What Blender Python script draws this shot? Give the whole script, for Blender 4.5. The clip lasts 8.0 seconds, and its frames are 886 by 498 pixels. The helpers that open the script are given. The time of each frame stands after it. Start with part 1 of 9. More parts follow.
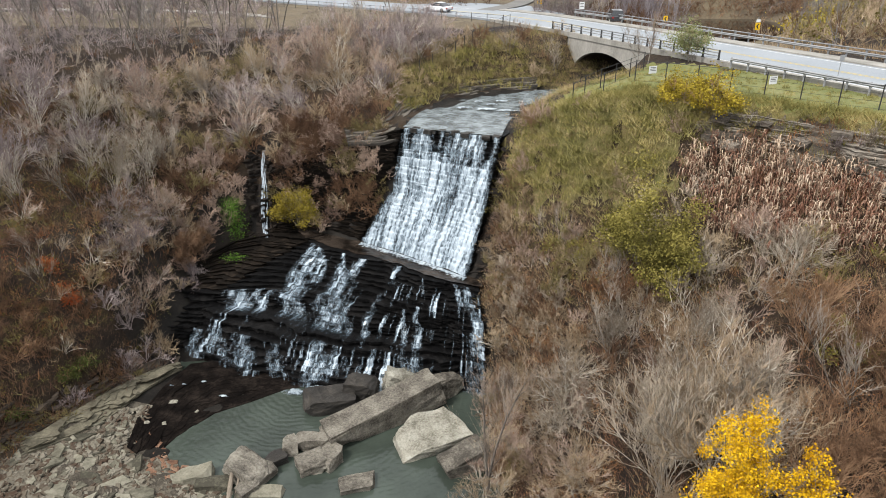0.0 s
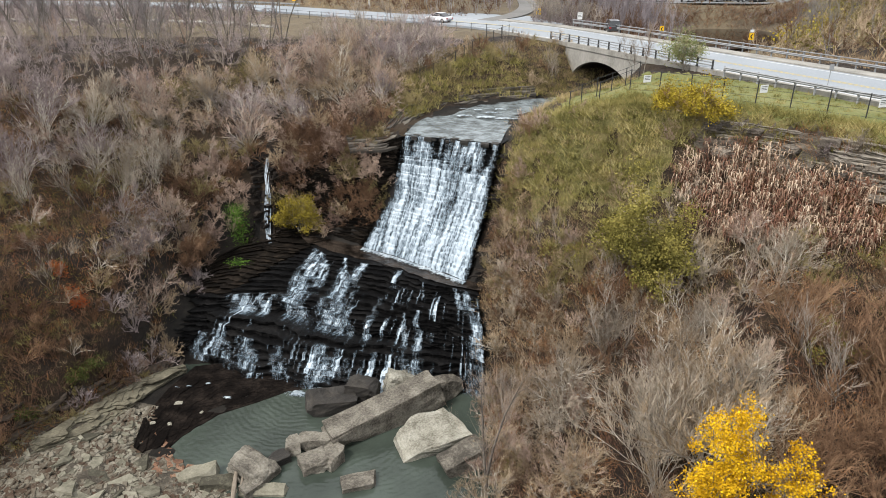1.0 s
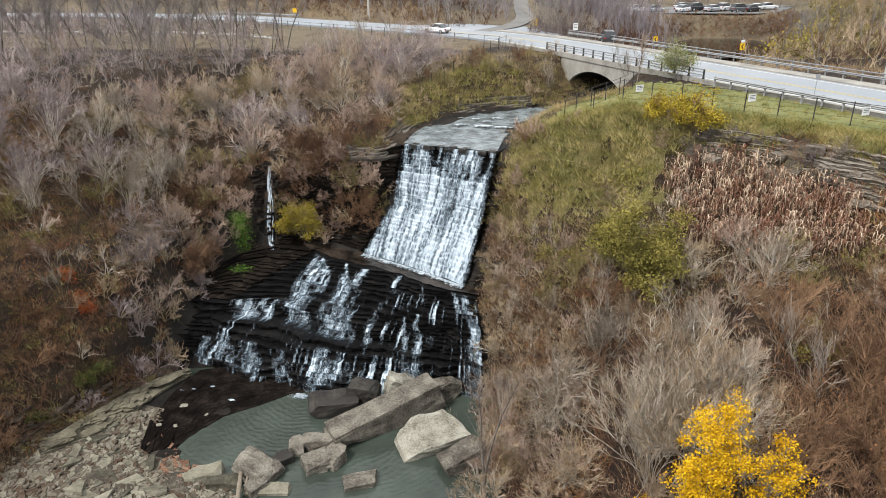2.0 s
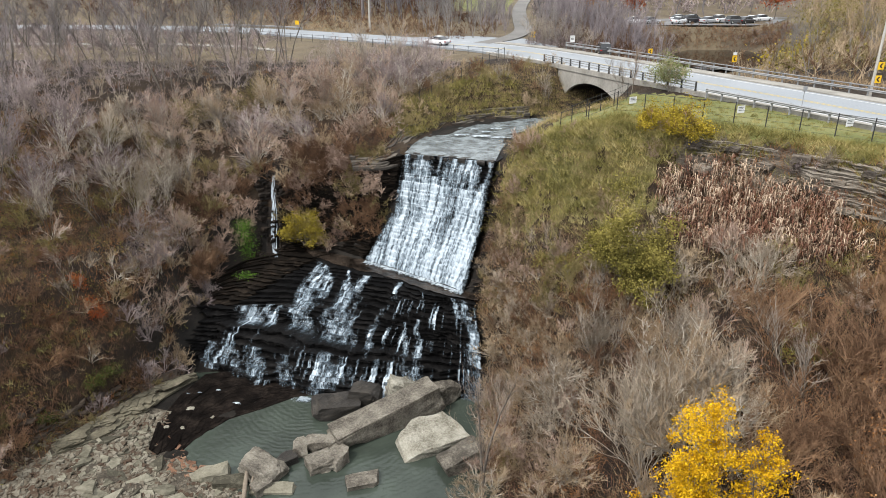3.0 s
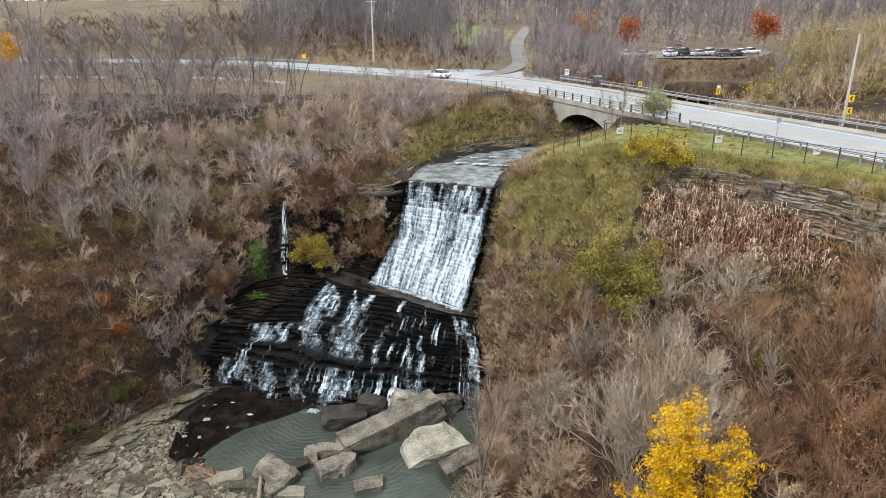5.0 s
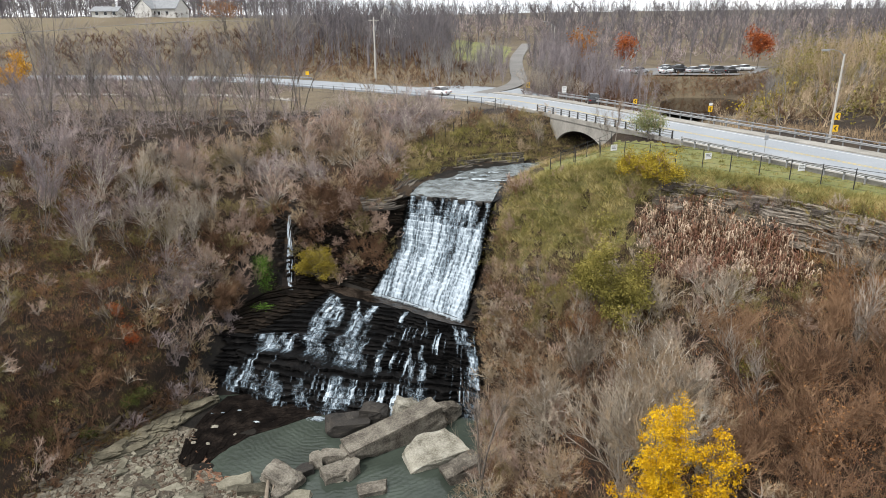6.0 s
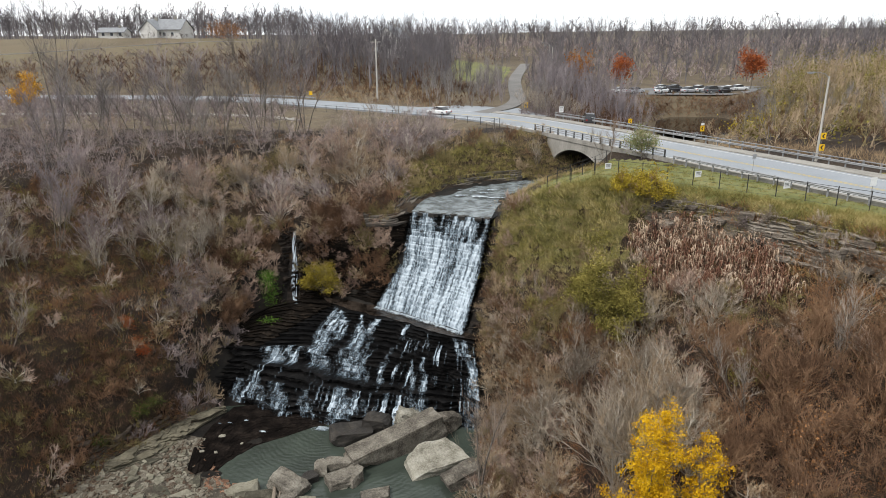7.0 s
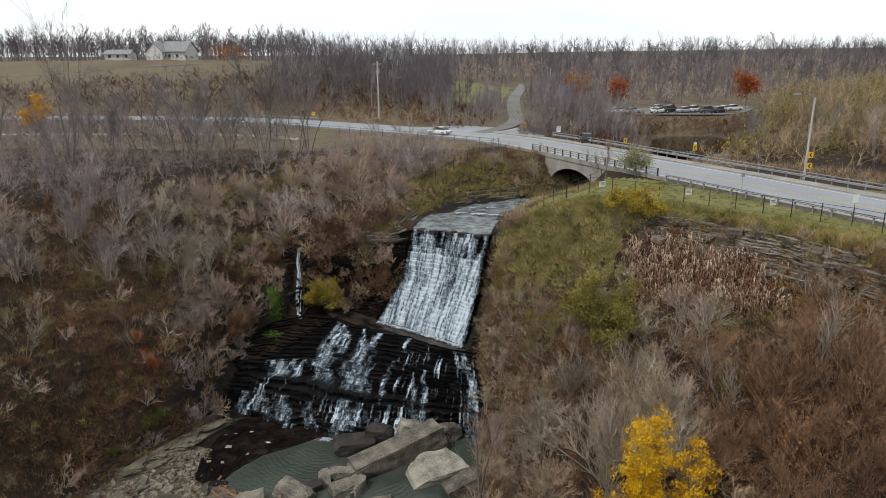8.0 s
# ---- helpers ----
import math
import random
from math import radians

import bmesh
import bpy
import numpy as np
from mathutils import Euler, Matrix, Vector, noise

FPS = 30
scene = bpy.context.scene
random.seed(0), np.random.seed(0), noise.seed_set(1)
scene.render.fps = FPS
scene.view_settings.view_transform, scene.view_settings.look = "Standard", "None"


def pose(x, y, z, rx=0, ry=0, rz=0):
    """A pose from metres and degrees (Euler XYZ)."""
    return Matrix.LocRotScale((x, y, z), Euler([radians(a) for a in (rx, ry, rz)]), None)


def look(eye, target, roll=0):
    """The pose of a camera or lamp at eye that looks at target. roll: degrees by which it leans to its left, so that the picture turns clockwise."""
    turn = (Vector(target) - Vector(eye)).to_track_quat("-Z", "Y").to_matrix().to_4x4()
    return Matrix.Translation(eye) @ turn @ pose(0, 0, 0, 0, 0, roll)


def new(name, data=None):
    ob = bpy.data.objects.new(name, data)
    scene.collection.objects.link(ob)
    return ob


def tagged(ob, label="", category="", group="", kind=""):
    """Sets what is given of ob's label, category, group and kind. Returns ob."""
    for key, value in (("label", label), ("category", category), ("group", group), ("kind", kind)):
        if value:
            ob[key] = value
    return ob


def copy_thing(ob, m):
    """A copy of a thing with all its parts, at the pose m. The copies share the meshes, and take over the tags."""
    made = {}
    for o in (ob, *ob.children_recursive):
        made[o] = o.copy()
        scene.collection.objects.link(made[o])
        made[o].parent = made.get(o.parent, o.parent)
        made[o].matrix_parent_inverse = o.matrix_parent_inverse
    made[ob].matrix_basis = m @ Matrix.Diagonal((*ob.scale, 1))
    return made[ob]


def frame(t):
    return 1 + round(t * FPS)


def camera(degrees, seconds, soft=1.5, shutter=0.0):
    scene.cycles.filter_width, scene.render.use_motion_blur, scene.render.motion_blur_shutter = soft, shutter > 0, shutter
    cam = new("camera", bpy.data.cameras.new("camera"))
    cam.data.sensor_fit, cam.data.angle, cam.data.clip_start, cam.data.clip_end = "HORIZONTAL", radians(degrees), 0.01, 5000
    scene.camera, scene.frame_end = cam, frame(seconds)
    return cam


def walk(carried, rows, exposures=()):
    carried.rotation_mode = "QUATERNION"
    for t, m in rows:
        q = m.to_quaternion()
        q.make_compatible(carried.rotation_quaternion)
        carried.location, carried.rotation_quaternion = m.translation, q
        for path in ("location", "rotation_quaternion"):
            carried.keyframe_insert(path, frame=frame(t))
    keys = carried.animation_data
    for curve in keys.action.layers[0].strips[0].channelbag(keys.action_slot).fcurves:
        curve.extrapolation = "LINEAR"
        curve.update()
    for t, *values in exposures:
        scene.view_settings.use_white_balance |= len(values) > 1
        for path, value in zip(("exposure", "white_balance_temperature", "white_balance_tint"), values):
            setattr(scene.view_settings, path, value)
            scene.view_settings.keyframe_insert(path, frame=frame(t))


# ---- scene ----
cam = camera(66.0, 8.0, soft=0.5)
PATH = [
    (0, (-0.118, 0.265, 36.263), (-0.206, 2.081, 35.43), 0.0),
    (0.5, (-0.029, -0.375, 36.363), (-0.119, 1.446, 35.541), -0.0),
    (1, (0.037, -1.075, 36.485), (-0.054, 0.751, 35.675), -0.0),
    (1.5, (0.097, -1.84, 36.628), (0.007, -0.008, 35.83), -0.1),
    (3, (0.265, -4.351, 37.373), (0.175, -2.504, 36.61), -0.2),
    (3.5, (0.334, -5.365, 37.561), (0.243, -3.512, 36.816), -0.2),
    (4, (0.378, -6.446, 37.78), (0.286, -4.586, 37.053), -0.2),
    (4.5, (0.419, -7.571, 38.018), (0.326, -5.702, 37.312), -0.3),
    (6, (0.514, -11.01, 39.124), (0.419, -9.121, 38.473), -0.3),
    (6.5, (0.522, -12.229, 39.384), (0.427, -10.332, 38.757), -0.3),
    (7, (0.54, -13.479, 39.645), (0.445, -11.575, 39.043), -0.3),
    (7.5, (0.607, -14.746, 39.877), (0.511, -12.833, 39.301), -0.3),
    (8, (0.691, -15.895, 40.056), (0.594, -13.975, 39.506), -0.4),
]
walk(cam, [(t, look(eye, target, roll)) for t, eye, target, roll in PATH],
     [(0, 0.92), (4.5, 0.94), (6, 0.84), (7, 0.54), (8, 0.13)])

# ---- sky and sun: bright overcast ----
world = bpy.data.worlds.new("overcast_sky")
scene.world = world
world.use_nodes = True
wt = world.node_tree
wt.nodes.clear()
w_out = wt.nodes.new("ShaderNodeOutputWorld")
w_bg = wt.nodes.new("ShaderNodeBackground")
w_sky = wt.nodes.new("ShaderNodeTexSky")
w_sky.sky_type = "NISHITA"
w_sky.sun_disc = False
w_sky.sun_elevation = radians(54)
w_sky.sun_rotation = radians(229)
w_sky.air_density, w_sky.dust_density, w_sky.ozone_density = 1.0, 4.0, 1.0
# a closed deck of pale cloud over the clear sky
w_co = wt.nodes.new("ShaderNodeTexCoord")
w_map = wt.nodes.new("ShaderNodeMapping")
w_map.inputs["Scale"].default_value = (1.0, 1.0, 5.0)
w_no = wt.nodes.new("ShaderNodeTexNoise")
w_no.inputs["Scale"].default_value = 2.2
w_no.inputs["Detail"].default_value = 6.0
w_ramp = wt.nodes.new("ShaderNodeValToRGB")
w_ramp.color_ramp.elements[0].position, w_ramp.color_ramp.elements[0].color = 0.33, (10.4, 11.2, 12.0, 1)
w_ramp.color_ramp.elements[1].position, w_ramp.color_ramp.elements[1].color = 0.6, (12.4, 12.5, 12.6, 1)
w_mix = wt.nodes.new("ShaderNodeMixRGB")
w_mix.inputs[0].default_value = 0.9
wt.links.new(w_co.outputs["Generated"], w_map.inputs[0])
wt.links.new(w_map.outputs[0], w_no.inputs["Vector"])
wt.links.new(w_no.outputs["Fac"], w_ramp.inputs[0])
wt.links.new(w_sky.outputs[0], w_mix.inputs[1])
wt.links.new(w_ramp.outputs[0], w_mix.inputs[2])
wt.links.new(w_mix.outputs[0], w_bg.inputs[0])
w_bg.inputs[1].default_value = 0.088
wt.links.new(w_bg.outputs[0], w_out.inputs[0])

sun_data = bpy.data.lights.new("sun", "SUN")
sun_data.energy, sun_data.angle, sun_data.color = 2.3, radians(10), (1.0, 0.965, 0.92)
sun = new("sun", sun_data)
sun.matrix_world = look((-46, -40, 84), (0, 0, 0))
scene.view_settings.exposure = 0.0

# ---- materials ----
def rgba(c):
    return (c[0], c[1], c[2], 1.0)


def surface(name, stops, scale=1.0, rough=0.85, bump=0.3, fine=9.0, spread=0.0, coords="Object", stretch=(1, 1, 1), spec=0.3, island=False, detail=6.0, bump_dist=0.1, contrast=0.18):
    """A procedural surface: two scales of noise through a ramp, fine relief, and a shift of tone from thing to thing."""
    m = bpy.data.materials.new(name)
    m.use_nodes = True
    nt = m.node_tree
    b = nt.nodes["Principled BSDF"]
    if coords == "World":
        co = nt.nodes.new("ShaderNodeNewGeometry").outputs["Position"]
    else:
        co = nt.nodes.new("ShaderNodeTexCoord").outputs["Object"]
    mp = nt.nodes.new("ShaderNodeMapping")
    mp.inputs["Scale"].default_value = stretch
    nt.links.new(co, mp.inputs[0])
    n1 = nt.nodes.new("ShaderNodeTexNoise")
    n1.inputs["Scale"].default_value = scale
    n1.inputs["Detail"].default_value = detail
    n2 = nt.nodes.new("ShaderNodeTexNoise")
    n2.inputs["Scale"].default_value = scale * fine
    n2.inputs["Detail"].default_value = 5.0
    n2.inputs["Roughness"].default_value = 0.7
    nt.links.new(mp.outputs[0], n1.inputs["Vector"])
    nt.links.new(mp.outputs[0], n2.inputs["Vector"])
    mx = nt.nodes.new("ShaderNodeMath")
    mx.operation = "MULTIPLY_ADD"
    mx.inputs[1].default_value = 0.45
    sc = nt.nodes.new("ShaderNodeMath")
    sc.operation = "MULTIPLY"
    sc.inputs[1].default_value = 0.55
    nt.links.new(n1.outputs["Fac"], sc.inputs[0])
    nt.links.new(n2.outputs["Fac"], mx.inputs[0])
    nt.links.new(sc.outputs[0], mx.inputs[2])
    value = mx.outputs[0]
    if spread:
        if island:
            rnd = nt.nodes.new("ShaderNodeNewGeometry").outputs["Random Per Island"]
        else:
            rnd = nt.nodes.new("ShaderNodeObjectInfo").outputs["Random"]
        sh = nt.nodes.new("ShaderNodeMath")
        sh.operation = "MULTIPLY_ADD"
        sh.inputs[1].default_value = spread
        nt.links.new(rnd, sh.inputs[0])
        ad = nt.nodes.new("ShaderNodeMath")
        ad.operation = "SUBTRACT"
        ad.inputs[1].default_value = spread * 0.5
        nt.links.new(value, sh.inputs[2])
        nt.links.new(sh.outputs[0], ad.inputs[0])
        value = ad.outputs[0]
    ramp = nt.nodes.new("ShaderNodeValToRGB")
    els = ramp.color_ramp.elements
    lo, hi = 0.5 - contrast, 0.5 + contrast
    while len(els) < len(stops):
        els.new(0.5)
    for k, c in enumerate(stops):
        els[k].position = lo + (hi - lo) * k / max(1, len(stops) - 1)
        els[k].color = rgba([0.78 * q for q in c])
    nt.links.new(value, ramp.inputs[0])
    nt.links.new(ramp.outputs[0], b.inputs["Base Color"])
    b.inputs["Roughness"].default_value = rough
    b.inputs["Specular IOR Level"].default_value = spec
    if bump:
        bp = nt.nodes.new("ShaderNodeBump")
        bp.inputs["Strength"].default_value = bump
        bp.inputs["Distance"].default_value = bump_dist
        nt.links.new(n2.outputs["Fac"], bp.inputs["Height"])
        nt.links.new(bp.outputs[0], b.inputs["Normal"])
    return m


def white_water(name, cover, stretch, scale=1.0, edge=0.5, low=(0.1, 0.13, 0.155), high=(0.6, 0.64, 0.67)):
    """Falling, aerated water: white streaks with gaps that let the wet rock through, ragged towards the strand's edges."""
    m = bpy.data.materials.new(name)
    m.use_nodes = True
    nt = m.node_tree
    b = nt.nodes["Principled BSDF"]
    b.inputs["Roughness"].default_value = 0.4
    b.inputs["Specular IOR Level"].default_value = 0.2
    uv = nt.nodes.new("ShaderNodeUVMap")
    uv.uv_map = "UVMap"
    ed = nt.nodes.new("ShaderNodeUVMap")
    ed.uv_map = "Edge"
    sp = nt.nodes.new("ShaderNodeSeparateXYZ")
    nt.links.new(ed.outputs[0], sp.inputs[0])
    mp = nt.nodes.new("ShaderNodeMapping")
    mp.inputs["Scale"].default_value = stretch
    nt.links.new(uv.outputs[0], mp.inputs[0])
    n = nt.nodes.new("ShaderNodeTexNoise")
    n.inputs["Scale"].default_value = scale
    n.inputs["Detail"].default_value = 8.0
    n.inputs["Roughness"].default_value = 0.66
    nt.links.new(mp.outputs[0], n.inputs["Vector"])
    # the strand thins towards its edges
    ad = nt.nodes.new("ShaderNodeMath")
    ad.operation = "MULTIPLY_ADD"
    ad.inputs[1].default_value = edge
    nt.links.new(sp.outputs[0], ad.inputs[0])
    nt.links.new(n.outputs["Fac"], ad.inputs[2])
    ramp = nt.nodes.new("ShaderNodeValToRGB")
    e = ramp.color_ramp.elements
    e[0].position, e[0].color = 0.62 - 0.34 * cover + edge * 0.6, (0, 0, 0, 1)
    e[1].position, e[1].color = 0.76 - 0.3 * cover + edge * 0.6, (1, 1, 1, 1)
    nt.links.new(ad.outputs[0], ramp.inputs[0])
    tone = nt.nodes.new("ShaderNodeValToRGB")
    tone.color_ramp.elements[0].position, tone.color_ramp.elements[0].color = 0.4, rgba([0.85 * q for q in low])
    tone.color_ramp.elements[1].position, tone.color_ramp.elements[1].color = 0.6, rgba([0.85 * q for q in high])
    # paler bands where the water breaks on a ledge
    mp2 = nt.nodes.new("ShaderNodeMapping")
    mp2.inputs["Scale"].default_value = (0.5, 1.5, 1)
    nt.links.new(uv.outputs[0], mp2.inputs[0])
    n2 = nt.nodes.new("ShaderNodeTexNoise")
    n2.inputs["Scale"].default_value, n2.inputs["Detail"].default_value = 1.0, 4.0
    nt.links.new(mp2.outputs[0], n2.inputs["Vector"])
    av = nt.nodes.new("ShaderNodeMath")
    av.operation = "MULTIPLY_ADD"
    av.inputs[1].default_value = 0.6
    half = nt.nodes.new("ShaderNodeMath")
    half.operation = "MULTIPLY"
    half.inputs[1].default_value = 0.4
    nt.links.new(n2.outputs["Fac"], half.inputs[0])
    nt.links.new(n.outputs["Fac"], av.inputs[0])
    nt.links.new(half.outputs[0], av.inputs[2])
    nt.links.new(av.outputs[0], tone.inputs[0])
    nt.links.new(tone.outputs[0], b.inputs["Base Color"])
    nt.links.new(ramp.outputs[0], b.inputs["Alpha"])
    bp = nt.nodes.new("ShaderNodeBump")
    bp.inputs["Strength"].default_value, bp.inputs["Distance"].default_value = 0.4, 0.08
    nt.links.new(n.outputs["Fac"], bp.inputs["Height"])
    nt.links.new(bp.outputs[0], b.inputs["Normal"])
    return m


def cascade_water(name):
    """Thin falling water: clear over the rock where little runs, streaked, then white where it is torn up. UV 'Edge' carries how much runs."""
    m = bpy.data.materials.new(name)
    m.use_nodes = True
    nt = m.node_tree
    b = nt.nodes["Principled BSDF"]
    b.inputs["Roughness"].default_value = 0.35
    b.inputs["Specular IOR Level"].default_value = 0.3
    uv = nt.nodes.new("ShaderNodeUVMap")
    uv.uv_map = "UVMap"
    ed = nt.nodes.new("ShaderNodeUVMap")
    ed.uv_map = "Edge"
    sp = nt.nodes.new("ShaderNodeSeparateXYZ")
    nt.links.new(ed.outputs[0], sp.inputs[0])

    def grain(stretch, detail, rough):
        mp = nt.nodes.new("ShaderNodeMapping")
        mp.inputs["Scale"].default_value = stretch
        nt.links.new(uv.outputs[0], mp.inputs[0])
        n = nt.nodes.new("ShaderNodeTexNoise")
        n.inputs["Scale"].default_value, n.inputs["Detail"].default_value, n.inputs["Roughness"].default_value = 1.0, detail, rough
        nt.links.new(mp.outputs[0], n.inputs["Vector"])
        return n.outputs["Fac"]

    def maths(op, x, y, z=None):
        n = nt.nodes.new("ShaderNodeMath")
        n.operation = op
        for k, q in enumerate((x, y, z)):
            if isinstance(q, (int, float)):
                n.inputs[k].default_value = q
            elif q is not None:
                nt.links.new(q, n.inputs[k])
        return n.outputs[0]

    streak, curl = grain((10.5, 0.5, 1), 5.0, 0.62), grain((3.2, 2.2, 1), 5.0, 0.7)
    total = maths("ADD", maths("MULTIPLY_ADD", streak, 1.3, -0.65), maths("MULTIPLY_ADD", curl, 1.5, -0.75))
    total = maths("ADD", total, sp.outputs[0])

    def ramp(*stops):
        r = nt.nodes.new("ShaderNodeValToRGB")
        els = r.color_ramp.elements
        while len(els) < len(stops):
            els.new(0.5)
        for e, (x, c) in zip(els, stops):
            e.position, e.color = x, rgba(c)
        nt.links.new(total, r.inputs[0])
        return r.outputs[0]

    nt.links.new(ramp((0.16, (0, 0, 0)), (0.42, (0.6, 0.6, 0.6)), (0.72, (0.97, 0.97, 0.97))), b.inputs["Alpha"])
    nt.links.new(ramp((0.15, (0.04, 0.058, 0.075)), (0.6, (0.125, 0.16, 0.19)), (1.1, (0.37, 0.43, 0.48))), b.inputs["Base Color"])
    bp = nt.nodes.new("ShaderNodeBump")
    bp.inputs["Strength"].default_value, bp.inputs["Distance"].default_value = 0.35, 0.06
    nt.links.new(streak, bp.inputs["Height"])
    nt.links.new(bp.outputs[0], b.inputs["Normal"])
    return m


def still_water(name, colour, ripple=0.12, scale=1.4, rough=0.06, patch=0.22, vary=0.25, rings=None):
    m = bpy.data.materials.new(name)
    m.use_nodes = True
    nt = m.node_tree
    b = nt.nodes["Principled BSDF"]
    b.inputs["Roughness"].default_value = rough
    b.inputs["IOR"].default_value = 1.33
    co = nt.nodes.new("ShaderNodeNewGeometry").outputs["Position"]
    n = nt.nodes.new("ShaderNodeTexNoise")
    n.inputs["Scale"].default_value, n.inputs["Detail"].default_value = scale, 4.0
    n0 = nt.nodes.new("ShaderNodeTexNoise")
    n0.inputs["Scale"].default_value, n0.inputs["Detail"].default_value = patch, 6.0
    nt.links.new(co, n.inputs["Vector"])
    nt.links.new(co, n0.inputs["Vector"])
    ramp = nt.nodes.new("ShaderNodeValToRGB")
    ramp.color_ramp.elements[0].position, ramp.color_ramp.elements[0].color = 0.35, rgba([0.8 * c * (1 - vary) for c in colour])
    ramp.color_ramp.elements[1].position, ramp.color_ramp.elements[1].color = 0.65, rgba([0.8 * c * (1 + vary) for c in colour])
    nt.links.new(n0.outputs["Fac"], ramp.inputs[0])
    nt.links.new(ramp.outputs[0], b.inputs["Base Color"])
    bp = nt.nodes.new("ShaderNodeBump")
    bp.inputs["Strength"].default_value, bp.inputs["Distance"].default_value = ripple, 0.15
    nt.links.new(n.outputs["Fac"], bp.inputs["Height"])
    if rings:
        # ripples spreading from where the water falls in
        mp = nt.nodes.new("ShaderNodeMapping")
        mp.inputs["Location"].default_value = (-rings[0], -rings[1], 0)
        wv = nt.nodes.new("ShaderNodeTexWave")
        wv.wave_type, wv.rings_direction = "RINGS", "Z"
        wv.inputs["Scale"].default_value, wv.inputs["Distortion"].default_value, wv.inputs["Detail"].default_value = 0.6, 9.0, 3.0
        wv.inputs["Detail Scale"].default_value = 0.7
        ad = nt.nodes.new("ShaderNodeMath")
        ad.operation = "MULTIPLY_ADD"
        ad.inputs[1].default_value = 0.2
        nt.links.new(co, mp.inputs[0])
        nt.links.new(mp.outputs[0], wv.inputs["Vector"])
        nt.links.new(wv.outputs["Fac"], ad.inputs[0])
        nt.links.new(n.outputs["Fac"], ad.inputs[2])
        nt.links.new(ad.outputs[0], bp.inputs["Height"])
    nt.links.new(bp.outputs[0], b.inputs["Normal"])
    return m


M = {}
# litter colour taken near black: the shade under the shrubs is in it
M["litter"] = surface("shaded_leaf_litter", [(0.007, 0.005, 0.0035), (0.023, 0.014, 0.009), (0.05, 0.033, 0.019), (0.032, 0.026, 0.011)], 0.35, 0.95, 1.0, 18, coords="World", bump_dist=0.25)
M["slope_grass"] = surface("dry_hill_grass", [(0.06, 0.06, 0.02), (0.125, 0.12, 0.038), (0.2, 0.165, 0.066), (0.14, 0.1, 0.045)], 0.3, 0.95, 0.9, 16, coords="World", bump_dist=0.25)
M["lawn"] = surface("mown_lawn", [(0.08, 0.095, 0.025), (0.15, 0.155, 0.05), (0.22, 0.2, 0.085)], 0.25, 0.95, 0.6, 18, coords="World")
M["gravel"] = surface("shale_rubble", [(0.025, 0.02, 0.015), (0.075, 0.062, 0.046), (0.16, 0.138, 0.105)], 1.2, 0.9, 1.0, 6, coords="World", bump_dist=0.2)
M["bed"] = surface("dark_stream_bed", [(0.006, 0.006, 0.0055), (0.016, 0.014, 0.012), (0.03, 0.025, 0.02)], 0.6, 0.6, 0.6, 9, coords="World", spec=0.08)
M["shale"] = surface("weathered_bank_shale", [(0.006, 0.005, 0.004), (0.018, 0.013, 0.01), (0.05, 0.036, 0.026)], 0.5, 0.8, 1.0, 6, coords="World", stretch=(0.5, 0.5, 4), bump_dist=0.25)
M["wet_rock"] = surface("wet_black_shale", [(0.002, 0.002, 0.0024), (0.0055, 0.0053, 0.0054), (0.016, 0.0148, 0.0142)], 0.9, 0.5, 1.0, 6, coords="World", stretch=(0.5, 0.5, 9), spec=0.1, bump_dist=0.15, contrast=0.13)
M["cliff"] = surface("grey_cliff_limestone", [(0.035, 0.028, 0.023), (0.15, 0.125, 0.1), (0.34, 0.29, 0.235)], 1.2, 0.9, 1.0, 6, spread=0.3, stretch=(0.7, 0.7, 3), bump_dist=0.15)
M["cliff_face"] = surface("layered_cliff_face", [(0.03, 0.024, 0.019), (0.12, 0.1, 0.078), (0.27, 0.23, 0.18)], 0.6, 0.9, 1.0, 5, coords="World", stretch=(0.5, 0.5, 6), bump_dist=0.3)
M["wood_floor"] = surface("brown_leaf_floor", [(0.045, 0.034, 0.022), (0.085, 0.064, 0.042), (0.14, 0.108, 0.066), (0.1, 0.09, 0.04)], 0.12, 0.95, 0.6, 20, coords="World")
M["field"] = surface("tan_meadow", [(0.085, 0.066, 0.038), (0.14, 0.108, 0.064), (0.105, 0.095, 0.042)], 0.04, 0.95, 0.5, 30, coords="World")
M["boulder"] = surface("grey_brown_boulder", [(0.07, 0.06, 0.048), (0.18, 0.16, 0.13), (0.3, 0.275, 0.225)], 0.7, 0.9, 1.0, 8, spread=0.12, bump_dist=0.2, contrast=0.12)
M["pale_boulder"] = surface("pale_limestone_boulder", [(0.17, 0.155, 0.12), (0.34, 0.32, 0.26), (0.47, 0.45, 0.38)], 0.7, 0.9, 1.0, 8, bump_dist=0.2, contrast=0.12)
M["dark_boulder"] = surface("damp_dark_boulder", [(0.01, 0.009, 0.008), (0.032, 0.028, 0.024), (0.085, 0.074, 0.06)], 0.7, 0.6, 1.0, 6, stretch=(1, 1, 3), bump_dist=0.15)
M["slab"] = surface("pale_shale_slab", [(0.05, 0.045, 0.031), (0.14, 0.129, 0.094), (0.25, 0.232, 0.177)], 0.8, 0.9, 0.8, 7, spread=0.35)
M["brown_slab"] = surface("damp_brown_shale", [(0.02, 0.016, 0.013), (0.055, 0.042, 0.032), (0.1, 0.075, 0.055)], 0.8, 0.6, 0.8, 7, spread=0.2)
M["asphalt"] = surface("pale_worn_asphalt", [(0.19, 0.21, 0.23), (0.26, 0.28, 0.3), (0.32, 0.335, 0.35)], 0.12, 0.85, 0.25, 60, coords="World")
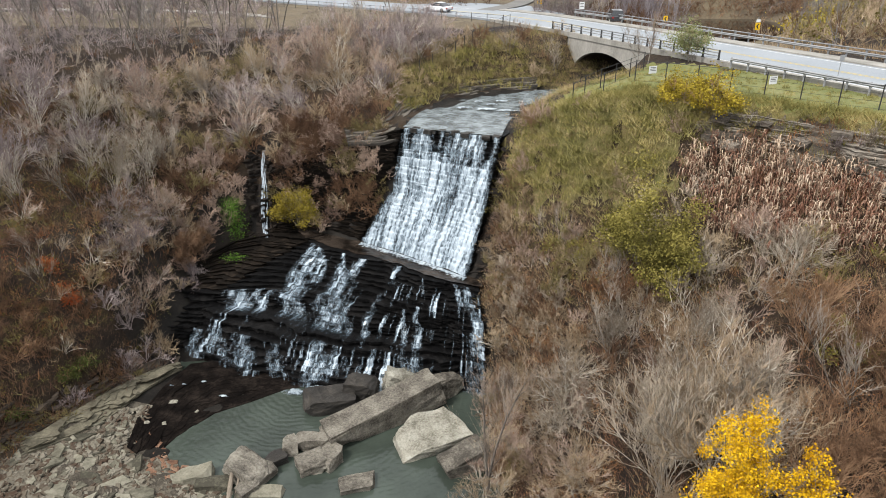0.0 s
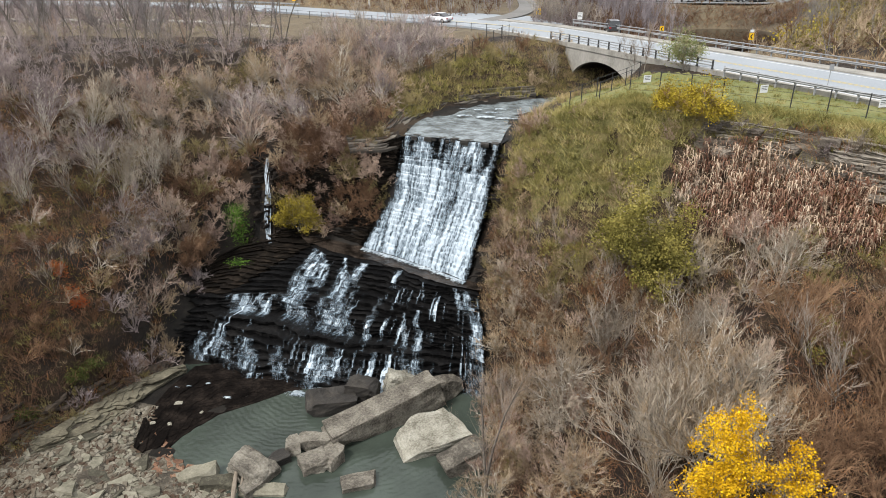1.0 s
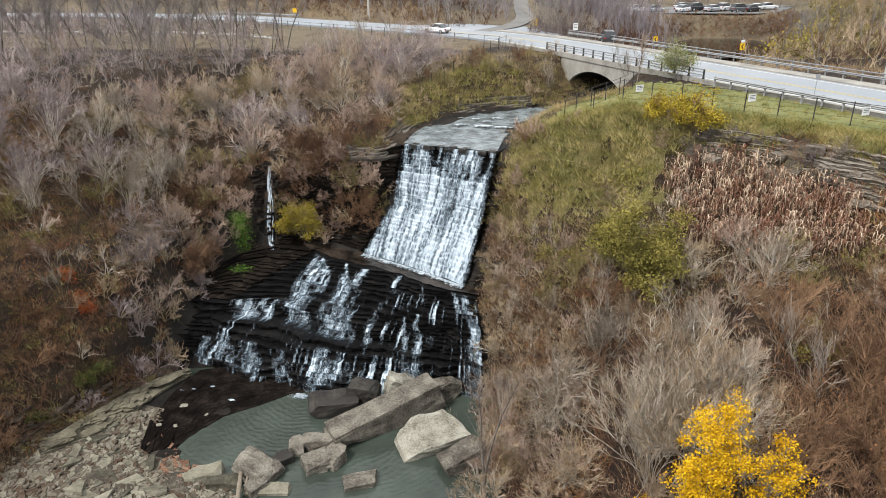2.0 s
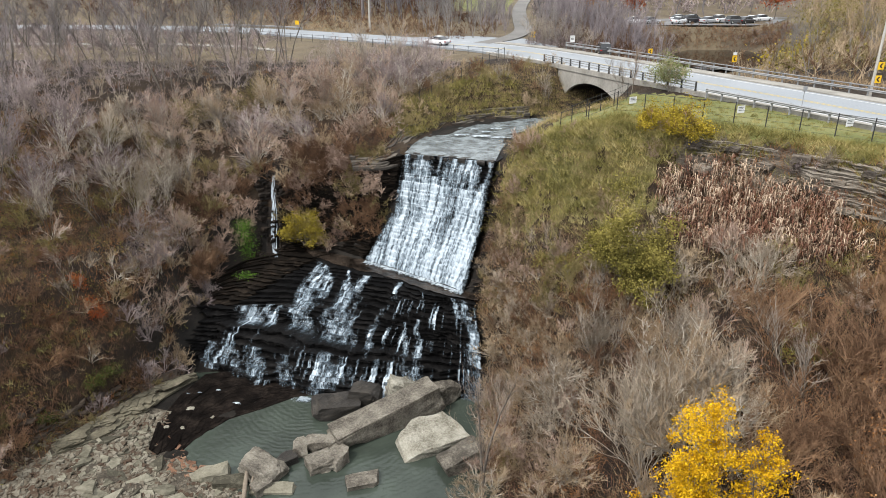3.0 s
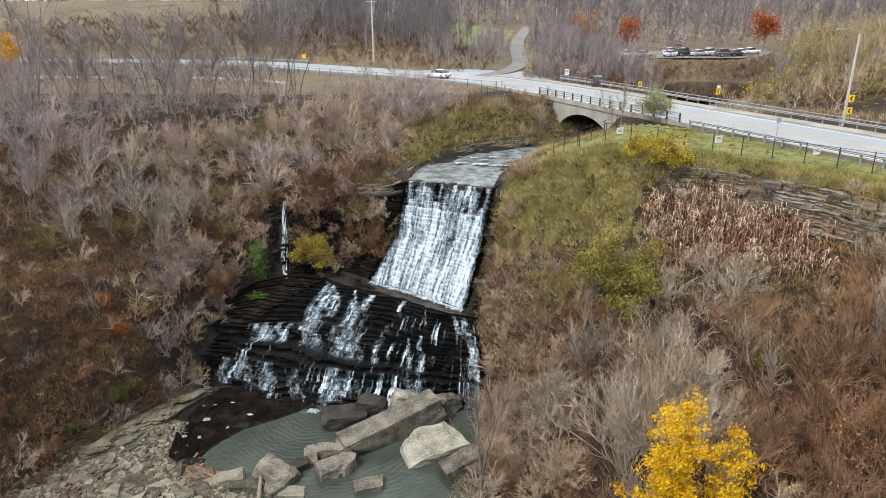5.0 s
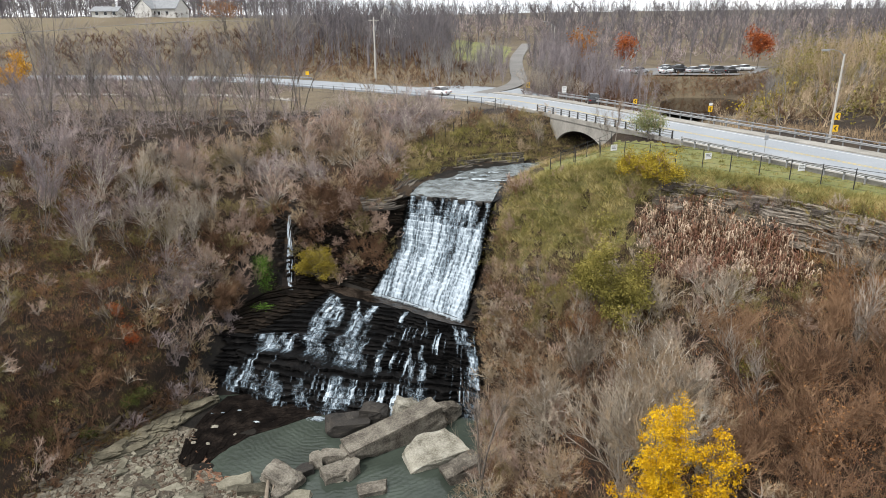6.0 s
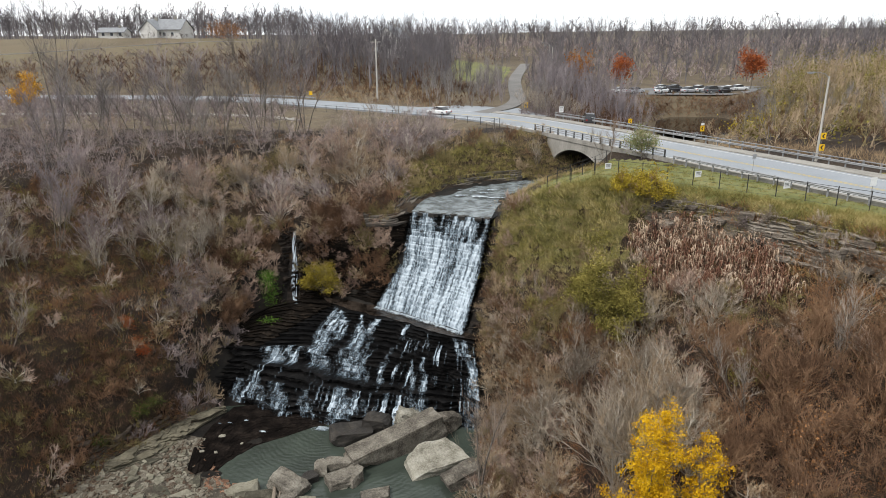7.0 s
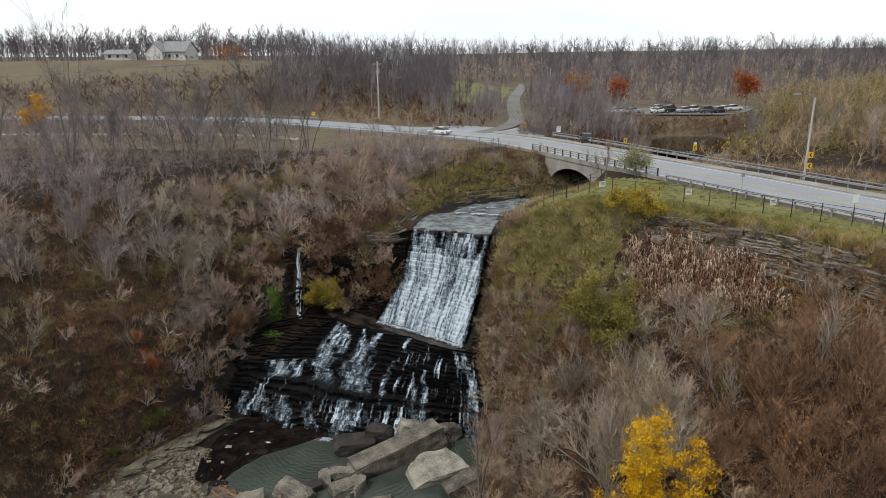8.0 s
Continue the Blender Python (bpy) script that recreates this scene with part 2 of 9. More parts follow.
M["concrete"] = surface("weathered_concrete", [(0.16, 0.15, 0.13), (0.29, 0.275, 0.245), (0.38, 0.36, 0.325)], 0.5, 0.9, 0.4, 10, coords="World", stretch=(1, 1, 0.4))
M["steel"] = surface("galvanised_steel", [(0.17, 0.175, 0.18), (0.26, 0.265, 0.27), (0.34, 0.34, 0.34)], 1.0, 0.55, 0.1, 10, spec=0.4)
M["dark_steel"] = surface("dark_painted_steel", [(0.015, 0.015, 0.016), (0.03, 0.03, 0.03), (0.05, 0.05, 0.05)], 2.0, 0.6, 0.1, 10)
M["wood_pole"] = surface("pale_weathered_pole_wood", [(0.3, 0.28, 0.25), (0.46, 0.44, 0.4), (0.56, 0.54, 0.5)], 1.5, 0.9, 0.5, 8, stretch=(6, 6, 0.4))
M["sign_white"] = surface("white_sign_sheet", [(0.62, 0.63, 0.62), (0.74, 0.75, 0.74), (0.8, 0.8, 0.8)], 2.0, 0.5, 0.0)
M["sign_yellow"] = surface("yellow_sign_sheet", [(0.72, 0.42, 0.01), (0.8, 0.48, 0.015), (0.82, 0.52, 0.02)], 2.0, 0.5, 0.0)
M["black"] = surface("black_paint", [(0.012, 0.012, 0.012), (0.02, 0.02, 0.02), (0.03, 0.03, 0.03)], 3.0, 0.5, 0.0)
M["pool"] = still_water("green_pool_water", (0.046, 0.057, 0.046), 0.3, 2.2, rings=(-14.5, 49.5))
M["creek"] = still_water("shallow_creek_water", (0.145, 0.165, 0.172), 0.7, 2.6, 0.2, 0.8, 0.5)
M["pond"] = still_water("dark_pond_water", (0.016, 0.012, 0.008), 0.03, 0.8, 0.03)
M["ribbon"] = white_water("falling_water_threads", 0.5, (7.0, 1.2, 1), 1.3, 0.25, (0.12, 0.155, 0.19), (0.46, 0.52, 0.58))
M["veil"] = white_water("thin_water_veil", 0.3, (11.0, 1.3, 1), 1.3, 0.4, (0.08, 0.11, 0.135), (0.42, 0.48, 0.54))
M["cascade"] = cascade_water("falling_white_water")
M["foam"] = white_water("foam", 0.5, (4, 4, 1), 1.2, 0.45, (0.1, 0.13, 0.155), (0.42, 0.47, 0.5))
M["gloss_water"] = still_water("thin_sheet_water", (0.03, 0.023, 0.018), 0.7, 2.0, 0.22, 0.6, 0.7)


# ---- mesh tools ----
def build(name, verts, faces, mats, parent=None, label="", idx=None, smooth=False, uvs=None, edge=None):
    me = bpy.data.meshes.new(name)
    me.from_pydata([tuple(v) for v in verts], [], [tuple(f) for f in faces])
    for mm in (mats if isinstance(mats, (list, tuple)) else [mats]):
        me.materials.append(mm)
    if idx is not None:
        me.polygons.foreach_set("material_index", np.asarray(idx, dtype=np.int32))
    if smooth:
        me.polygons.foreach_set("use_smooth", [True] * len(me.polygons))
    if uvs is not None:
        layer = me.uv_layers.new(name="UVMap")
        lv = np.empty(len(me.loops), dtype=np.int32)
        me.loops.foreach_get("vertex_index", lv)
        layer.data.foreach_set("uv", np.asarray(uvs, dtype=np.float32)[lv].ravel())
        second = me.uv_layers.new(name="Edge")
        rim = np.ones(len(uvs)) if edge is None else np.asarray(edge)
        second.data.foreach_set("uv", np.column_stack([rim, rim]).astype(np.float32)[lv].ravel())
    me.update()
    ob = new(name, me)
    if parent is not None:
        ob.parent = parent
    if label:
        ob["label"] = label
    return ob


def box(a, b):
    """Verts and faces of a box from corner a to corner b."""
    (x0, y0, z0), (x1, y1, z1) = a, b
    v = [(x0, y0, z0), (x1, y0, z0), (x1, y1, z0), (x0, y1, z0), (x0, y0, z1), (x1, y0, z1), (x1, y1, z1), (x0, y1, z1)]
    f = [(3, 2, 1, 0), (4, 5, 6, 7), (0, 1, 5, 4), (1, 2, 6, 5), (2, 3, 7, 6), (3, 0, 4, 7)]
    return v, f


def joined(*pieces):
    v, f = [], []
    for pv, pf in pieces:
        k = len(v)
        v.extend(pv)
        f.extend([tuple(i + k for i in q) for q in pf])
    return v, f


def moved(piece, m):
    return [tuple(m @ Vector(p)) for p in piece[0]], piece[1]


def tube(points, radii, sides=6, cap=True):
    """A tapered tube along points."""
    v, f = [], []
    n = len(points)
    pts = [Vector(p) for p in points]
    for i, p in enumerate(pts):
        d = (pts[min(i + 1, n - 1)] - pts[max(i - 1, 0)]).normalized()
        a = d.cross(Vector((0.31, 0.9, 0.2)) if abs(d.z) > 0.7 else Vector((0, 0, 1))).normalized()
        b = d.cross(a)
        r = radii[i] if isinstance(radii, (list, tuple)) else radii
        for k in range(sides):
            w = 2 * math.pi * k / sides
            v.append(tuple(p + r * (math.cos(w) * a + math.sin(w) * b)))
    for i in range(n - 1):
        for k in range(sides):
            q = (k + 1) % sides
            f.append((i * sides + k, i * sides + q, (i + 1) * sides + q, (i + 1) * sides + k))
    if cap:
        f.append(tuple(range(sides))[::-1])
        f.append(tuple((n - 1) * sides + k for k in range(sides)))
    return v, f


def thing(name, at=(0, 0, 0), label="", category="", group="", kind=""):
    ob = new(name)
    ob.empty_display_size = 0.2
    ob.location = at
    return tagged(ob, label, category, group, kind)


def along(line, n):
    """n points evenly spaced along a polyline (numpy)."""
    p = np.asarray(line, dtype=float)
    s = np.concatenate([[0], np.cumsum(np.linalg.norm(np.diff(p[:, :2], axis=0), axis=1))])
    t = np.linspace(0, s[-1], n)
    return np.stack([np.interp(t, s, p[:, k]) for k in range(p.shape[1])], axis=1)


def curve_line(line, n):
    """A smooth (Catmull-Rom) line through the points, n evenly spaced samples."""
    p = np.asarray(line, dtype=float)
    q = np.vstack([2 * p[0] - p[1], p, 2 * p[-1] - p[-2]])
    out = []
    for i in range(1, len(q) - 2):
        for t in np.linspace(0, 1, 16, endpoint=False):
            a, b, c, d = q[i - 1], q[i], q[i + 1], q[i + 2]
            out.append(0.5 * (2 * b + (c - a) * t + (2 * a - 5 * b + 4 * c - d) * t ** 2 + (3 * b - a - 3 * c + d) * t ** 3))
    out.append(p[-1])
    return along(out, n)


def dist_line(xy, line):
    """Distance of points (n,2) from a polyline."""
    best = np.full(len(xy), 1e9)
    p = np.asarray(line, dtype=float)[:, :2]
    for a, b in zip(p, p[1:]):
        d = b - a
        t = np.clip(((xy - a) @ d) / max(1e-9, d @ d), 0, 1)
        best = np.minimum(best, np.linalg.norm(xy - (a + t[:, None] * d), axis=1))
    return best


def inside(xy, poly):
    """Which of the points (n,2) lie in the polygon."""
    x, y = xy[:, 0], xy[:, 1]
    res = np.zeros(len(xy), dtype=bool)
    p = np.asarray(poly, dtype=float)[:, :2]
    for (x0, y0), (x1, y1) in zip(p, np.roll(p, -1, axis=0)):
        hit = ((y0 > y) != (y1 > y)) & (x < (x1 - x0) * (y - y0) / (y1 - y0 + 1e-12) + x0)
        res ^= hit
    return res


def wobble(x, y, scale=1.0, seed=0.0):
    return noise.noise(Vector((x * scale + seed * 13.7, y * scale - seed * 7.1, seed * 3.3)))

# ---- plan of the place: lines of known height ----
ROAD_Z = 25.5
ROAD_MID = [(64, 2), (55, 21), (46.5, 38), (38.5, 50.8), (31.8, 62.5), (22.5, 78.5), (13.2, 95), (3.0, 109), (-10, 119), (-27, 130), (-46, 141), (-70, 148), (-110, 150), (-170, 148), (-400, 160)]
SIDE_MID = [(1, 116), (6.2, 124), (9.2, 136), (9.8, 155), (10.8, 178), (13.6, 205), (18, 245)]
LOW_LIP = [(-17.2, 62.7, 8.2), (-13.9, 60.5, 8.2), (-9.9, 58.6, 8.2), (-7.3, 57.1, 8.15), (-4.6, 55.0, 8.1), (-2.4, 53.9, 8.1), (0.6, 52.9, 8.0)]
LOW_MID = [(-25, 57.6, 4.7), (-20, 57.7, 4.7), (-14.5, 55.6, 4.4), (-9, 53.3, 4.3), (-4, 51.9, 4.2), (1.1, 49.8, 4.0)]
LOW_FOOT = [(-28, 53.4, 1.0), (-22, 50.8, 0.3), (-15.5, 48.9, 0.0), (-10, 48.6, 0.0), (-4, 49.0, 0.0), (1.3, 48.9, 0.0)]
UP_LIP = [(-7.0, 64.4, 19.5), (-4, 63.5, 19.5), (-1, 62.4, 19.5), (2.2, 61.3, 19.5)]
UP_MID = [(-8.3, 63.6, 13.6), (-5, 62, 13.6), (-2, 60, 13.6), (0.9, 58.3, 13.6)]
UP_FOOT = [(-11.3, 62.3, 8.35), (-7.5, 60, 8.35), (-4, 57.6, 8.35), (-0.6, 55, 8.35)]
CREEK = [(-2.4, 63.0), (-1.2, 69), (1.5, 74), (6, 77.6), (13.5, 81), (20, 85), (28, 94), (36, 110), (44, 124)]
POND = [(36, 126), (39, 116), (47, 118), (55, 129), (58, 141), (54, 147.5), (46, 148.5), (40, 140)]
GREEN = [(-7, 176), (7.5, 172), (8.5, 190), (10.5, 206), (12, 232), (-8, 236)]
PARKING = [(33, 154.5), (60, 153.5), (66, 158), (78, 178), (70, 184), (33, 169)]
FENCE = [(16.4, 70.2), (8.1, 60.8), (12.5, 59.6), (21.2, 54.2), (27.8, 49.3), (33.6, 43.6), (41, 32), (50, 12)]


def offset(line, d, z=None):
    """The line moved d metres to its left."""
    p = np.asarray(line, dtype=float)
    t = np.gradient(p[:, :2], axis=0)
    t /= np.linalg.norm(t, axis=1)[:, None]
    q = p[:, :2] + d * np.stack([-t[:, 1], t[:, 0]], axis=1)
    return np.column_stack([q, np.full(len(q), z)]) if z is not None else q


ROAD_LINE = curve_line(ROAD_MID, 300)
SIDE_LINE = curve_line(SIDE_MID, 60)

CONTOURS = []


def contour(*points):
    CONTOURS.append(points)


# stream bed, gravel bar and the pool's shores
contour((-20, 44, -1), (-14, 46, -1), (-6, 46, -1))
contour((-9, 41, -1), (-6, 30, -1), (-5, 10, -1), (-5, -60, -1))
contour((-24, -60, 0), (-23, 10, 0), (-20.5, 30, 0), (-17.5, 36.6, 0), (-21.5, 38, 0), (-25.6, 40, 0), (-24.6, 43.5, 0), (-22.5, 46.3, 0), (-18.5, 48.6, 0))
contour((1.2, 48.4, 0), (2.2, 44, 0), (1.5, 40, 0), (3.5, 33, 0), (7, 20, 0), (9, -60, 0))
contour((-27.5, 43, 0.5), (-27, 38.5, 0.8), (-25, 33, 0.8), (-27, 10, 1), (-29, -60, 1))
contour((-25.5, 49.5, 0.3), (-27, 46.5, 0.5))
# left bank
contour((-30.2, 54.5, 3), (-30.0, 51, 1.2), (-30.8, 46, 1.4), (-34.2, 39.5, 1.8), (-35.5, 30, 2.5), (-38.5, 10, 3), (-41, -60, 3))
contour((-30.2, 58, 8), (-31.4, 52, 7), (-32.4, 46.5, 7.0), (-36.9, 40, 6.5), (-39, 30, 6.5), (-42, 10, 7), (-45, -60, 7))
contour((-31, 65, 13), (-35, 56, 13), (-38, 46, 13), (-42, 37, 12.5), (-46, 20, 13), (-52, -60, 14))
contour((-32, 75, 18.5), (-42, 68, 19), (-48, 56, 20), (-50, 45, 20), (-54, 20, 20), (-62, -60, 20))
contour((-8, 84, 24), (-22, 88, 24.5), (-40, 84, 24.2), (-54, 74, 24.2), (-62, 58, 24.2), (-66, 40, 24.2), (-70, 10, 24.2), (-80, -60, 24.2))
# rock terrace of the lower fall, plunge terrace and cliffs round it
contour(*[(x, y - 0.2, z - 1.2) for x, y, z in LOW_FOOT])
contour(*[(x + 0.3, y + 1.2, z - 0.8) for x, y, z in LOW_MID])
contour(*[(x + 0.3, y + 1.3, z - 0.7) for x, y, z in LOW_LIP])
contour(*[(x - 0.3, y - 0.6, 8.2) for x, y, z in UP_FOOT])
contour(*[(x + 0.3, y + 0.7, 8.4) for x, y, z in UP_FOOT])
contour(*[(x + 0.5, y + 1.3, 12.9) for x, y, z in UP_MID])
contour(*[(x + 0.3, y + 1.5, 18.9) for x, y, z in UP_LIP])
contour((-11.8, 63.6, 8.7), (-16, 65.2, 8.4), (-20, 66.6, 7.6), (-24.8, 66.6, 6.6), (-27.6, 62.6, 5.4), (-28.6, 57.5, 4.6))
contour((-11, 65.6, 17.6), (-15, 66.8, 17.2), (-19.5, 68.4, 16.4), (-22.4, 70.2, 13.2), (-24, 70.2, 13.2), (-27, 67.6, 12.8), (-30, 63, 11.5))
contour((-10.5, 68, 20.4), (-16, 70, 19.4), (-20, 72.5, 18.2), (-24, 75, 17.4), (-28, 73.5, 17))
contour((-12, 76, 22.4), (-20, 79, 22), (-30, 79.5, 20.5))
# creek above the lip
contour((-2.4, 64, 19.1), (-1.2, 69, 19.1), (1.5, 74, 19.2), (6, 77.6, 19.3), (13.5, 81, 19.5), (20, 85, 19.8), (28, 94, 20), (36, 110, 20), (44, 124, 20), (50, 131, 20))
contour((-7.6, 65.2, 19.9), (-6.6, 70, 19.9), (-3.6, 75.5, 20), (1.5, 79.8, 20.2), (7, 82.2, 20.4), (11, 84.6, 20.6))
contour((3.0, 62.2, 19.9), (4.6, 68, 20), (6.2, 72.4, 20.1), (10, 75.6, 20.3), (15, 78.2, 20.5))
contour((-11, 72, 21.6), (-6, 79, 22.6), (-1, 83.5, 23.8), (4.5, 85.5, 24.8))
contour((5.6, 62, 22), (7.4, 66.0, 22.6), (10.4, 69.2, 23.0), (14, 70.2, 23.4))
# right bank up to its cliff and rim
contour((2.6, 50.5, 1.2), (3.6, 45, 1), (4.6, 38, 1), (8, 28, 1.5), (12, 10, 2), (14, -60, 2))
contour((1.6, 52.6, 7.6), (5.6, 47, 6), (9.4, 38, 6), (13, 28, 6), (18, 10, 6.5), (22, -60, 7))
contour((0.7, 56, 9.5), (2.4, 58.5, 13.5), (3.4, 60.4, 19))
contour((4.2, 55.5, 13), (8.4, 51, 13), (13, 45, 12.5), (18, 37, 12), (23, 27, 12), (28, 10, 12), (36, -60, 12))
contour((5, 58.4, 18.5), (10, 54.6, 18.6), (16, 49.6, 18.2), (21.4, 45.4, 18), (27, 39, 17.6), (32, 30, 17.5), (40, 8, 17.5), (50, -60, 17.5))
contour((18, 50.8, 21), (22.5, 48.4, 20.8), (26.5, 44.2, 20.6), (30.6, 38, 20.4), (36.5, 28, 20.2), (46, 6, 20), (57, -60, 20))
contour((4.6, 60.4, 21), (8, 58.2, 23.2), (12, 55.8, 24), (16, 53.4, 24.5), (19.5, 52.2, 24.7), (23.6, 49.6, 24.7), (27.8, 45.2, 24.7), (31.9, 39, 24.7), (38, 29, 24.7), (48, 6, 24.7), (60, -60, 24.7))
# plateau, back hills and the far country
contour(*[(x, y, 25.25) for x, y in FENCE[2:]])
contour((30, 153.6, 25.4), (60, 152.6, 25.4), (68, 157, 25.4), (80, 180, 25.4), (70, 186, 25.5), (29, 168, 25.5))
contour((34, 158, 25.5), (60, 157, 25.5), (74, 178, 25.5))
contour((34, 165, 25.5), (58, 164, 25.5), (68, 178, 25.5))
contour((34, 121, 20), (40, 117, 20), (50, 125, 20), (56, 138, 20), (54, 147, 20), (46, 147, 20), (38, 138, 20), (34, 121, 20))
contour((60, 90, 26), (72, 118, 27), (84, 150, 26.5))
contour((90, 60, 27), (120, 120, 30), (130, 180, 30))
contour((100, -60, 26), (130, 20, 28))
contour((-120, 120, 25.5), (-200, 110, 27))
contour((-120, 60, 25), (-140, -60, 25))
contour((-60, 160, 27), (-120, 165, 28), (-200, 170, 30))
contour((-34, 165, 26.5), (-18, 160, 26))
contour((-50, 200, 32), (-26, 195, 29.5), (-8, 185, 27.5))
contour((-300, 240, 38), (-150, 236, 38.6), (-112, 232, 38.8), (-85, 234, 38.4), (-60, 236, 37))
contour((-36, 240, 33), (-10, 236, 31), (12, 232, 28.5), (40, 220, 28), (80, 215, 27), (120, 230, 29))
contour((-30, 320, 36), (40, 300, 33), (120, 300, 34), (220, 290, 35))
contour((-3000, 900, 38), (-800, 700, 39), (0, 700, 37), (900, 800, 36), (3000, 900, 36))
contour((-3400, 3000, 38), (0, 3200, 38), (3400, 3000, 38))
contour((900, 1500, 44), (1300, 1600, 58), (1800, 1700, 62))
contour((-3400, -3000, 20), (3400, -3000, 20))
contour((-3400, 0, 26), (-900, 0, 26))
contour((900, 0, 28), (3400, 0, 28))
contour((-20, -600, 4), (0, -3000, 4))


def spaced(lo, hi, step, far, grow):
    a = list(np.arange(lo, hi + step, step))
    s = step
    while a[-1] < far:
        s *= grow
        a.append(a[-1] + s)
    s = step
    while a[0] > -far:
        s *= grow
        a.insert(0, a[0] - s)
    return np.array(a)


GX = spaced(-58, 48, 0.75, 3400, 1.1)
GY = spaced(-6, 98, 0.75, 3400, 1.06)


def relax():
    nx, ny = len(GX), len(GY)
    z = np.zeros((nx, ny))
    known = np.zeros((nx, ny))
    rows = []
    lines = [np.asarray(c, dtype=float) for c in CONTOURS]
    lines += [np.column_stack([offset(ROAD_LINE, d), np.full(len(ROAD_LINE), ROAD_Z - 0.25 - 0.02 * (abs(d) > 5.8))]) for d in (-6.2, -3, 0, 3, 6.2)]
    side_z = np.interp(SIDE_LINE[:, 1], [116, 150, 195, 245], [25.25, 26.2, 28.0, 28.8])
    shoulder = offset(ROAD_LINE, -10.5)
    shoulder = shoulder[(shoulder[:, 1] > 92) & (shoulder[:, 1] < 116)]
    lines.append(np.column_stack([shoulder, np.full(len(shoulder), 25.0)]))
    lines += [np.column_stack([offset(SIDE_LINE, d), side_z]) for d in (-3.4, 0, 3.4)]
    for line in lines:
        length = np.linalg.norm(np.diff(line[:, :2], axis=0), axis=1).sum()
        rows.append(along(line, max(2, int(min(length / 0.5, 3000)))))
    rows = np.vstack(rows)
    bridge = (dist_line(rows[:, :2], CREEK) < 7.0) & (np.abs(rows[:, 2] - (ROAD_Z - 0.25)) < 0.4)
    rows = rows[~bridge]
    ix = np.clip(np.searchsorted((GX[1:] + GX[:-1]) / 2, rows[:, 0]), 0, nx - 1)
    iy = np.clip(np.searchsorted((GY[1:] + GY[:-1]) / 2, rows[:, 1]), 0, ny - 1)
    np.add.at(z, (ix, iy), rows[:, 2])
    np.add.at(known, (ix, iy), 1)
    fixed = known > 0
    z[fixed] /= known[fixed]
    keep = z.copy()
    # coarse start: spread the known heights out over growing blocks
    fill, weight = np.where(fixed, z, 0.0), fixed.astype(float)
    guess, got = fill.copy(), fixed.copy()
    for k in (1, 2, 4, 8, 16, 32, 64, 128):
        f = np.pad(fill, k, mode="edge")
        w = np.pad(weight, k, mode="constant")
        f = np.pad(fill, k, mode="constant")
        cf = np.cumsum(np.cumsum(np.pad(f, ((1, 0), (1, 0))), 0), 1)
        cw = np.cumsum(np.cumsum(np.pad(w, ((1, 0), (1, 0))), 0), 1)
        n = 2 * k + 1
        sf = cf[n:, n:] - cf[:-n, n:] - cf[n:, :-n] + cf[:-n, :-n]
        sw = cw[n:, n:] - cw[:-n, n:] - cw[n:, :-n] + cw[:-n, :-n]
        ok = (sw > 0.5) & ~got
        guess[ok] = sf[ok] / sw[ok]
        got |= ok
    guess[~got] = 25.0
    z = guess
    ax = np.gradient(GX)[:, None]
    ay = np.gradient(GY)[None, :]
    wx, wy = 1 / ax ** 2 + 0 * ay, 1 / ay ** 2 + 0 * ax
    for k in range(1600):
        p = np.pad(z, 1, mode="edge")
        q = (wx * (p[:-2, 1:-1] + p[2:, 1:-1]) + wy * (p[1:-1, :-2] + p[1:-1, 2:])) / (2 * (wx + wy))
        z = np.where(fixed, keep, q)
    # one soft pass so that no contour shows as a crease
    p = np.pad(z, 1, mode="edge")
    z = 0.6 * z + 0.1 * (p[:-2, 1:-1] + p[2:, 1:-1] + p[1:-1, :-2] + p[1:-1, 2:])
    return z


GZ = relax()


def height(x, y):
    """Ground height at (x, y)."""
    i = int(np.clip(np.searchsorted(GX, x) - 1, 0, len(GX) - 2))
    j = int(np.clip(np.searchsorted(GY, y) - 1, 0, len(GY) - 2))
    u, v = (x - GX[i]) / (GX[i + 1] - GX[i]), (y - GY[j]) / (GY[j + 1] - GY[j])
    return float((GZ[i, j] * (1 - u) + GZ[i + 1, j] * u) * (1 - v) + (GZ[i, j + 1] * (1 - u) + GZ[i + 1, j + 1] * u) * v)


LAWN = [(7.6, 61.5), (12.5, 58.4), (16, 55.4), (22, 51.8), (28, 46.4), (33, 39.8), (40, 29), (52, 4), (58, 4), (48, 30), (35, 48), (26, 62), (17.5, 71.5), (11.5, 69.5), (8.5, 66)]
RIGHT_GRASS = [(2.4, 59.5), (4.0, 61.5), (7.6, 61.5), (12.5, 58.4), (18.5, 53.2), (17, 52), (13, 52), (9, 53.8), (4.8, 57)]
GRAVEL = [(-29, 46.4), (-25.5, 44.6), (-24.6, 42), (-25.4, 40.2), (-21, 38.2), (-17, 36.8), (-19, 30), (-22, 10), (-26, -6), (-34, -6), (-33, 25), (-33, 39)]
BED = [(-29, 55), (-29, 46.5), (-25.5, 44), (-25.6, 39.5), (-17, 36), (-20, 20), (-22, -6), (8, -6), (6, 20), (2.6, 34), (1, 40), (2, 45), (1.6, 52), (0.6, 56), (-1, 62), (3, 62), (5, 68), (7, 72.6), (14, 77.6), (19, 84.5), (12, 85), (6.5, 81.6), (1.5, 79.4), (-3.6, 75.5), (-7, 66), (-12, 64.6), (-24, 67.5), (-28.8, 58)]
FIELD = [(-90, 206), (-60, 215), (-40, 216), (-70, 236), (-300, 240), (-300, 190), (-130, 178)]


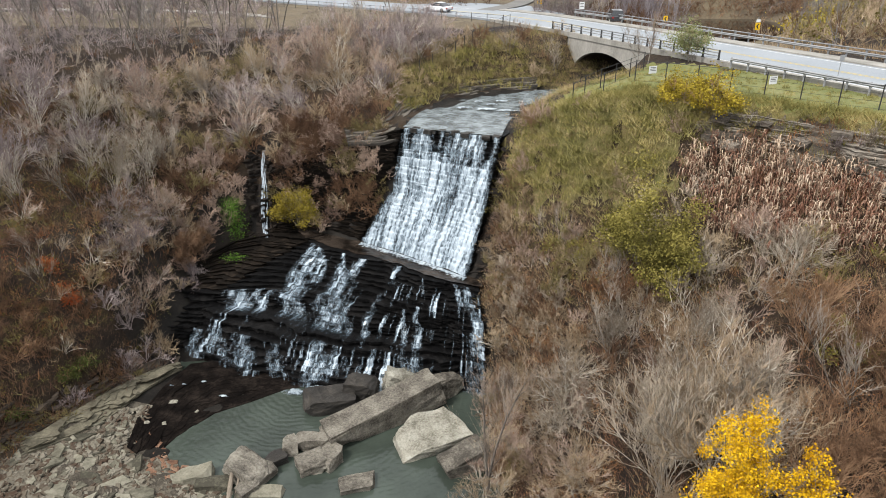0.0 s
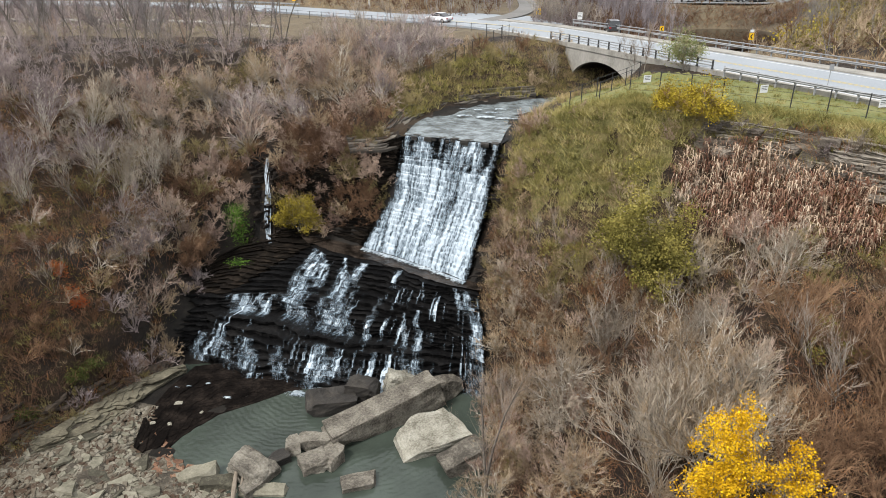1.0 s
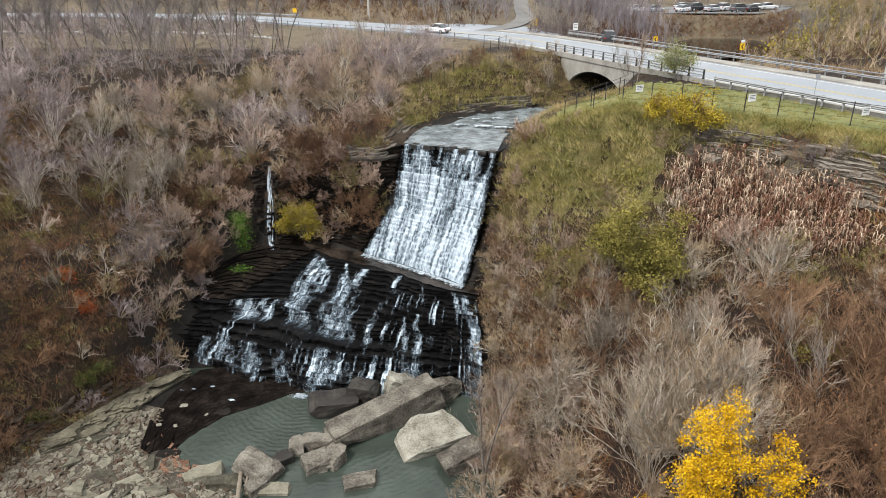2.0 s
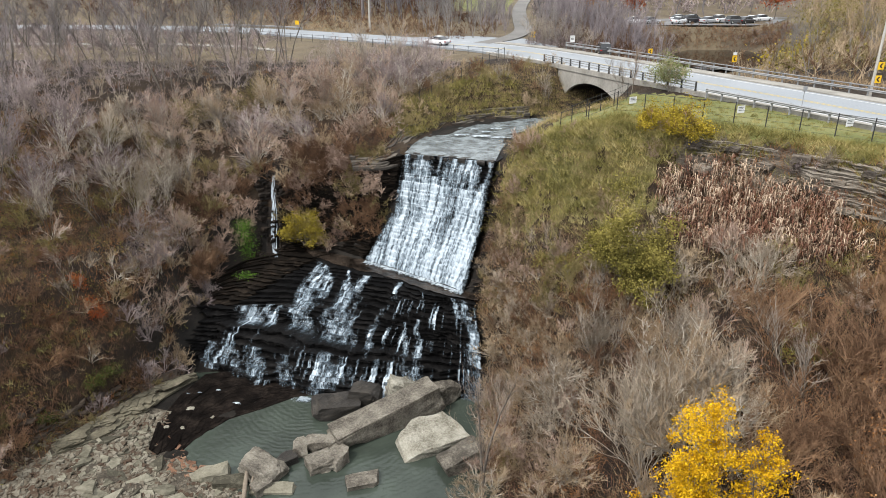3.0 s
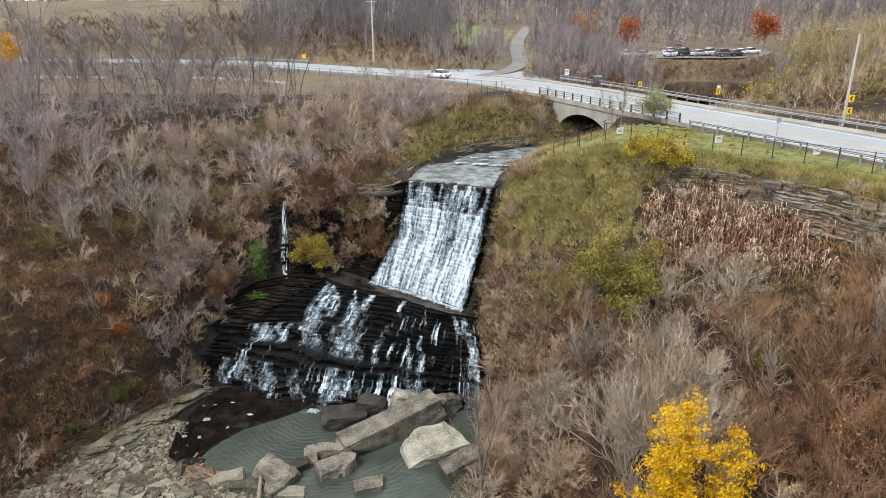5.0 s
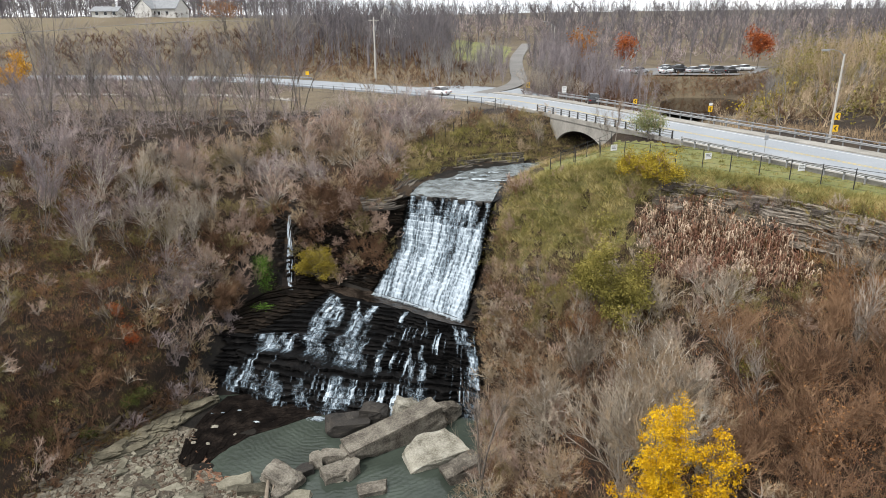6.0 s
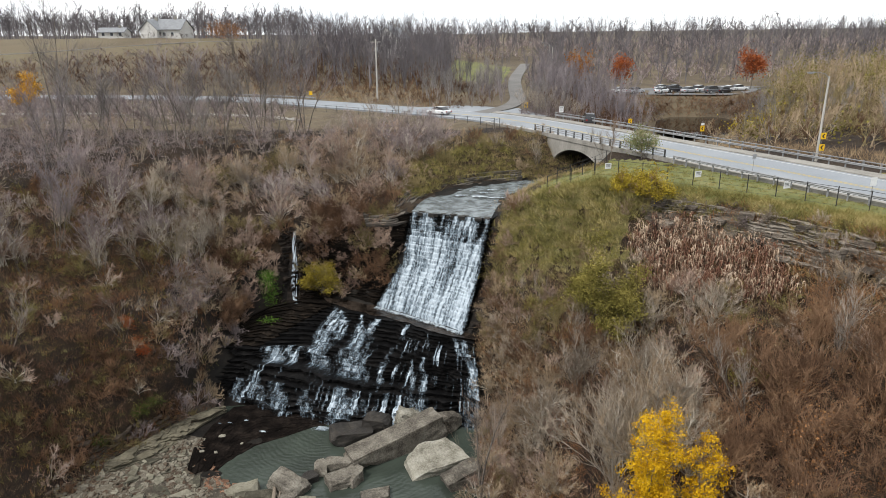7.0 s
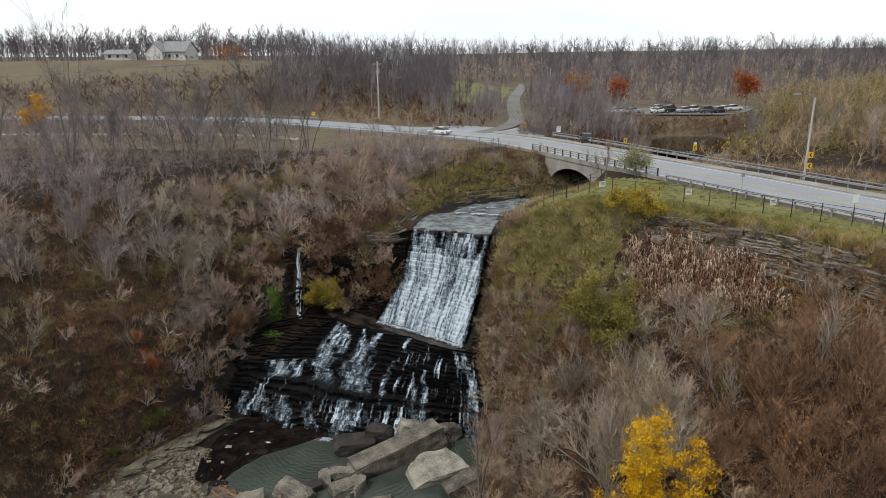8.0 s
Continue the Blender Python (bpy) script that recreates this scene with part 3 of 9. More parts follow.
def ground_sheet():
    nx, ny = len(GX), len(GY)
    X, Y = np.meshgrid(GX, GY, indexing="ij")
    Z = GZ.copy()
    flat = np.column_stack([X.ravel(), Y.ravel()])
    rough = np.minimum(1.0, dist_line(flat, ROAD_LINE) / 14)
    rough = np.where(inside(flat, LAWN), 0.15, rough)
    rough = np.minimum(rough, np.clip((dist_line(flat, SIDE_LINE) - 6) / 10, 0, 1))
    for k in range(len(flat)):
        x, y = flat[k]
        if abs(x) < 160 and -40 < y < 260 and rough[k] > 0.1:
            Z.flat[k] += rough[k] * (0.35 * wobble(x, y, 0.25, 1) + 0.22 * wobble(x, y, 0.9, 2))
    verts = np.column_stack([flat, Z.ravel()])
    i, j = np.meshgrid(np.arange(nx - 1), np.arange(ny - 1), indexing="ij")
    a = (i * ny + j).ravel()
    faces = np.column_stack([a, a + ny, a + ny + 1, a + 1])
    c = verts[faces].mean(axis=1)
    jit = c[:, :2] + 0.25 * np.random.RandomState(3).normal(size=(len(c), 2))
    wide = c[:, :2] + 1.1 * np.random.RandomState(4).normal(size=(len(c), 2))
    # 0: litter, its colour darkened for the shade between shrubs
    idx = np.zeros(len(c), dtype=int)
    drop = verts[faces][:, :, 2].max(axis=1) - verts[faces][:, :, 2].min(axis=1)
    side = np.maximum(np.abs(np.gradient(GX)[i.ravel()]), np.abs(np.gradient(GY)[j.ravel()]))
    idx[c[:, 1] > 97] = 8
    idx[(c[:, 2] > 23.4) & (c[:, 0] > 12) & (c[:, 0] < 60) & (c[:, 1] < 60)] = 1
    idx[inside(wide, RIGHT_GRASS)] = 1
    idx[inside(jit, LAWN)] = 2
    idx[(drop / side > 1.3) & (c[:, 2] < 24.9) & (c[:, 1] < 80) & (c[:, 1] > 51) & (c[:, 0] < 0)] = 5
    idx[(drop / side > 1.6) & (c[:, 2] > 21.4) & (c[:, 2] < 24.2) & (c[:, 1] < 54) & (c[:, 0] > 17)] = 6
    idx[inside(jit, BED)] = 4
    idx[inside(jit, GRAVEL)] = 3
    idx[inside(c[:, :2], FIELD)] = 7
    idx[inside(c[:, :2], GREEN)] = 2
    idx[(np.abs(c[:, 1]) > 330)] = 8
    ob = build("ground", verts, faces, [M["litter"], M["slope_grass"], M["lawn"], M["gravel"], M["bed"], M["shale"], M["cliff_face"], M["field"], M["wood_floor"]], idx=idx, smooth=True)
    return tagged(ob, "steep gorge slopes of leaf litter, dry grass, shale and rubble", "ground", kind="structure")


ground = ground_sheet()


def sheet(name, outline, z, mat, label, category="water", step=0.8):
    """A level sheet of water filling an outline."""
    bm = bmesh.new()
    bm.faces.new([bm.verts.new((x, y, z)) for x, y in outline])
    bmesh.ops.triangulate(bm, faces=bm.faces)
    me = bpy.data.meshes.new(name)
    bm.to_mesh(me)
    bm.free()
    me.materials.append(mat)
    return tagged(new(name, me), label, category, kind="structure")


pool = sheet("water_pool", [(-30, 55), (-30, -60), (12, -60), (8, 20), (4, 36), (3, 50), (0, 54)], 0.0, M["pool"], "calm green plunge pool with fine ripples below the falls")
front = along([(x, y + 0.75) for x, y, z in LOW_LIP], 60)
terrace_pool = sheet("water_terrace", [(x + 0.3 * wobble(x, y, 0.9, 2), y + 0.3 * wobble(x, y, 1.1, 6)) for x, y in front] + [(1.0, 54.4), (0.4, 56.5), (-4, 59.5), (-11, 64), (-16, 65.6), (-19, 66)], 8.25, M["gloss_water"], "thin dark sheet of water over the flat rock terrace")
pond = sheet("water_pond", [(x, y) for x, y in POND], 21.2, M["pond"], "dark brown pond beyond the road")


def creek_surface():
    mid = curve_line(CREEK[:7], 60)
    n = 9
    verts, faces = [], []
    half = np.interp(np.arange(60), [0, 8, 20, 40, 60], [4.9, 4.8, 4.4, 3.6, 3.6])
    t = np.gradient(mid, axis=0)
    t /= np.linalg.norm(t, axis=1)[:, None]
    t[:4] = np.array([0.3, 0.954])
    for i in range(60):
        for k in range(n):
            w = (k / (n - 1) - 0.5) * 2 * half[i]
            x, y = mid[i, 0] + w * t[i, 1], mid[i, 1] - w * t[i, 0]
            z = 19.62 + 0.012 * i + 0.05 * wobble(x, y, 0.8, 5)
            verts.append((x, y, z))
    for i in range(59):
        for k in range(n - 1):
            a = i * n + k
            faces.append((a, a + 1, a + n + 1, a + n))
    ob = build("water_creek", verts, faces, M["creek"], smooth=True)
    return tagged(ob, "shallow grey creek running over flat rock towards the lip", "water", kind="structure")


creek = creek_surface()

# ---- the falls: stepped black shale and the water over it ----
def fall_point(rows, u, v):
    """A point of the fall's face: u along the lip, v from the lip (0) to the foot (1)."""
    knots = rows[0]
    j = 0
    while j < len(knots) - 2 and v > knots[j + 1]:
        j += 1
    f = min(1.0, max(0.0, (v - knots[j]) / (knots[j + 1] - knots[j])))
    k = u * 59
    i = int(min(max(math.floor(k), 0), 58))
    a, b = rows[1][j], rows[1][j + 1]
    pa = a[i] * (1 - (k - i)) + a[i + 1] * (k - i)
    pb = b[i] * (1 - (k - i)) + b[i + 1] * (k - i)
    return pa * (1 - f) + pb * f


def fall_rows(knots, *lines):
    return knots, [along(line, 60) for line in lines]


def between(a, b, plan, z):
    """A line between two others: plan and height each have their own share."""
    p, q = along(a, 60), along(b, 60)
    return np.column_stack([p[:, :2] * (1 - plan) + q[:, :2] * plan, p[:, 2] * (1 - z) + q[:, 2] * z])


# the lower face falls to a flat bench half way down, then again to the pool
LOW_ROWS = fall_rows((0.0, 0.5, 0.6, 0.66, 1.0), LOW_LIP, LOW_MID, between(LOW_MID, LOW_FOOT, 0.1, 0.2), between(LOW_MID, LOW_FOOT, 0.42, 0.24), LOW_FOOT)
UP_ROWS = fall_rows((0.0, 0.5, 1.0), UP_LIP, UP_MID, UP_FOOT)


def ledge_breaks(count, seed):
    r = random.Random(seed)
    w = [r.uniform(0.5, 1.6) for _ in range(count)]
    s, out = 0.0, [0.0]
    for x in w:
        s += x
        out.append(s / sum(w))
    return out


LOW_BREAKS = ledge_breaks(23, 4)
UP_BREAKS = ledge_breaks(24, 9)


def break_at(breaks, k, u):
    """The drop at which ledge k begins; ledges wander up and down along the face."""
    if k <= 0 or k >= len(breaks) - 1:
        return breaks[min(max(k, 0), len(breaks) - 1)]
    gap = min(breaks[k + 1] - breaks[k], breaks[k] - breaks[k - 1])
    return breaks[k] + 0.26 * gap * wobble(u * 9.0, k * 1.9, 1.0, 3)


def ledge_front(rows, breaks, k, u, rough):
    """The broken front edge of ledge k, its outward way, and the height of its foot."""
    v, w = break_at(breaks, k, u), break_at(breaks, k + 1, u)
    p = Vector(fall_point(rows, u, v + 0.1 * (w - v)))
    q = Vector(fall_point(rows, u, min(1, v + 0.06)))
    out = Vector((q.x - p.x, q.y - p.y, 0))
    if out.length < 1e-4:
        out = Vector((0, -1, 0))
    out.normalize()
    run = p.x * 0.8 - p.y * 0.6
    cell = noise.cell(Vector((run * 0.9 + k * 5.3, k * 2.1, 0.5)))
    cell2 = noise.cell(Vector((run * 2.6 - k * 3.1, k * 1.7, 4.0)))
    d = rough * (0.14 * cell + 0.08 * cell2 + 0.9 * wobble(run, k * 0.7, 0.35, 2) + 0.3 * wobble(run, k * 1.3, 1.4, 5))
    p.z = fall_point(rows, u, v)[2] + 0.05 * wobble(run, k, 1.5, 4)
    return p + out * d, out, fall_point(rows, u, w)[2]


def run_of(p):
    return p.x * 0.8 - p.y * 0.6


def rock_steps(name, rows, breaks, label, samples, rough, mat="wet_rock", deep=3.2):
    root = thing(name, (0, 0, 0), label, "rock ledges")
    for k in range(len(breaks) - 1):
        verts, faces = [], []
        for i in range(samples):
            u = i / (samples - 1)
            p, out, low = ledge_front(rows, breaks, k, u, rough)
            back = p - out * deep
            top = [(back.x, back.y, p.z), (p.x - out.x * 0.06, p.y - out.y * 0.06, p.z)]
            # thin beds of shale, some standing proud, some worn back
            n = 5
            for s in range(n):
                cut = 0.12 * (1 + noise.cell(Vector((run_of(p) * (0.7 + 0.35 * s), k * 3.7, s * 2.3)))) + 0.04 * s
                za = p.z + (low - 0.05 - p.z) * s / n
                zb = p.z + (low - 0.05 - p.z) * (s + 0.8) / n
                top += [(p.x - out.x * cut, p.y - out.y * cut, za - 0.02), (p.x - out.x * cut, p.y - out.y * cut, zb)]
            verts += top
        m = 2 + 2 * 5
        for i in range(samples - 1):
            for c in range(m - 1):
                a = i * m + c
                faces.append((a, a + m, a + m + 1, a + 1))
        build("ledge", verts, faces, M[mat], root)
    return root


lower_rock = rock_steps("lower_fall_ledges", LOW_ROWS, LOW_BREAKS, "stepped wet black shale ledges under the lower cascade", 260, 0.9)
upper_rock = rock_steps("upper_fall_ledges", UP_ROWS, UP_BREAKS, "stepped dark rock ledges under the upper waterfall", 160, 0.22)


upper_fall = thing("upper_waterfall", (0, 0, 0), "broad white upper waterfall spread over stepped dark rock", "waterfall")
lower_fall = thing("lower_waterfall", (0, 0, 0), "white lower cascade breaking into strands over black ledges", "waterfall")
# strands of water down the lower face, as stations (drop, place along the face, half width, strength)
STRANDS = (
    ((0.0, 0.068, 0.02, 1.0), (0.1, 0.136, 0.034, 1.0), (0.32, 0.222, 0.046, 1.0), (0.5, 0.286, 0.042, 0.95), (0.59, 0.312, 0.042, 0.9)),
    ((0.0, 0.137, 0.018, 1.0), (0.13, 0.215, 0.024, 0.9), (0.31, 0.285, 0.026, 0.7)),
    ((0.0, 0.267, 0.013, 0.95), (0.08, 0.31, 0.018, 1.0), (0.13, 0.345, 0.036, 1.0), (0.29, 0.385, 0.04, 1.0), (0.47, 0.424, 0.048, 0.95), (0.59, 0.448, 0.046, 0.9)),
    ((0.0, 0.386, 0.015, 0.95), (0.09, 0.405, 0.018, 1.0), (0.2, 0.405, 0.022, 0.9)),
    ((0.2, 0.44, 0.012, 0.6), (0.37, 0.48, 0.018, 0.55), (0.6, 0.525, 0.022, 0.55)),
    ((0.25, 0.565, 0.007, 0.6), (0.42, 0.576, 0.01, 0.65), (0.64, 0.595, 0.014, 0.7)),
    ((0.0, 0.556, 0.011, 0.9), (0.09, 0.59, 0.012, 0.9), (0.13, 0.61, 0.02, 0.7)),
    ((0.0, 0.729, 0.005, 0.7), (0.12, 0.746, 0.005, 0.6)),
    ((0.3, 0.69, 0.007, 0.6), (0.5, 0.712, 0.01, 0.7), (0.74, 0.746, 0.016, 0.6), (0.95, 0.76, 0.02, 0.4)),
    ((0.24, 0.742, 0.008, 0.85), (0.45, 0.762, 0.01, 0.9), (0.68, 0.78, 0.018, 0.75), (0.95, 0.79, 0.022, 0.4)),
    ((0.0, 0.885, 0.01, 0.9), (0.14, 0.91, 0.016, 0.8)),
    ((0.0, 0.93, 0.016, 0.9), (0.14, 0.955, 0.022, 0.95), (0.24, 0.985, 0.024, 1.0), (0.44, 0.985, 0.026, 1.0), (0.82, 0.97, 0.026, 0.75), (1.0, 0.965, 0.03, 0.6)),
    # curtains off the side ledge and off the bench below
    ((0.44, 0.05, 0.03, 0.85), (0.6, 0.125, 0.036, 0.75)),
    ((0.44, 0.115, 0.012, 0.8), (0.6, 0.195, 0.018, 0.7)),
    ((0.82, 0.03, 0.02, 0.6), (0.93, 0.065, 0.026, 0.62), (0.97, 0.085, 0.03, 0.55)),
    ((0.77, 0.095, 0.024, 0.68), (0.9, 0.15, 0.034, 0.72), (0.95, 0.18, 0.03, 0.6)),
    ((0.75, 0.185, 0.022, 0.8), (0.86, 0.235, 0.032, 0.85), (0.94, 0.27, 0.032, 0.7)),
    ((0.72, 0.3, 0.024, 0.75), (0.86, 0.345, 0.026, 0.65), (0.98, 0.385, 0.026, 0.65)),
    ((0.7, 0.47, 0.018, 0.9), (0.78, 0.475, 0.036, 1.0), (0.88, 0.49, 0.038, 0.95), (0.94, 0.46, 0.03, 0.8), (1.0, 0.43, 0.034, 1.0)),
    ((0.7, 0.52, 0.01, 0.7), (0.86, 0.542, 0.014, 0.9)),
    ((0.72, 0.557, 0.007, 0.7), (0.86, 0.578, 0.01, 0.75)),
    ((0.72, 0.6, 0.006, 0.5), (0.9, 0.62, 0.01, 0.5)),
)


def wetness(u, v):
    """How much water runs over the lower face at (u, v)."""
    best = 0.0
    w = v + 0.015 * wobble(u * 30, 0, 1.0, 3)
    for line in STRANDS:
        if line[0][0] - 0.01 < w < line[-1][0] + 0.03:
            j = 0
            while j < len(line) - 2 and w > line[j + 1][0]:
                j += 1
            a, b = line[j], line[j + 1]
            f = min(1.0, max(0.0, (w - a[0]) / (b[0] - a[0])))
            mid, half, force = (a[k] * (1 - f) + b[k] * f for k in (1, 2, 3))
            d = (u - mid - 0.006 * wobble(v * 11, mid * 40, 1.0, 2)) / (1.3 * half)
            best = max(best, force * math.exp(-d ** 4) * min(1.0, (line[-1][0] + 0.03 - w) / 0.05))
    return best


def cascade(rows, breaks, rough, wet, columns, root, mat, seed, patchy, shares, u0=0.0, u1=1.0):
    """Water running over the ledges: thin on each tread, leaping off its edge, breaking white where it lands."""
    verts, faces, uvs, white = [], [], [], []
    up = Vector((0, 0, 1))
    last = len(breaks) - 1
    per = 6
    for i in range(columns):
        u = u0 + (u1 - u0) * i / (columns - 1)
        dist, before = 0.0, None
        fronts = [ledge_front(rows, breaks, k, u, rough) for k in range(last)]
        for k, (p, out, low) in enumerate(fronts):
            drop = max(0.05, p.z - low)
            run = run_of(p)
            w = wet(u, break_at(breaks, k, u))
            lot = w * (0.85 + patchy * wobble(run * 1.5, k * 5.3, 1.0, seed) + 0.5 * wobble(run * 4.0, p.z * 0.3, 1.0, seed + 1))
            tread = (fronts[k + 1][0] - p).dot(out) if k + 1 < last else 0.5
            behind = (p - fronts[k - 1][0]).dot(out) if k else 0.5
            throw = min(0.06 + 0.06 * w + 0.05 * wobble(run * 4.0, k * 2.0, 1.0, seed + 2), max(0.03, 0.4 * tread))
            land = max(throw, min(throw * 1.8 + 0.1, 0.85 * tread))
            line = (p - out * min(0.3, max(0.0, 0.15 * behind)) + up * 0.05, p + up * 0.05, p + out * throw - up * 0.08 * drop, p + out * (throw * 0.5 + land * 0.5) - up * 0.45 * drop, p + out * (throw * 0.2 + land * 0.8) - up * 0.85 * drop, p + out * land - up * (drop - 0.06))
            for q, share in zip(line, shares):
                dist += (q - before).length if before is not None else 0.0
                before = q
                verts.append(tuple(q))
                uvs.append((run, dist))
                white.append(max(0.0, lot * share))
    n = per * last
    keep = np.asarray(white)
    for i in range(columns - 1):
        for c in range(n - 1):
            a = i * n + c
            f = (a, a + n, a + n + 1, a + 1)
            if max(keep[a], keep[a + 1], keep[a + n], keep[a + n + 1]) > 0.1:
                faces.append(f)
    ob = build("falling_water", verts, faces, mat, root, smooth=True, uvs=uvs, edge=white)
    return tagged(ob, "white threads and veils of falling water", kind="stuff")


def lower_wet(u, v):
    thread = 2.6 * max(0.0, wobble(u * 95, v * 1.4, 1.0, 9)) * max(0.0, 0.35 + 1.3 * wobble(u * 7, v * 4, 1.0, 17)) * min(1.0, v * 8) * min(1.0, max(0.0, u * 14 - 0.5))
    torn = 0.8 + 0.45 * wobble(u * 60, v * 3.0, 1.0, 27) - (0.12 if v > 0.67 else 0.0)
    return max(0.86 * torn * wetness(u, v), thread) * (0.45 if 0.6 < v < 0.67 else 1.0)


def upper_wet(u, v):
    """Nearly all of the upper face runs white; a few dark heads stand out near the lip."""
    s = 0.8 + 0.3 * wobble(u * 9, v * 2.5, 1.0, 14) + 0.1 * (v > 0.55)
    if v < 0.2:
        s *= 0.85 - 1.5 * max(0.0, wobble(u * 13, v * 4, 1.0, 21))
    return max(0.0, s) * min(1.0, 0.35 + 14 * u, 0.35 + 14 * (1 - u))


cascade(LOW_ROWS, LOW_BREAKS, 0.9, lower_wet, 560, lower_fall, M["cascade"], 31, 0.6, (0.72, 0.85, 1.0, 0.92, 0.98, 1.12))
cascade(UP_ROWS, UP_BREAKS, 0.22, upper_wet, 230, upper_fall, M["cascade"], 47, 0.22, (1.03, 1.0, 1.0, 1.0, 1.0, 1.04))


def mini_fall():
    root = thing("side_waterfall", (0, 0, 0), "thin white trickle falling down a black mossy cleft", "waterfall")
    for k, (w, off, y1) in enumerate(((0.3, 0.0, 66.4), (0.1, 0.15, 65.0), (0.14, 0.4, 64.8))):
        verts, faces, uvs = [], [], []
        y, d = 71.4 - 1.2 * (k == 2), 0.0
        rows_ = 0
        while y > y1:
            x = -23.2 + off + 0.15 * (71.4 - y) + 0.1 * math.sin(y * 2.3 + k)
            z = height(x, y) + 0.3 + 0.06 * k
            for s_ in range(6):
                t = s_ / 5 - 0.5
                verts.append((x + t * w * (0.6 + 0.05 * rows_), y - 0.25, z))
                uvs.append((t * w, d + k))
            y -= 0.35
            d += max(0.35, abs(height(x, y) + 0.3 - z))
            rows_ += 1
        for i in range(rows_ - 1):
            for s_ in range(5):
                a = i * 6 + s_
                faces.append((a, a + 1, a + 7, a + 6))
        build("strand", verts, faces, M["veil"] if k != 1 else M["ribbon"], root, smooth=True, uvs=uvs)
    return root


mini_fall()


def foam_patch(x, y, z, rx, ry, seed, name="foam"):
    """Churned white water where a strand lands: a low uneven mound."""
    r = random.Random(seed)
    verts, faces, uvs, rim = [(x, y, z + 0.16)], [], [(x, y)], [1.0]
    rings, n = 4, 18
    for i in range(1, rings + 1):
        for k in range(n):
            w = 2 * math.pi * k / n
            q = i / rings * (1 + 0.35 * wobble(math.cos(w) * 2, math.sin(w) * 2, 1.0, seed))
            verts.append((x + rx * q * math.cos(w), y + ry * q * math.sin(w), z + 0.16 * (1 - i / rings) + 0.04 * r.random() + (0.02 if i < rings else -0.04)))
            uvs.append((verts[-1][0] * 0.5, verts[-1][1] * 0.5))
            rim.append(1.2 * (1 - i / rings) ** 0.7)
    for k in range(n):
        faces.append((0, 1 + k, 1 + (k + 1) % n))
        for i in range(rings - 1):
            a, b = 1 + i * n + k, 1 + i * n + (k + 1) % n
            faces.append((a, a + n, b + n, b))
    return faces, verts, uvs, rim


def foam(root, x, y, z, rx, ry, seed):
    faces, verts, uvs, rim = foam_patch(x, y, z, rx, ry, seed)
    build("foam", verts, faces, M["foam"], root, smooth=True, uvs=uvs, edge=rim)


for k, (x, y, z, rx, ry) in enumerate(((-15.4, 48.6, 0.0, 1.5, 0.7), (-13.6, 49.2, 0.05, 1.2, 0.5), (-21.3, 47.4, 0.25, 0.6, 0.25), (-23.6, 49.0, 0.5, 0.4, 0.2), (-26.2, 48.2, 0.55, 0.4, 0.12), (-25.2, 48.5, 0.5, 0.35, 0.1), (1.0, 49.0, 0.0, 0.8, 0.5), (-11.8, 50.2, 0.4, 1.2, 0.5))):
    foam(lower_fall, x, y, z, rx, ry, k)


def foot_foam(line, z, width, root, seed):
    """A ragged white fringe where the upper fall meets its terrace."""
    pts = along(line, 70)
    t = np.gradient(pts[:, :2], axis=0)
    t /= np.linalg.norm(t, axis=1)[:, None]
    verts, faces, uvs, edge = [], [], [], []
    for i, (p, d) in enumerate(zip(pts, t)):
        w = width * (1 + 0.6 * wobble(i * 0.25, 0, 1.0, seed))
        for c in range(5):
            q = c / 4
            x, y = p[0] + d[1] * (w * q + 0.05), p[1] - d[0] * (w * q + 0.05)
            verts.append((x, y, z + 0.14 * (1 - q) + 0.03 * wobble(x * 3, y * 3, 1.0, seed)))
            uvs.append((x * 0.8, y * 0.8))
            edge.append(1.0 - 0.95 * q ** 1.5)
    for i in range(len(pts) - 1):
        for c in range(4):
            a = i * 5 + c
            faces.append((a, a + 1, a + 6, a + 5))
    build("foam", verts, faces, M["foam"], root, smooth=True, uvs=uvs, edge=edge)


foot_foam(UP_FOOT, 8.27, 0.8, upper_fall, 3)
riffle = thing("creek_riffle", (0, 0, 0), "white riffle where the creek breaks over a low ledge", "rapids")
for k, (x, y, rx, ry) in enumerate(((-1.4, 71.6, 1.5, 0.5), (0.9, 71.2, 1.7, 0.65), (3.0, 70.6, 1.5, 0.6), (4.6, 70.4, 0.9, 0.4), (0.2, 74.2, 0.9, 0.3), (2.6, 74.6, 1.2, 0.4), (1.6, 73.0, 1.0, 0.3))):
    foam(riffle, x, y, 19.66 + 0.022 * (y - 63) + 0.004 * k, rx, ry, 70 + k)

# ---- boulders and slabs ----
M["dark_slab"] = surface("dark_brown_wet_shale", [(0.006, 0.005, 0.0045), (0.018, 0.014, 0.011), (0.045, 0.034, 0.026)], 0.8, 0.65, 0.8, 7, spread=0.25, spec=0.2)


M["side_rock"] = surface("damp_brown_layered_shale", [(0.003, 0.0026, 0.0022), (0.0105, 0.008, 0.006), (0.042, 0.031, 0.0225)], 0.7, 0.7, 1.0, 6, coords="World", stretch=(0.5, 0.5, 7), spec=0.08, bump_dist=0.15, contrast=0.15)
M["pale_ledge"] = surface("pale_shale_ledge", [(0.04, 0.034, 0.023), (0.12, 0.106, 0.073), (0.25, 0.224, 0.16)], 0.8, 0.9, 0.8, 7, coords="World", stretch=(1, 1, 3))
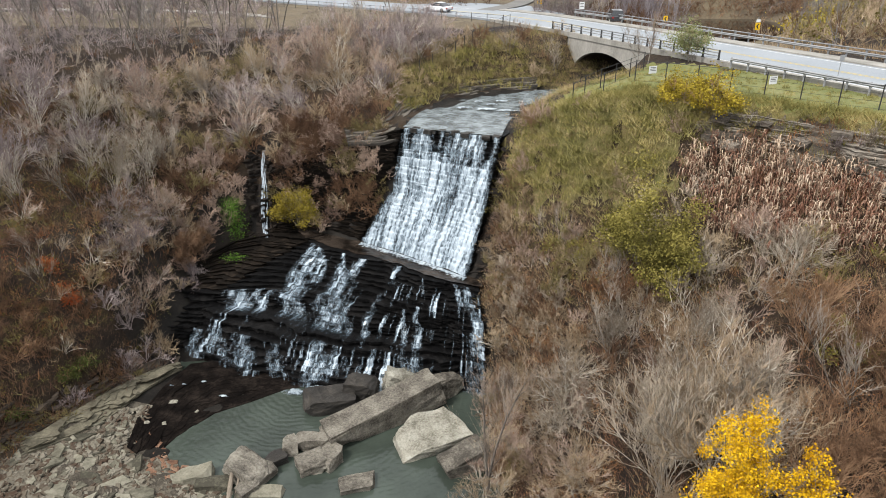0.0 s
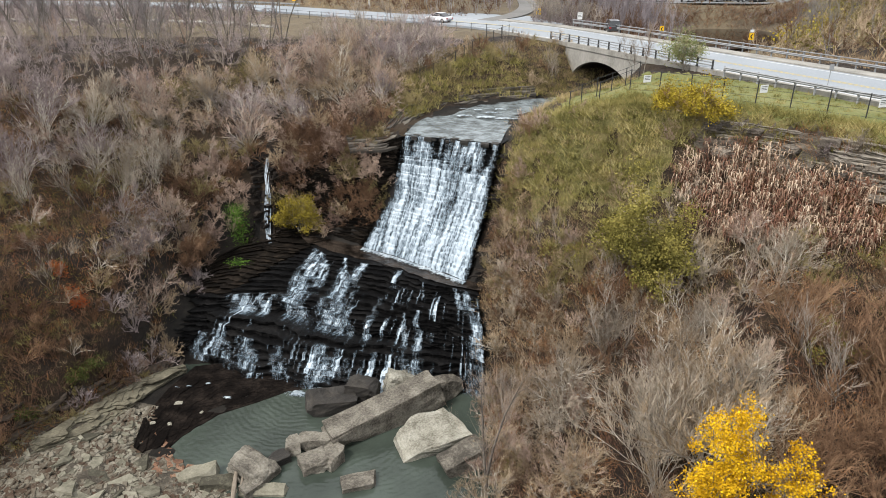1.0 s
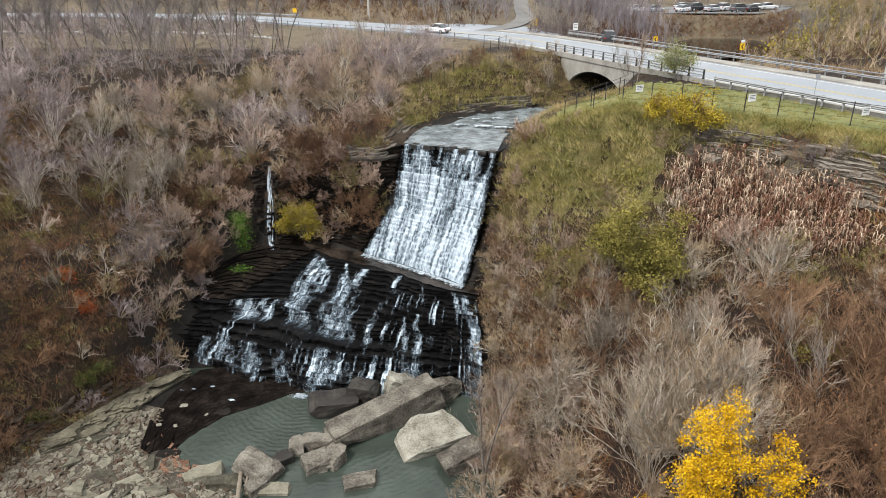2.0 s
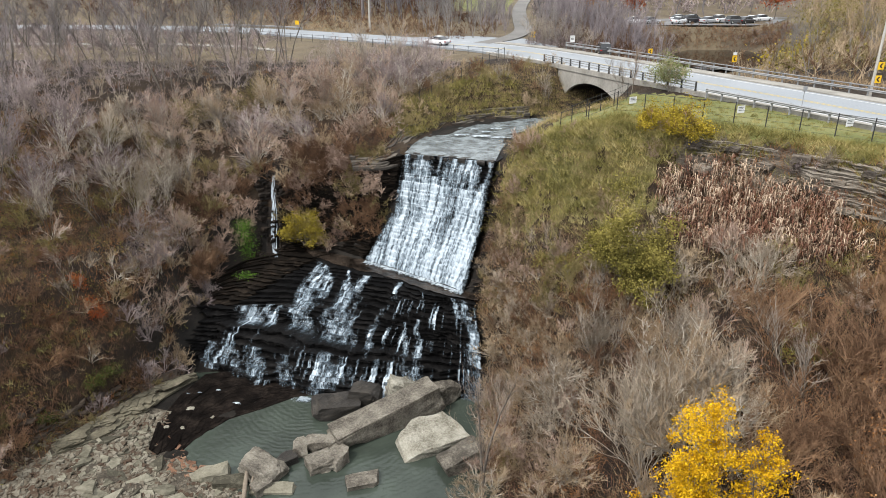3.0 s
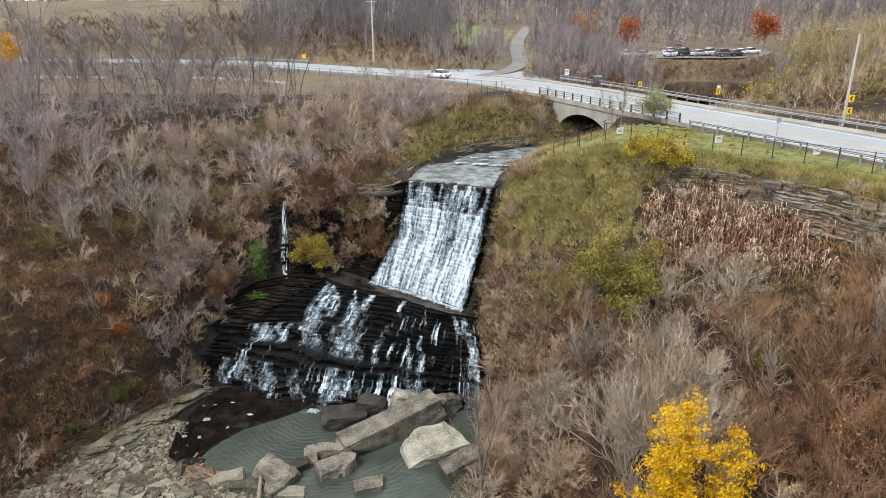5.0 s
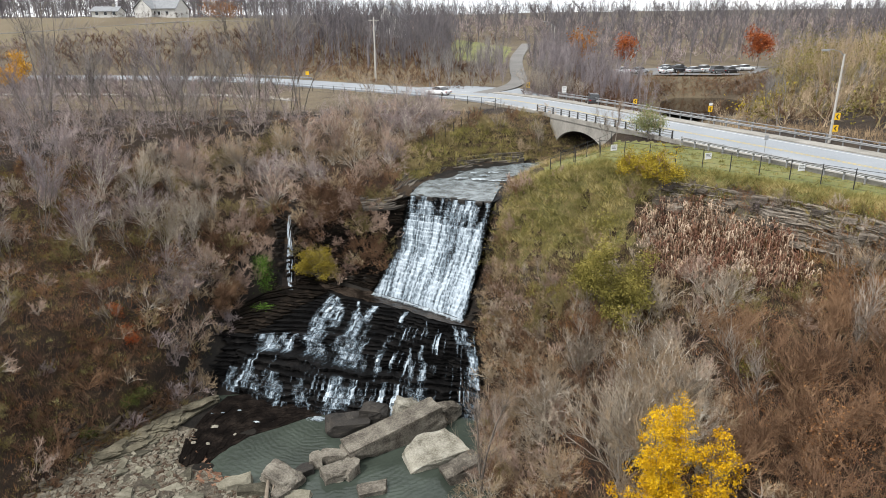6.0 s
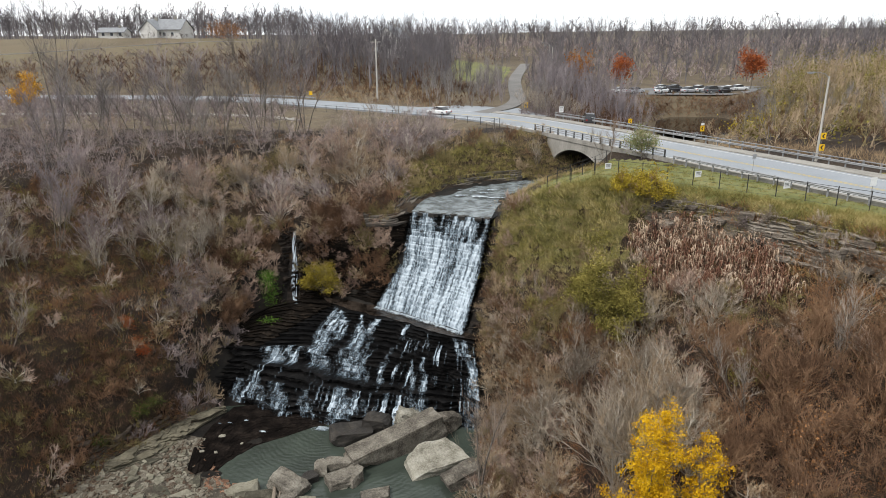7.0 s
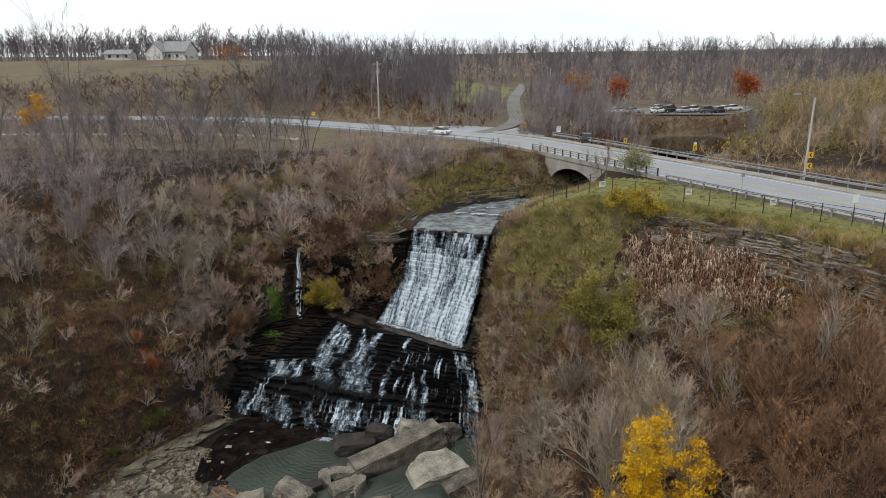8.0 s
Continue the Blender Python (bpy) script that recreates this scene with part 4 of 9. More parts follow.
M["wet_shelf"] = surface("wet_brown_black_shelf", [(0.0025, 0.002, 0.0018), (0.0075, 0.0058, 0.0049), (0.034, 0.026, 0.021)], 0.7, 0.65, 0.8, 7, coords="World", stretch=(1, 1, 3), spec=0.03)


M["lip_slab"] = surface("weathered_lip_shale", [(0.02, 0.017, 0.014), (0.07, 0.06, 0.05), (0.17, 0.148, 0.12)], 0.8, 0.7, 0.8, 7, coords="World", stretch=(1, 1, 4), spread=0.2)


def rock_mesh(sx, sy, sz, seed, cuts=9, rough=0.06, skew=0.12, detail=3):
    """A broken block: a box cut by random planes, then roughened; rests on z = 0."""
    r = random.Random(seed)
    bm = bmesh.new()
    bmesh.ops.create_cube(bm, size=2.0)
    for v in bm.verts:
        v.co += Vector([r.uniform(-skew, skew) for _ in range(3)])
    for _ in range(cuts):
        n = Vector((r.uniform(-1, 1), r.uniform(-1, 1), r.uniform(-0.7, 1))).normalized()
        d = (abs(n.x) + abs(n.y) + abs(n.z)) * r.uniform(0.68, 0.9)
        res = bmesh.ops.bisect_plane(bm, geom=bm.verts[:] + bm.edges[:] + bm.faces[:], plane_co=n * d, plane_no=n, clear_outer=True)
        edges = [e for e in res["geom_cut"] if isinstance(e, bmesh.types.BMEdge)]
        if edges:
            bmesh.ops.edgeloop_fill(bm, edges=edges)
    bmesh.ops.bevel(bm, geom=bm.edges[:], offset=0.018, segments=1, affect="EDGES")
    bmesh.ops.triangulate(bm, faces=bm.faces)
    bmesh.ops.subdivide_edges(bm, edges=bm.edges[:], cuts=detail, use_grid_fill=True)
    big = max(sx, sy, sz)
    for v in bm.verts:
        p = Vector((v.co.x * sx, v.co.y * sy, v.co.z * sz)) / 2
        k = noise.fractal(p * 0.9 + Vector((seed * 3.1, 0, 0)), 0.8, 2.1, 5)
        k += 0.5 * (noise.cell(Vector((p.x * 1.3, p.y * 1.3, p.z * 3.2 + seed))) - 0.5)
        v.co = p + v.co.normalized() * k * rough * 1.5 * min(sx, sy, sz)
    low = min(v.co.z for v in bm.verts)
    for v in bm.verts:
        v.co.z -= low
    bmesh.ops.recalc_face_normals(bm, faces=bm.faces)
    me = bpy.data.meshes.new("boulder")
    bm.to_mesh(me)
    bm.free()
    return me


def boulder(x, y, z, sx, sy, sz, rz, seed, mat, label, rx=0, ry=0, cuts=9, rough=0.06, name="boulder", skew=0.12):
    me = rock_mesh(sx, sy, sz, seed, cuts, rough, skew)
    me.materials.append(mat)
    ob = new(name, me)
    ob.matrix_world = pose(x, y, z, rx, ry, rz)
    return tagged(ob, label, "boulder", "boulders in the pool")


boulder(-7.0, 45.4, -0.3, 10.6, 2.9, 2.4, 36, 11, M["boulder"], "very long grey rock slab lying across the pool's edge", ry=-7, cuts=5, rough=0.05, skew=0.06)
boulder(-3.3, 43.0, -0.4, 5.2, 3.5, 1.55, 24, 12, M["pale_boulder"], "large pale blocky limestone boulder in the pool", rx=4, ry=-3, cuts=8, rough=0.07, skew=0.2)
boulder(-12.0, 47.0, -0.4, 4.2, 2.6, 1.8, 12, 13, M["dark_boulder"], "dark layered boulder below the lower cascade", cuts=7)
boulder(-9.4, 48.0, -0.2, 2.8, 2.0, 2.2, -10, 14, M["dark_boulder"], "dark upright boulder below the lower cascade", cuts=7)
boulder(-6.4, 49.2, -0.2, 3.4, 2.2, 2.2, 20, 15, M["pale_boulder"], "pale boulder wedged behind the long slab", ry=20)
boulder(-2.2, 49.4, -0.2, 2.4, 1.8, 2.0, 40, 16, M["boulder"], "grey boulder at the end of the long slab")
boulder(-0.3, 40.6, -0.2, 3.6, 2.4, 1.5, 30, 17, M["boulder"], "brown boulder half buried in the bank's brush", ry=-14)
boulder(-12.2, 41.8, -0.3, 3.0, 1.4, 1.35, 4, 18, M["boulder"], "flat-topped grey boulder in the pool")
boulder(-13.9, 41.3, -0.3, 1.2, 1.5, 1.25, 10, 19, M["boulder"], "small upright grey boulder in the pool")
boulder(-11.9, 39.6, -0.35, 2.3, 2.0, 1.35, 25, 20, M["boulder"], "rounded grey boulder in the pool", cuts=12)
boulder(-10.7, 40.3, -0.35, 1.9, 2.0, 1.4, -30, 21, M["boulder"], "rounded grey boulder leaning on its neighbour", cuts=12)
boulder(-14.6, 40.0, -0.3, 1.8, 1.2, 0.95, 35, 22, M["dark_boulder"], "small dark boulder in the pool", cuts=12)
boulder(-16.4, 38.5, -0.4, 3.3, 2.5, 1.7, -28, 23, M["boulder"], "wedge of grey rock standing in the pool's edge", ry=14)
boulder(-8.2, 37.9, -0.5, 2.6, 1.7, 0.95, 14, 24, M["boulder"], "flat grey rock slab breaking the water", ry=-5)
boulder(-20.2, 37.9, -0.2, 2.8, 1.4, 0.9, 18, 25, M["slab"], "pale flat rock at the pool's outlet", ry=-6)
boulder(-18.6, 37.2, -0.2, 2.4, 1.2, 0.8, 4, 26, M["slab"], "pale flat rock beside the driftwood log")
boulder(-14.9, 36.6, -0.3, 3.4, 1.0, 0.7, 3, 27, M["slab"], "thin pale rock ledge along the outlet")
boulder(-15.9, 36.8, -0.3, 1.6, 1.3, 1.0, 50, 28, M["boulder"], "grey broken rock beside the log")


# ---- layered stone: rim cliff, lip ledges, bank shelf ----
def piece(name, me, parent, m):
    ob = new(name, me)
    ob.parent = parent
    ob.matrix_basis = m
    return ob


def slab_kinds(name, mat, count, size, thick, seed):
    """Flat broken plates of stone."""
    out = []
    for k in range(count):
        r = random.Random(seed + k)
        n = r.randint(4, 6)
        ring = []
        for i in range(n):
            w = 2 * math.pi * (i + r.uniform(-0.3, 0.3)) / n
            q = size * r.uniform(0.62, 1.15)
            ring.append((q * math.cos(w), q * 0.62 * math.sin(w)))
        v = [(x, y, 0) for x, y in ring] + [(x * 0.97, y * 0.97, thick * r.uniform(0.8, 1.1)) for x, y in ring]
        f = [tuple(range(n))[::-1], tuple(range(n, 2 * n))] + [(i, (i + 1) % n, n + (i + 1) % n, n + i) for i in range(n)]
        me = bpy.data.meshes.new(name)
        me.from_pydata(v, [], f)
        me.materials.append(mat)
        me.update()
        out.append(me)
    return out


RIM = [(16.2, 51.9), (20.0, 50.5), (23.8, 47.6), (27.8, 42.9), (31.7, 36.8), (37.2, 27.5), (44, 14)]
M["rim_rock"] = surface("weathered_rim_limestone", [(0.1, 0.086, 0.07), (0.3, 0.262, 0.215), (0.5, 0.445, 0.37)], 0.8, 0.9, 1.0, 6, coords="World", stretch=(0.8, 0.8, 5), bump_dist=0.2, contrast=0.16)
rock_steps("rim_cliff", fall_rows((0.0, 0.35, 1.0), [(x + 0.75, y + 0.6, 24.2) for x, y in RIM], [(x + 0.25, y + 0.2, 23.3) for x, y in RIM], [(x - 0.35, y - 0.3, 20.9) for x, y in RIM]), ledge_breaks(8, 26), "weathered grey layered limestone cliff under the grassy rim", 240, 0.9, "rim_rock", 1.4)


def rim_blocks():
    """Loose blocks left standing on the cliff's ledges."""
    r = random.Random(8)
    line = along(RIM, 200)
    for k in range(46):
        x, y = line[r.randrange(4, 160)]
        s_ = r.uniform(0.35, 0.9)
        z = r.choice((21.1, 22.0, 22.9, 23.8))
        d = (z - 21.0) * 0.28
        boulder(x + d - 0.4, y + d - 0.5, z - 0.15, s_ * 1.5, s_, s_ * 0.6, r.uniform(-70, -20), 400 + k % 9, M["cliff"], "grey limestone block on a ledge of the cliff", name="stone", cuts=4)


rim_blocks()


rock_steps("cliff_ledges", fall_rows((0.0, 1.0), [(-21.9, 68.2, 13.4), (-18.6, 67.2, 15.4), (-14.6, 65.9, 17.3), (-10.5, 65.2, 18.3), (-7.3, 65.0, 19.3)], [(-21.6, 66.0, 7.4), (-18.2, 65.2, 8.2), (-14.8, 64.4, 8.4), (-13.2, 63.7, 8.4), (-11.5, 62.7, 8.3)]), ledge_breaks(30, 21), "dark layered rock cliff beside the upper fall", 130, 0.45, "side_rock", 1.6)
rock_steps("step_ledges", fall_rows((0.0, 1.0), [(-27.9, 62.0, 6.2), (-25.2, 65.2, 6.9), (-21.5, 65.6, 7.6), (-17.3, 62.9, 8.3)], [(-29.0, 57.0, 4.8), (-27.6, 57.4, 4.8), (-26.2, 57.6, 4.8), (-24.9, 57.5, 4.8)]), ledge_breaks(15, 22), "brown layered rock steps between the trickle and the cascade", 90, 0.6, "side_rock")
rock_steps("foot_ledges", fall_rows((0.0, 1.0), [(-30.2, 57.4, 4.9), (-27.0, 57.6, 4.9), (-24.6, 57.4, 4.8)], [(-29.8, 52.4, 1.0), (-28.8, 52.8, 1.0), (-27.6, 53.2, 0.9)]), ledge_breaks(13, 23), "black wet shale steps below the cut bank", 60, 0.6)
rock_steps("bank_ledges", fall_rows((0.0, 1.0), [(-41.0, 28, 4.6), (-37.0, 40, 4.8), (-32.8, 46.5, 5.0), (-31.8, 52, 5.8), (-30.8, 57.6, 7.4)], [(-37.0, 28, 2.0), (-34.2, 39.2, 1.5), (-30.8, 45.8, 1.2), (-30.0, 50.8, 1.0), (-30.0, 55.0, 3.0)]), ledge_breaks(17, 24), "dark brown shale layers in the cut bank above the rubble", 170, 0.7, "side_rock", 2.0)


def bedded_shelf(name, label, front, back, layers, z0, rise, mat, seed, rough=0.35):
    """A shelf of thin level beds, each stopping a little short of the one below, with worn and broken edges."""
    root = thing(name, (0, 0, 0), label, "rock shelf")
    n = 110
    f, b = along(front, n), along(back, n)
    for k in range(layers):
        verts, faces = [], []
        for i in range(n):
            s = k / layers
            w = rough * (wobble(f[i][0] + k * 3.1, f[i][1], 0.45, seed) * 1.6 + 0.5 * (noise.cell(Vector((i * 0.21 + k * 5.7, k, seed))) - 0.5))
            s = min(0.97, max(0.0, s + w / max(1.0, math.hypot(*(b[i][:2] - f[i][:2])))))
            x, y = f[i][:2] * (1 - s) + b[i][:2] * s
            bx, by = b[i][:2]
            z = z0 + rise * k + (f[i][2] if len(f[i]) > 2 else 0) + 0.03 * wobble(x, y, 1.1, seed + k)
            d = Vector((bx - x, by - y, 0)).normalized() * 0.05
            verts += [(x + d.x, y + d.y, z - rise * 1.6), (x, y, z - rise * 0.5), (x, y, z - 0.02), (x + d.x, y + d.y, z), (0.5 * (x + bx), 0.5 * (y + by), z + 0.02), (bx, by, z + 0.03)]
        for i in range(n - 1):
            for c in range(5):
                a = i * 6 + c
                faces.append((a, a + 6, a + 7, a + 1))
        build("bed", verts, faces, mat, root)
    return root


bedded_shelf("pool_shelf", "dark wet shale shelf sloping into the pool", [(-24.4, 39.4), (-23.4, 42.4), (-21.4, 45.4), (-18.8, 47.1), (-16.3, 49.0), (-13.6, 49.6)], [(-26.4, 40.4), (-27.2, 44), (-26.8, 48), (-25.8, 51.6), (-22, 52.6), (-17, 51.6)], 11, 0.05, 0.055, M["wet_shelf"], 60)


def rock_run(name, label, path, count, spread, mat, size, thick, seed, tilt=8, follow=False, gap=0.0):
    """Broken flat rocks heaped along a line of points."""
    root = thing(name, (0, 0, 0), label, "rock ledges")
    kinds = slab_kinds("slab", mat, 8, size, thick, seed)
    r = random.Random(seed)
    pts = along(path, 200)
    for k in range(count):
        i = int(199 * (k + r.random()) / count)
        d = pts[min(199, i + 1)] - pts[max(0, i - 1)]
        side = r.uniform(-1, 1)
        side += math.copysign(gap, side)
        x, y = pts[i][0] + spread[0] * side, pts[i][1] + spread[1] * side
        z = height(x, y) + 0.02 if follow else pts[i][2] + r.uniform(-0.1, 0.1)
        yaw = math.degrees(math.atan2(d[1], d[0])) if follow else r.uniform(-30, 30)
        piece("slab", kinds[r.randrange(8)], root, pose(x, y, z, r.uniform(-tilt, tilt), r.uniform(-tilt, tilt), yaw + r.uniform(-14, 14)) @ Matrix.Diagonal((r.uniform(0.6, 1.4), r.uniform(0.6, 1.2), r.uniform(0.6, 1.4), 1)))
    return root


bedded_shelf("lip_ledges", "flat dark rock layers jutting out beside the upper lip", [(-12.6, 65.0, 17.7), (-9.0, 64.5, 18.1), (-7.6, 64.9, 18.4), (-7.0, 67.2, 19.2), (-6.0, 70.2, 19.4), (-4.2, 73.6, 19.5), (-1.2, 77.0, 19.6), (3, 79.6, 19.7), (7, 80.6, 19.8)], [(-13.6, 67.6), (-11.0, 67.6), (-9.6, 68.2), (-8.8, 69.8), (-7.8, 72.4), (-6.0, 75.4), (-2.6, 79), (2.2, 81.6), (7, 82.4)], 8, 0.0, 0.2, M["lip_slab"], 40, 0.5)
shelf_line = [(x, y, max(height(x, y), height(x - 0.5, y + 0.3)) + 0.06) for x, y in ((-32.4, 37.9), (-31.2, 39.4), (-30.1, 41.0), (-28.9, 43.6), (-27.9, 47.2), (-27.0, 50.0), (-26.6, 51.6))]
bedded_shelf("bank_shelf", "pale layered shale shelf along the foot of the bank", shelf_line, [(x - 0.88 * w, y + 0.48 * w) for (x, y, z), w in zip(shelf_line, (0.8, 1.5, 2.1, 2.3, 1.6, 0.9, 0.5))], 7, 0.0, 0.1, M["pale_ledge"], 50, 0.9)
rock_run("bank_rubble", "darker broken shale at the foot of the bank", [(-35.2, 38.6, 0), (-32.6, 42.6, 0), (-30.6, 46.0, 0), (-29.2, 49.4, 0), (-28.4, 53.0, 0)], 110, (0.6, -0.4), M["brown_slab"], 0.8, 0.14, 52, 10, True)
rock_run("fall_edge_ledges", "dark wet rock layers between the upper fall and the brush", [(0.7, 54.8, 8.0), (2.4, 58.3, 13.0), (3.4, 61.4, 18.8)], 80, (0.6, 0.3), M["dark_slab"], 0.75, 0.16, 56, 6)
rock_run("trickle_ledges", "black mossy rock layers beside the thin trickle", [(-23.1, 71.6, 0), (-23.1, 64.4, 0)], 120, (1.5, 0.0), M["dark_slab"], 0.75, 0.22, 58, 6, True, 0.2)


M["rust_slab"] = surface("rust_stained_shale", [(0.09, 0.045, 0.027), (0.19, 0.1, 0.06), (0.3, 0.19, 0.125)], 0.9, 0.9, 0.7, 7, spread=0.3)
rock_run("rust_stones", "rust-stained shale stones at the edge of the pool", [(-25.6, 42.6, 0), (-24.9, 40.6, 0), (-23.2, 38.9, 0), (-21.6, 38.2, 0)], 85, (0.8, 0.6), M["rust_slab"], 0.42, 0.12, 62, 14, True)


def scree(name, label, poly, gap, kinds, seed, limit=None, sink=0.03, root=None):
    """Loose plates of stone lying on the ground."""
    r = random.Random(seed)
    p = np.asarray(poly, dtype=float)
    x0, y0 = p.min(axis=0)
    x1, y1 = p.max(axis=0)
    spots = []
    y = y0
    while y < y1:
        x = x0
        while x < x1:
            spots.append((x + r.uniform(-0.6, 0.6) * gap, y + r.uniform(-0.6, 0.6) * gap))
            x += gap
        y += gap
    q = np.array(spots)
    q = q[inside(q, poly)]
    for x, y in q[:limit]:
        piece("stone", kinds[r.randrange(len(kinds))], root, pose(x, y, height(x, y) - sink, r.uniform(-16, 16), r.uniform(-16, 16), r.uniform(0, 360)) @ Matrix.Diagonal((*([r.uniform(0.6, 1.5)] * 3), 1)))


rubble = thing("shale_rubble", (0, 0, 0), "pale flat shale rubble heaped on the bank beside the pool", "rubble")
SCREE = [(-31.5, 42.5), (-26.6, 43.2), (-25.2, 40), (-21, 37.9), (-17.4, 36.6), (-18.5, 33), (-26, 33), (-33.5, 37)]
scree("stone", "", SCREE, 0.72, slab_kinds("stone", M["slab"], 9, 0.55, 0.09, 300), 31, 235, root=rubble)
scree("stone", "", SCREE, 1.9, slab_kinds("stone", M["slab"], 7, 0.95, 0.13, 330), 34, 60, -0.04, root=rubble)


def scree_stuff():
    """The finer rubble between the large plates."""
    r = np.random.RandomState(12)
    verts, faces = [], []
    poly = [(-34, 41), (-27, 45.5), (-25, 41), (-20.5, 38), (-17, 36.8), (-18, 30), (-24, 12), (-36, 12), (-36, 30)]
    p = np.asarray(poly)
    n = 0
    while n < 5200:
        x, y = r.uniform(-36, -17), r.uniform(27, 46)
        if not inside(np.array([[x, y]]), poly)[0]:
            continue
        n += 1
        s = r.uniform(0.1, 0.4) ** 1.0
        m = pose(x, y, height(x, y) + 0.02, r.uniform(-20, 20), r.uniform(-20, 20), r.uniform(0, 360))
        k = len(verts)
        for dx, dy in ((-1, -0.5), (0.3, -0.8), (1, 0.1), (0.2, 0.75), (-0.8, 0.5)):
            verts.append(tuple(m @ Vector((dx * s, dy * s, 0))))
        for dx, dy in ((-1, -0.5), (0.3, -0.8), (1, 0.1), (0.2, 0.75), (-0.8, 0.5)):
            verts.append(tuple(m @ Vector((dx * s * 0.92, dy * s * 0.92, s * 0.22))))
        faces += [tuple(k + i for i in (5, 6, 7, 8, 9))] + [(k + i, k + (i + 1) % 5, k + 5 + (i + 1) % 5, k + 5 + i) for i in range(5)]
    ob = build("loose_rubble", verts, faces, M["rubble"])
    return tagged(ob, "fine pale shale fragments covering the bank", "rubble", kind="stuff")


M["rubble"] = surface("mixed_shale_fragments", [(0.06, 0.036, 0.022), (0.115, 0.098, 0.072), (0.21, 0.188, 0.148)], 0.8, 0.9, 0.5, 7, spread=0.35, island=True, coords="World")
scree_stuff()
for k, (x, y, z, s) in enumerate(((-25.2, 46.2, 0.15, 0.5), (-24.4, 46.8, 0.12, 0.28), (-25.9, 45.6, 0.2, 0.35), (-23.5, 47.6, 0.1, 0.22), (-26.2, 43.4, 0.3, 0.35), (-22.9, 45.4, 0.05, 0.25), (-24.9, 43.6, 0.1, 0.3))):
    boulder(x, y, z, s * 1.4, s, s * 0.7, k * 50, 60 + k, M["pale_boulder"], "small pale stone lying on the dark wet shelf", name="stone")


r_lip = random.Random(77)
lip_line = along(UP_LIP, 40)
for k in range(16):
    x, y, z = lip_line[int(1 + 37 * (k + r_lip.uniform(0, 0.9)) / 16)]
    s = r_lip.uniform(0.15, 0.42)
    boulder(x + r_lip.uniform(-0.2, 0.2), y + r_lip.uniform(-0.25, 0.5), z - 0.25 - 0.1 * s, s * 2, s * 1.2, s * 0.75 + 0.15, r_lip.uniform(-30, 10), 120 + k, M["dark_boulder"], "dark wet rock breaking the water at the upper lip", name="stone", cuts=5)


M["driftwood"] = surface("weathered_driftwood", [(0.13, 0.105, 0.08), (0.23, 0.19, 0.145), (0.34, 0.29, 0.23)], 1.5, 0.9, 0.6, 8, stretch=(4, 1, 4))


def driftwood():
    """A bleached log with two prongs."""
    log = joined(tube([(-17.5, 39.0, 0.85), (-17.3, 38.0, 0.95), (-17.0, 36.4, 0.7), (-16.6, 34.6, 0.45)], [0.07, 0.15, 0.18, 0.16], 9),
                 tube([(-17.45, 38.6, 0.9), (-16.95, 38.7, 0.85), (-16.7, 37.6, 0.75), (-16.55, 36.2, 0.5)], [0.08, 0.12, 0.11, 0.05], 8))
    tagged(build("driftwood_log", log[0], log[1], M["driftwood"], smooth=True), "bleached forked driftwood log lying on the rocks", "log")


driftwood()

# ---- road, bridge, rails, signs ----
def strip(name, line, d0, d1, z, mat, parent=None, thick=0.0, label="", zline=None):
    """A ribbon between two offsets of a line, with its side edges turned down."""
    a, b = offset(line, d0), offset(line, d1)
    n = len(line)
    zz = np.full(n, z) if zline is None else zline
    verts = [(*p, h) for p, h in zip(a, zz)] + [(*p, h) for p, h in zip(b, zz)]
    faces = [(i, i + 1, n + i + 1, n + i) for i in range(n - 1)]
    if thick:
        verts += [(*p, h - thick) for p, h in zip(a, zz)] + [(*p, h - thick) for p, h in zip(b, zz)]
        faces += [(2 * n + i, 2 * n + i + 1, i + 1, i) for i in range(n - 1)]
        faces += [(n + i, n + i + 1, 3 * n + i + 1, 3 * n + i) for i in range(n - 1)]
    return build(name, verts, faces, mat, parent, label)


ROAD_HALF = 5.0
road = strip("road", ROAD_LINE, -ROAD_HALF, ROAD_HALF, ROAD_Z, M["asphalt"], thick=0.4)
tagged(road, "pale grey two-lane asphalt road curving over the bridge", "road", kind="structure")
side_z = np.interp(SIDE_LINE[:, 1], [116, 150, 195, 245], [25.504, 26.45, 28.25, 29.05])
M["side_asphalt"] = surface("worn_grey_brown_asphalt", [(0.11, 0.105, 0.098), (0.165, 0.158, 0.148), (0.21, 0.2, 0.19)], 0.15, 0.9, 0.25, 50, coords="World")
side_road = strip("side_road", SIDE_LINE, -1.7, 1.7, 0, M["side_asphalt"], thick=0.4, zline=side_z)
tagged(side_road, "narrow pale asphalt side road climbing away from the junction", "road", kind="structure")


def junction():
    """The flared mouth of the side road."""
    pts = [(-12.5, 125.5), (-5, 128.2), (-0.6, 136), (0.2, 142), (7.2, 142), (7.2, 131), (9.5, 121), (13.5, 110.5), (6, 106), (-6, 112)]
    bm = bmesh.new()
    bm.faces.new([bm.verts.new((x, y, ROAD_Z + 0.006)) for x, y in pts])
    bmesh.ops.triangulate(bm, faces=bm.faces)
    me = bpy.data.meshes.new("road_junction")
    bm.to_mesh(me)
    bm.free()
    me.materials.append(M["asphalt"])
    return tagged(new("road_junction", me), "flared asphalt mouth of the side road", "road", kind="structure")


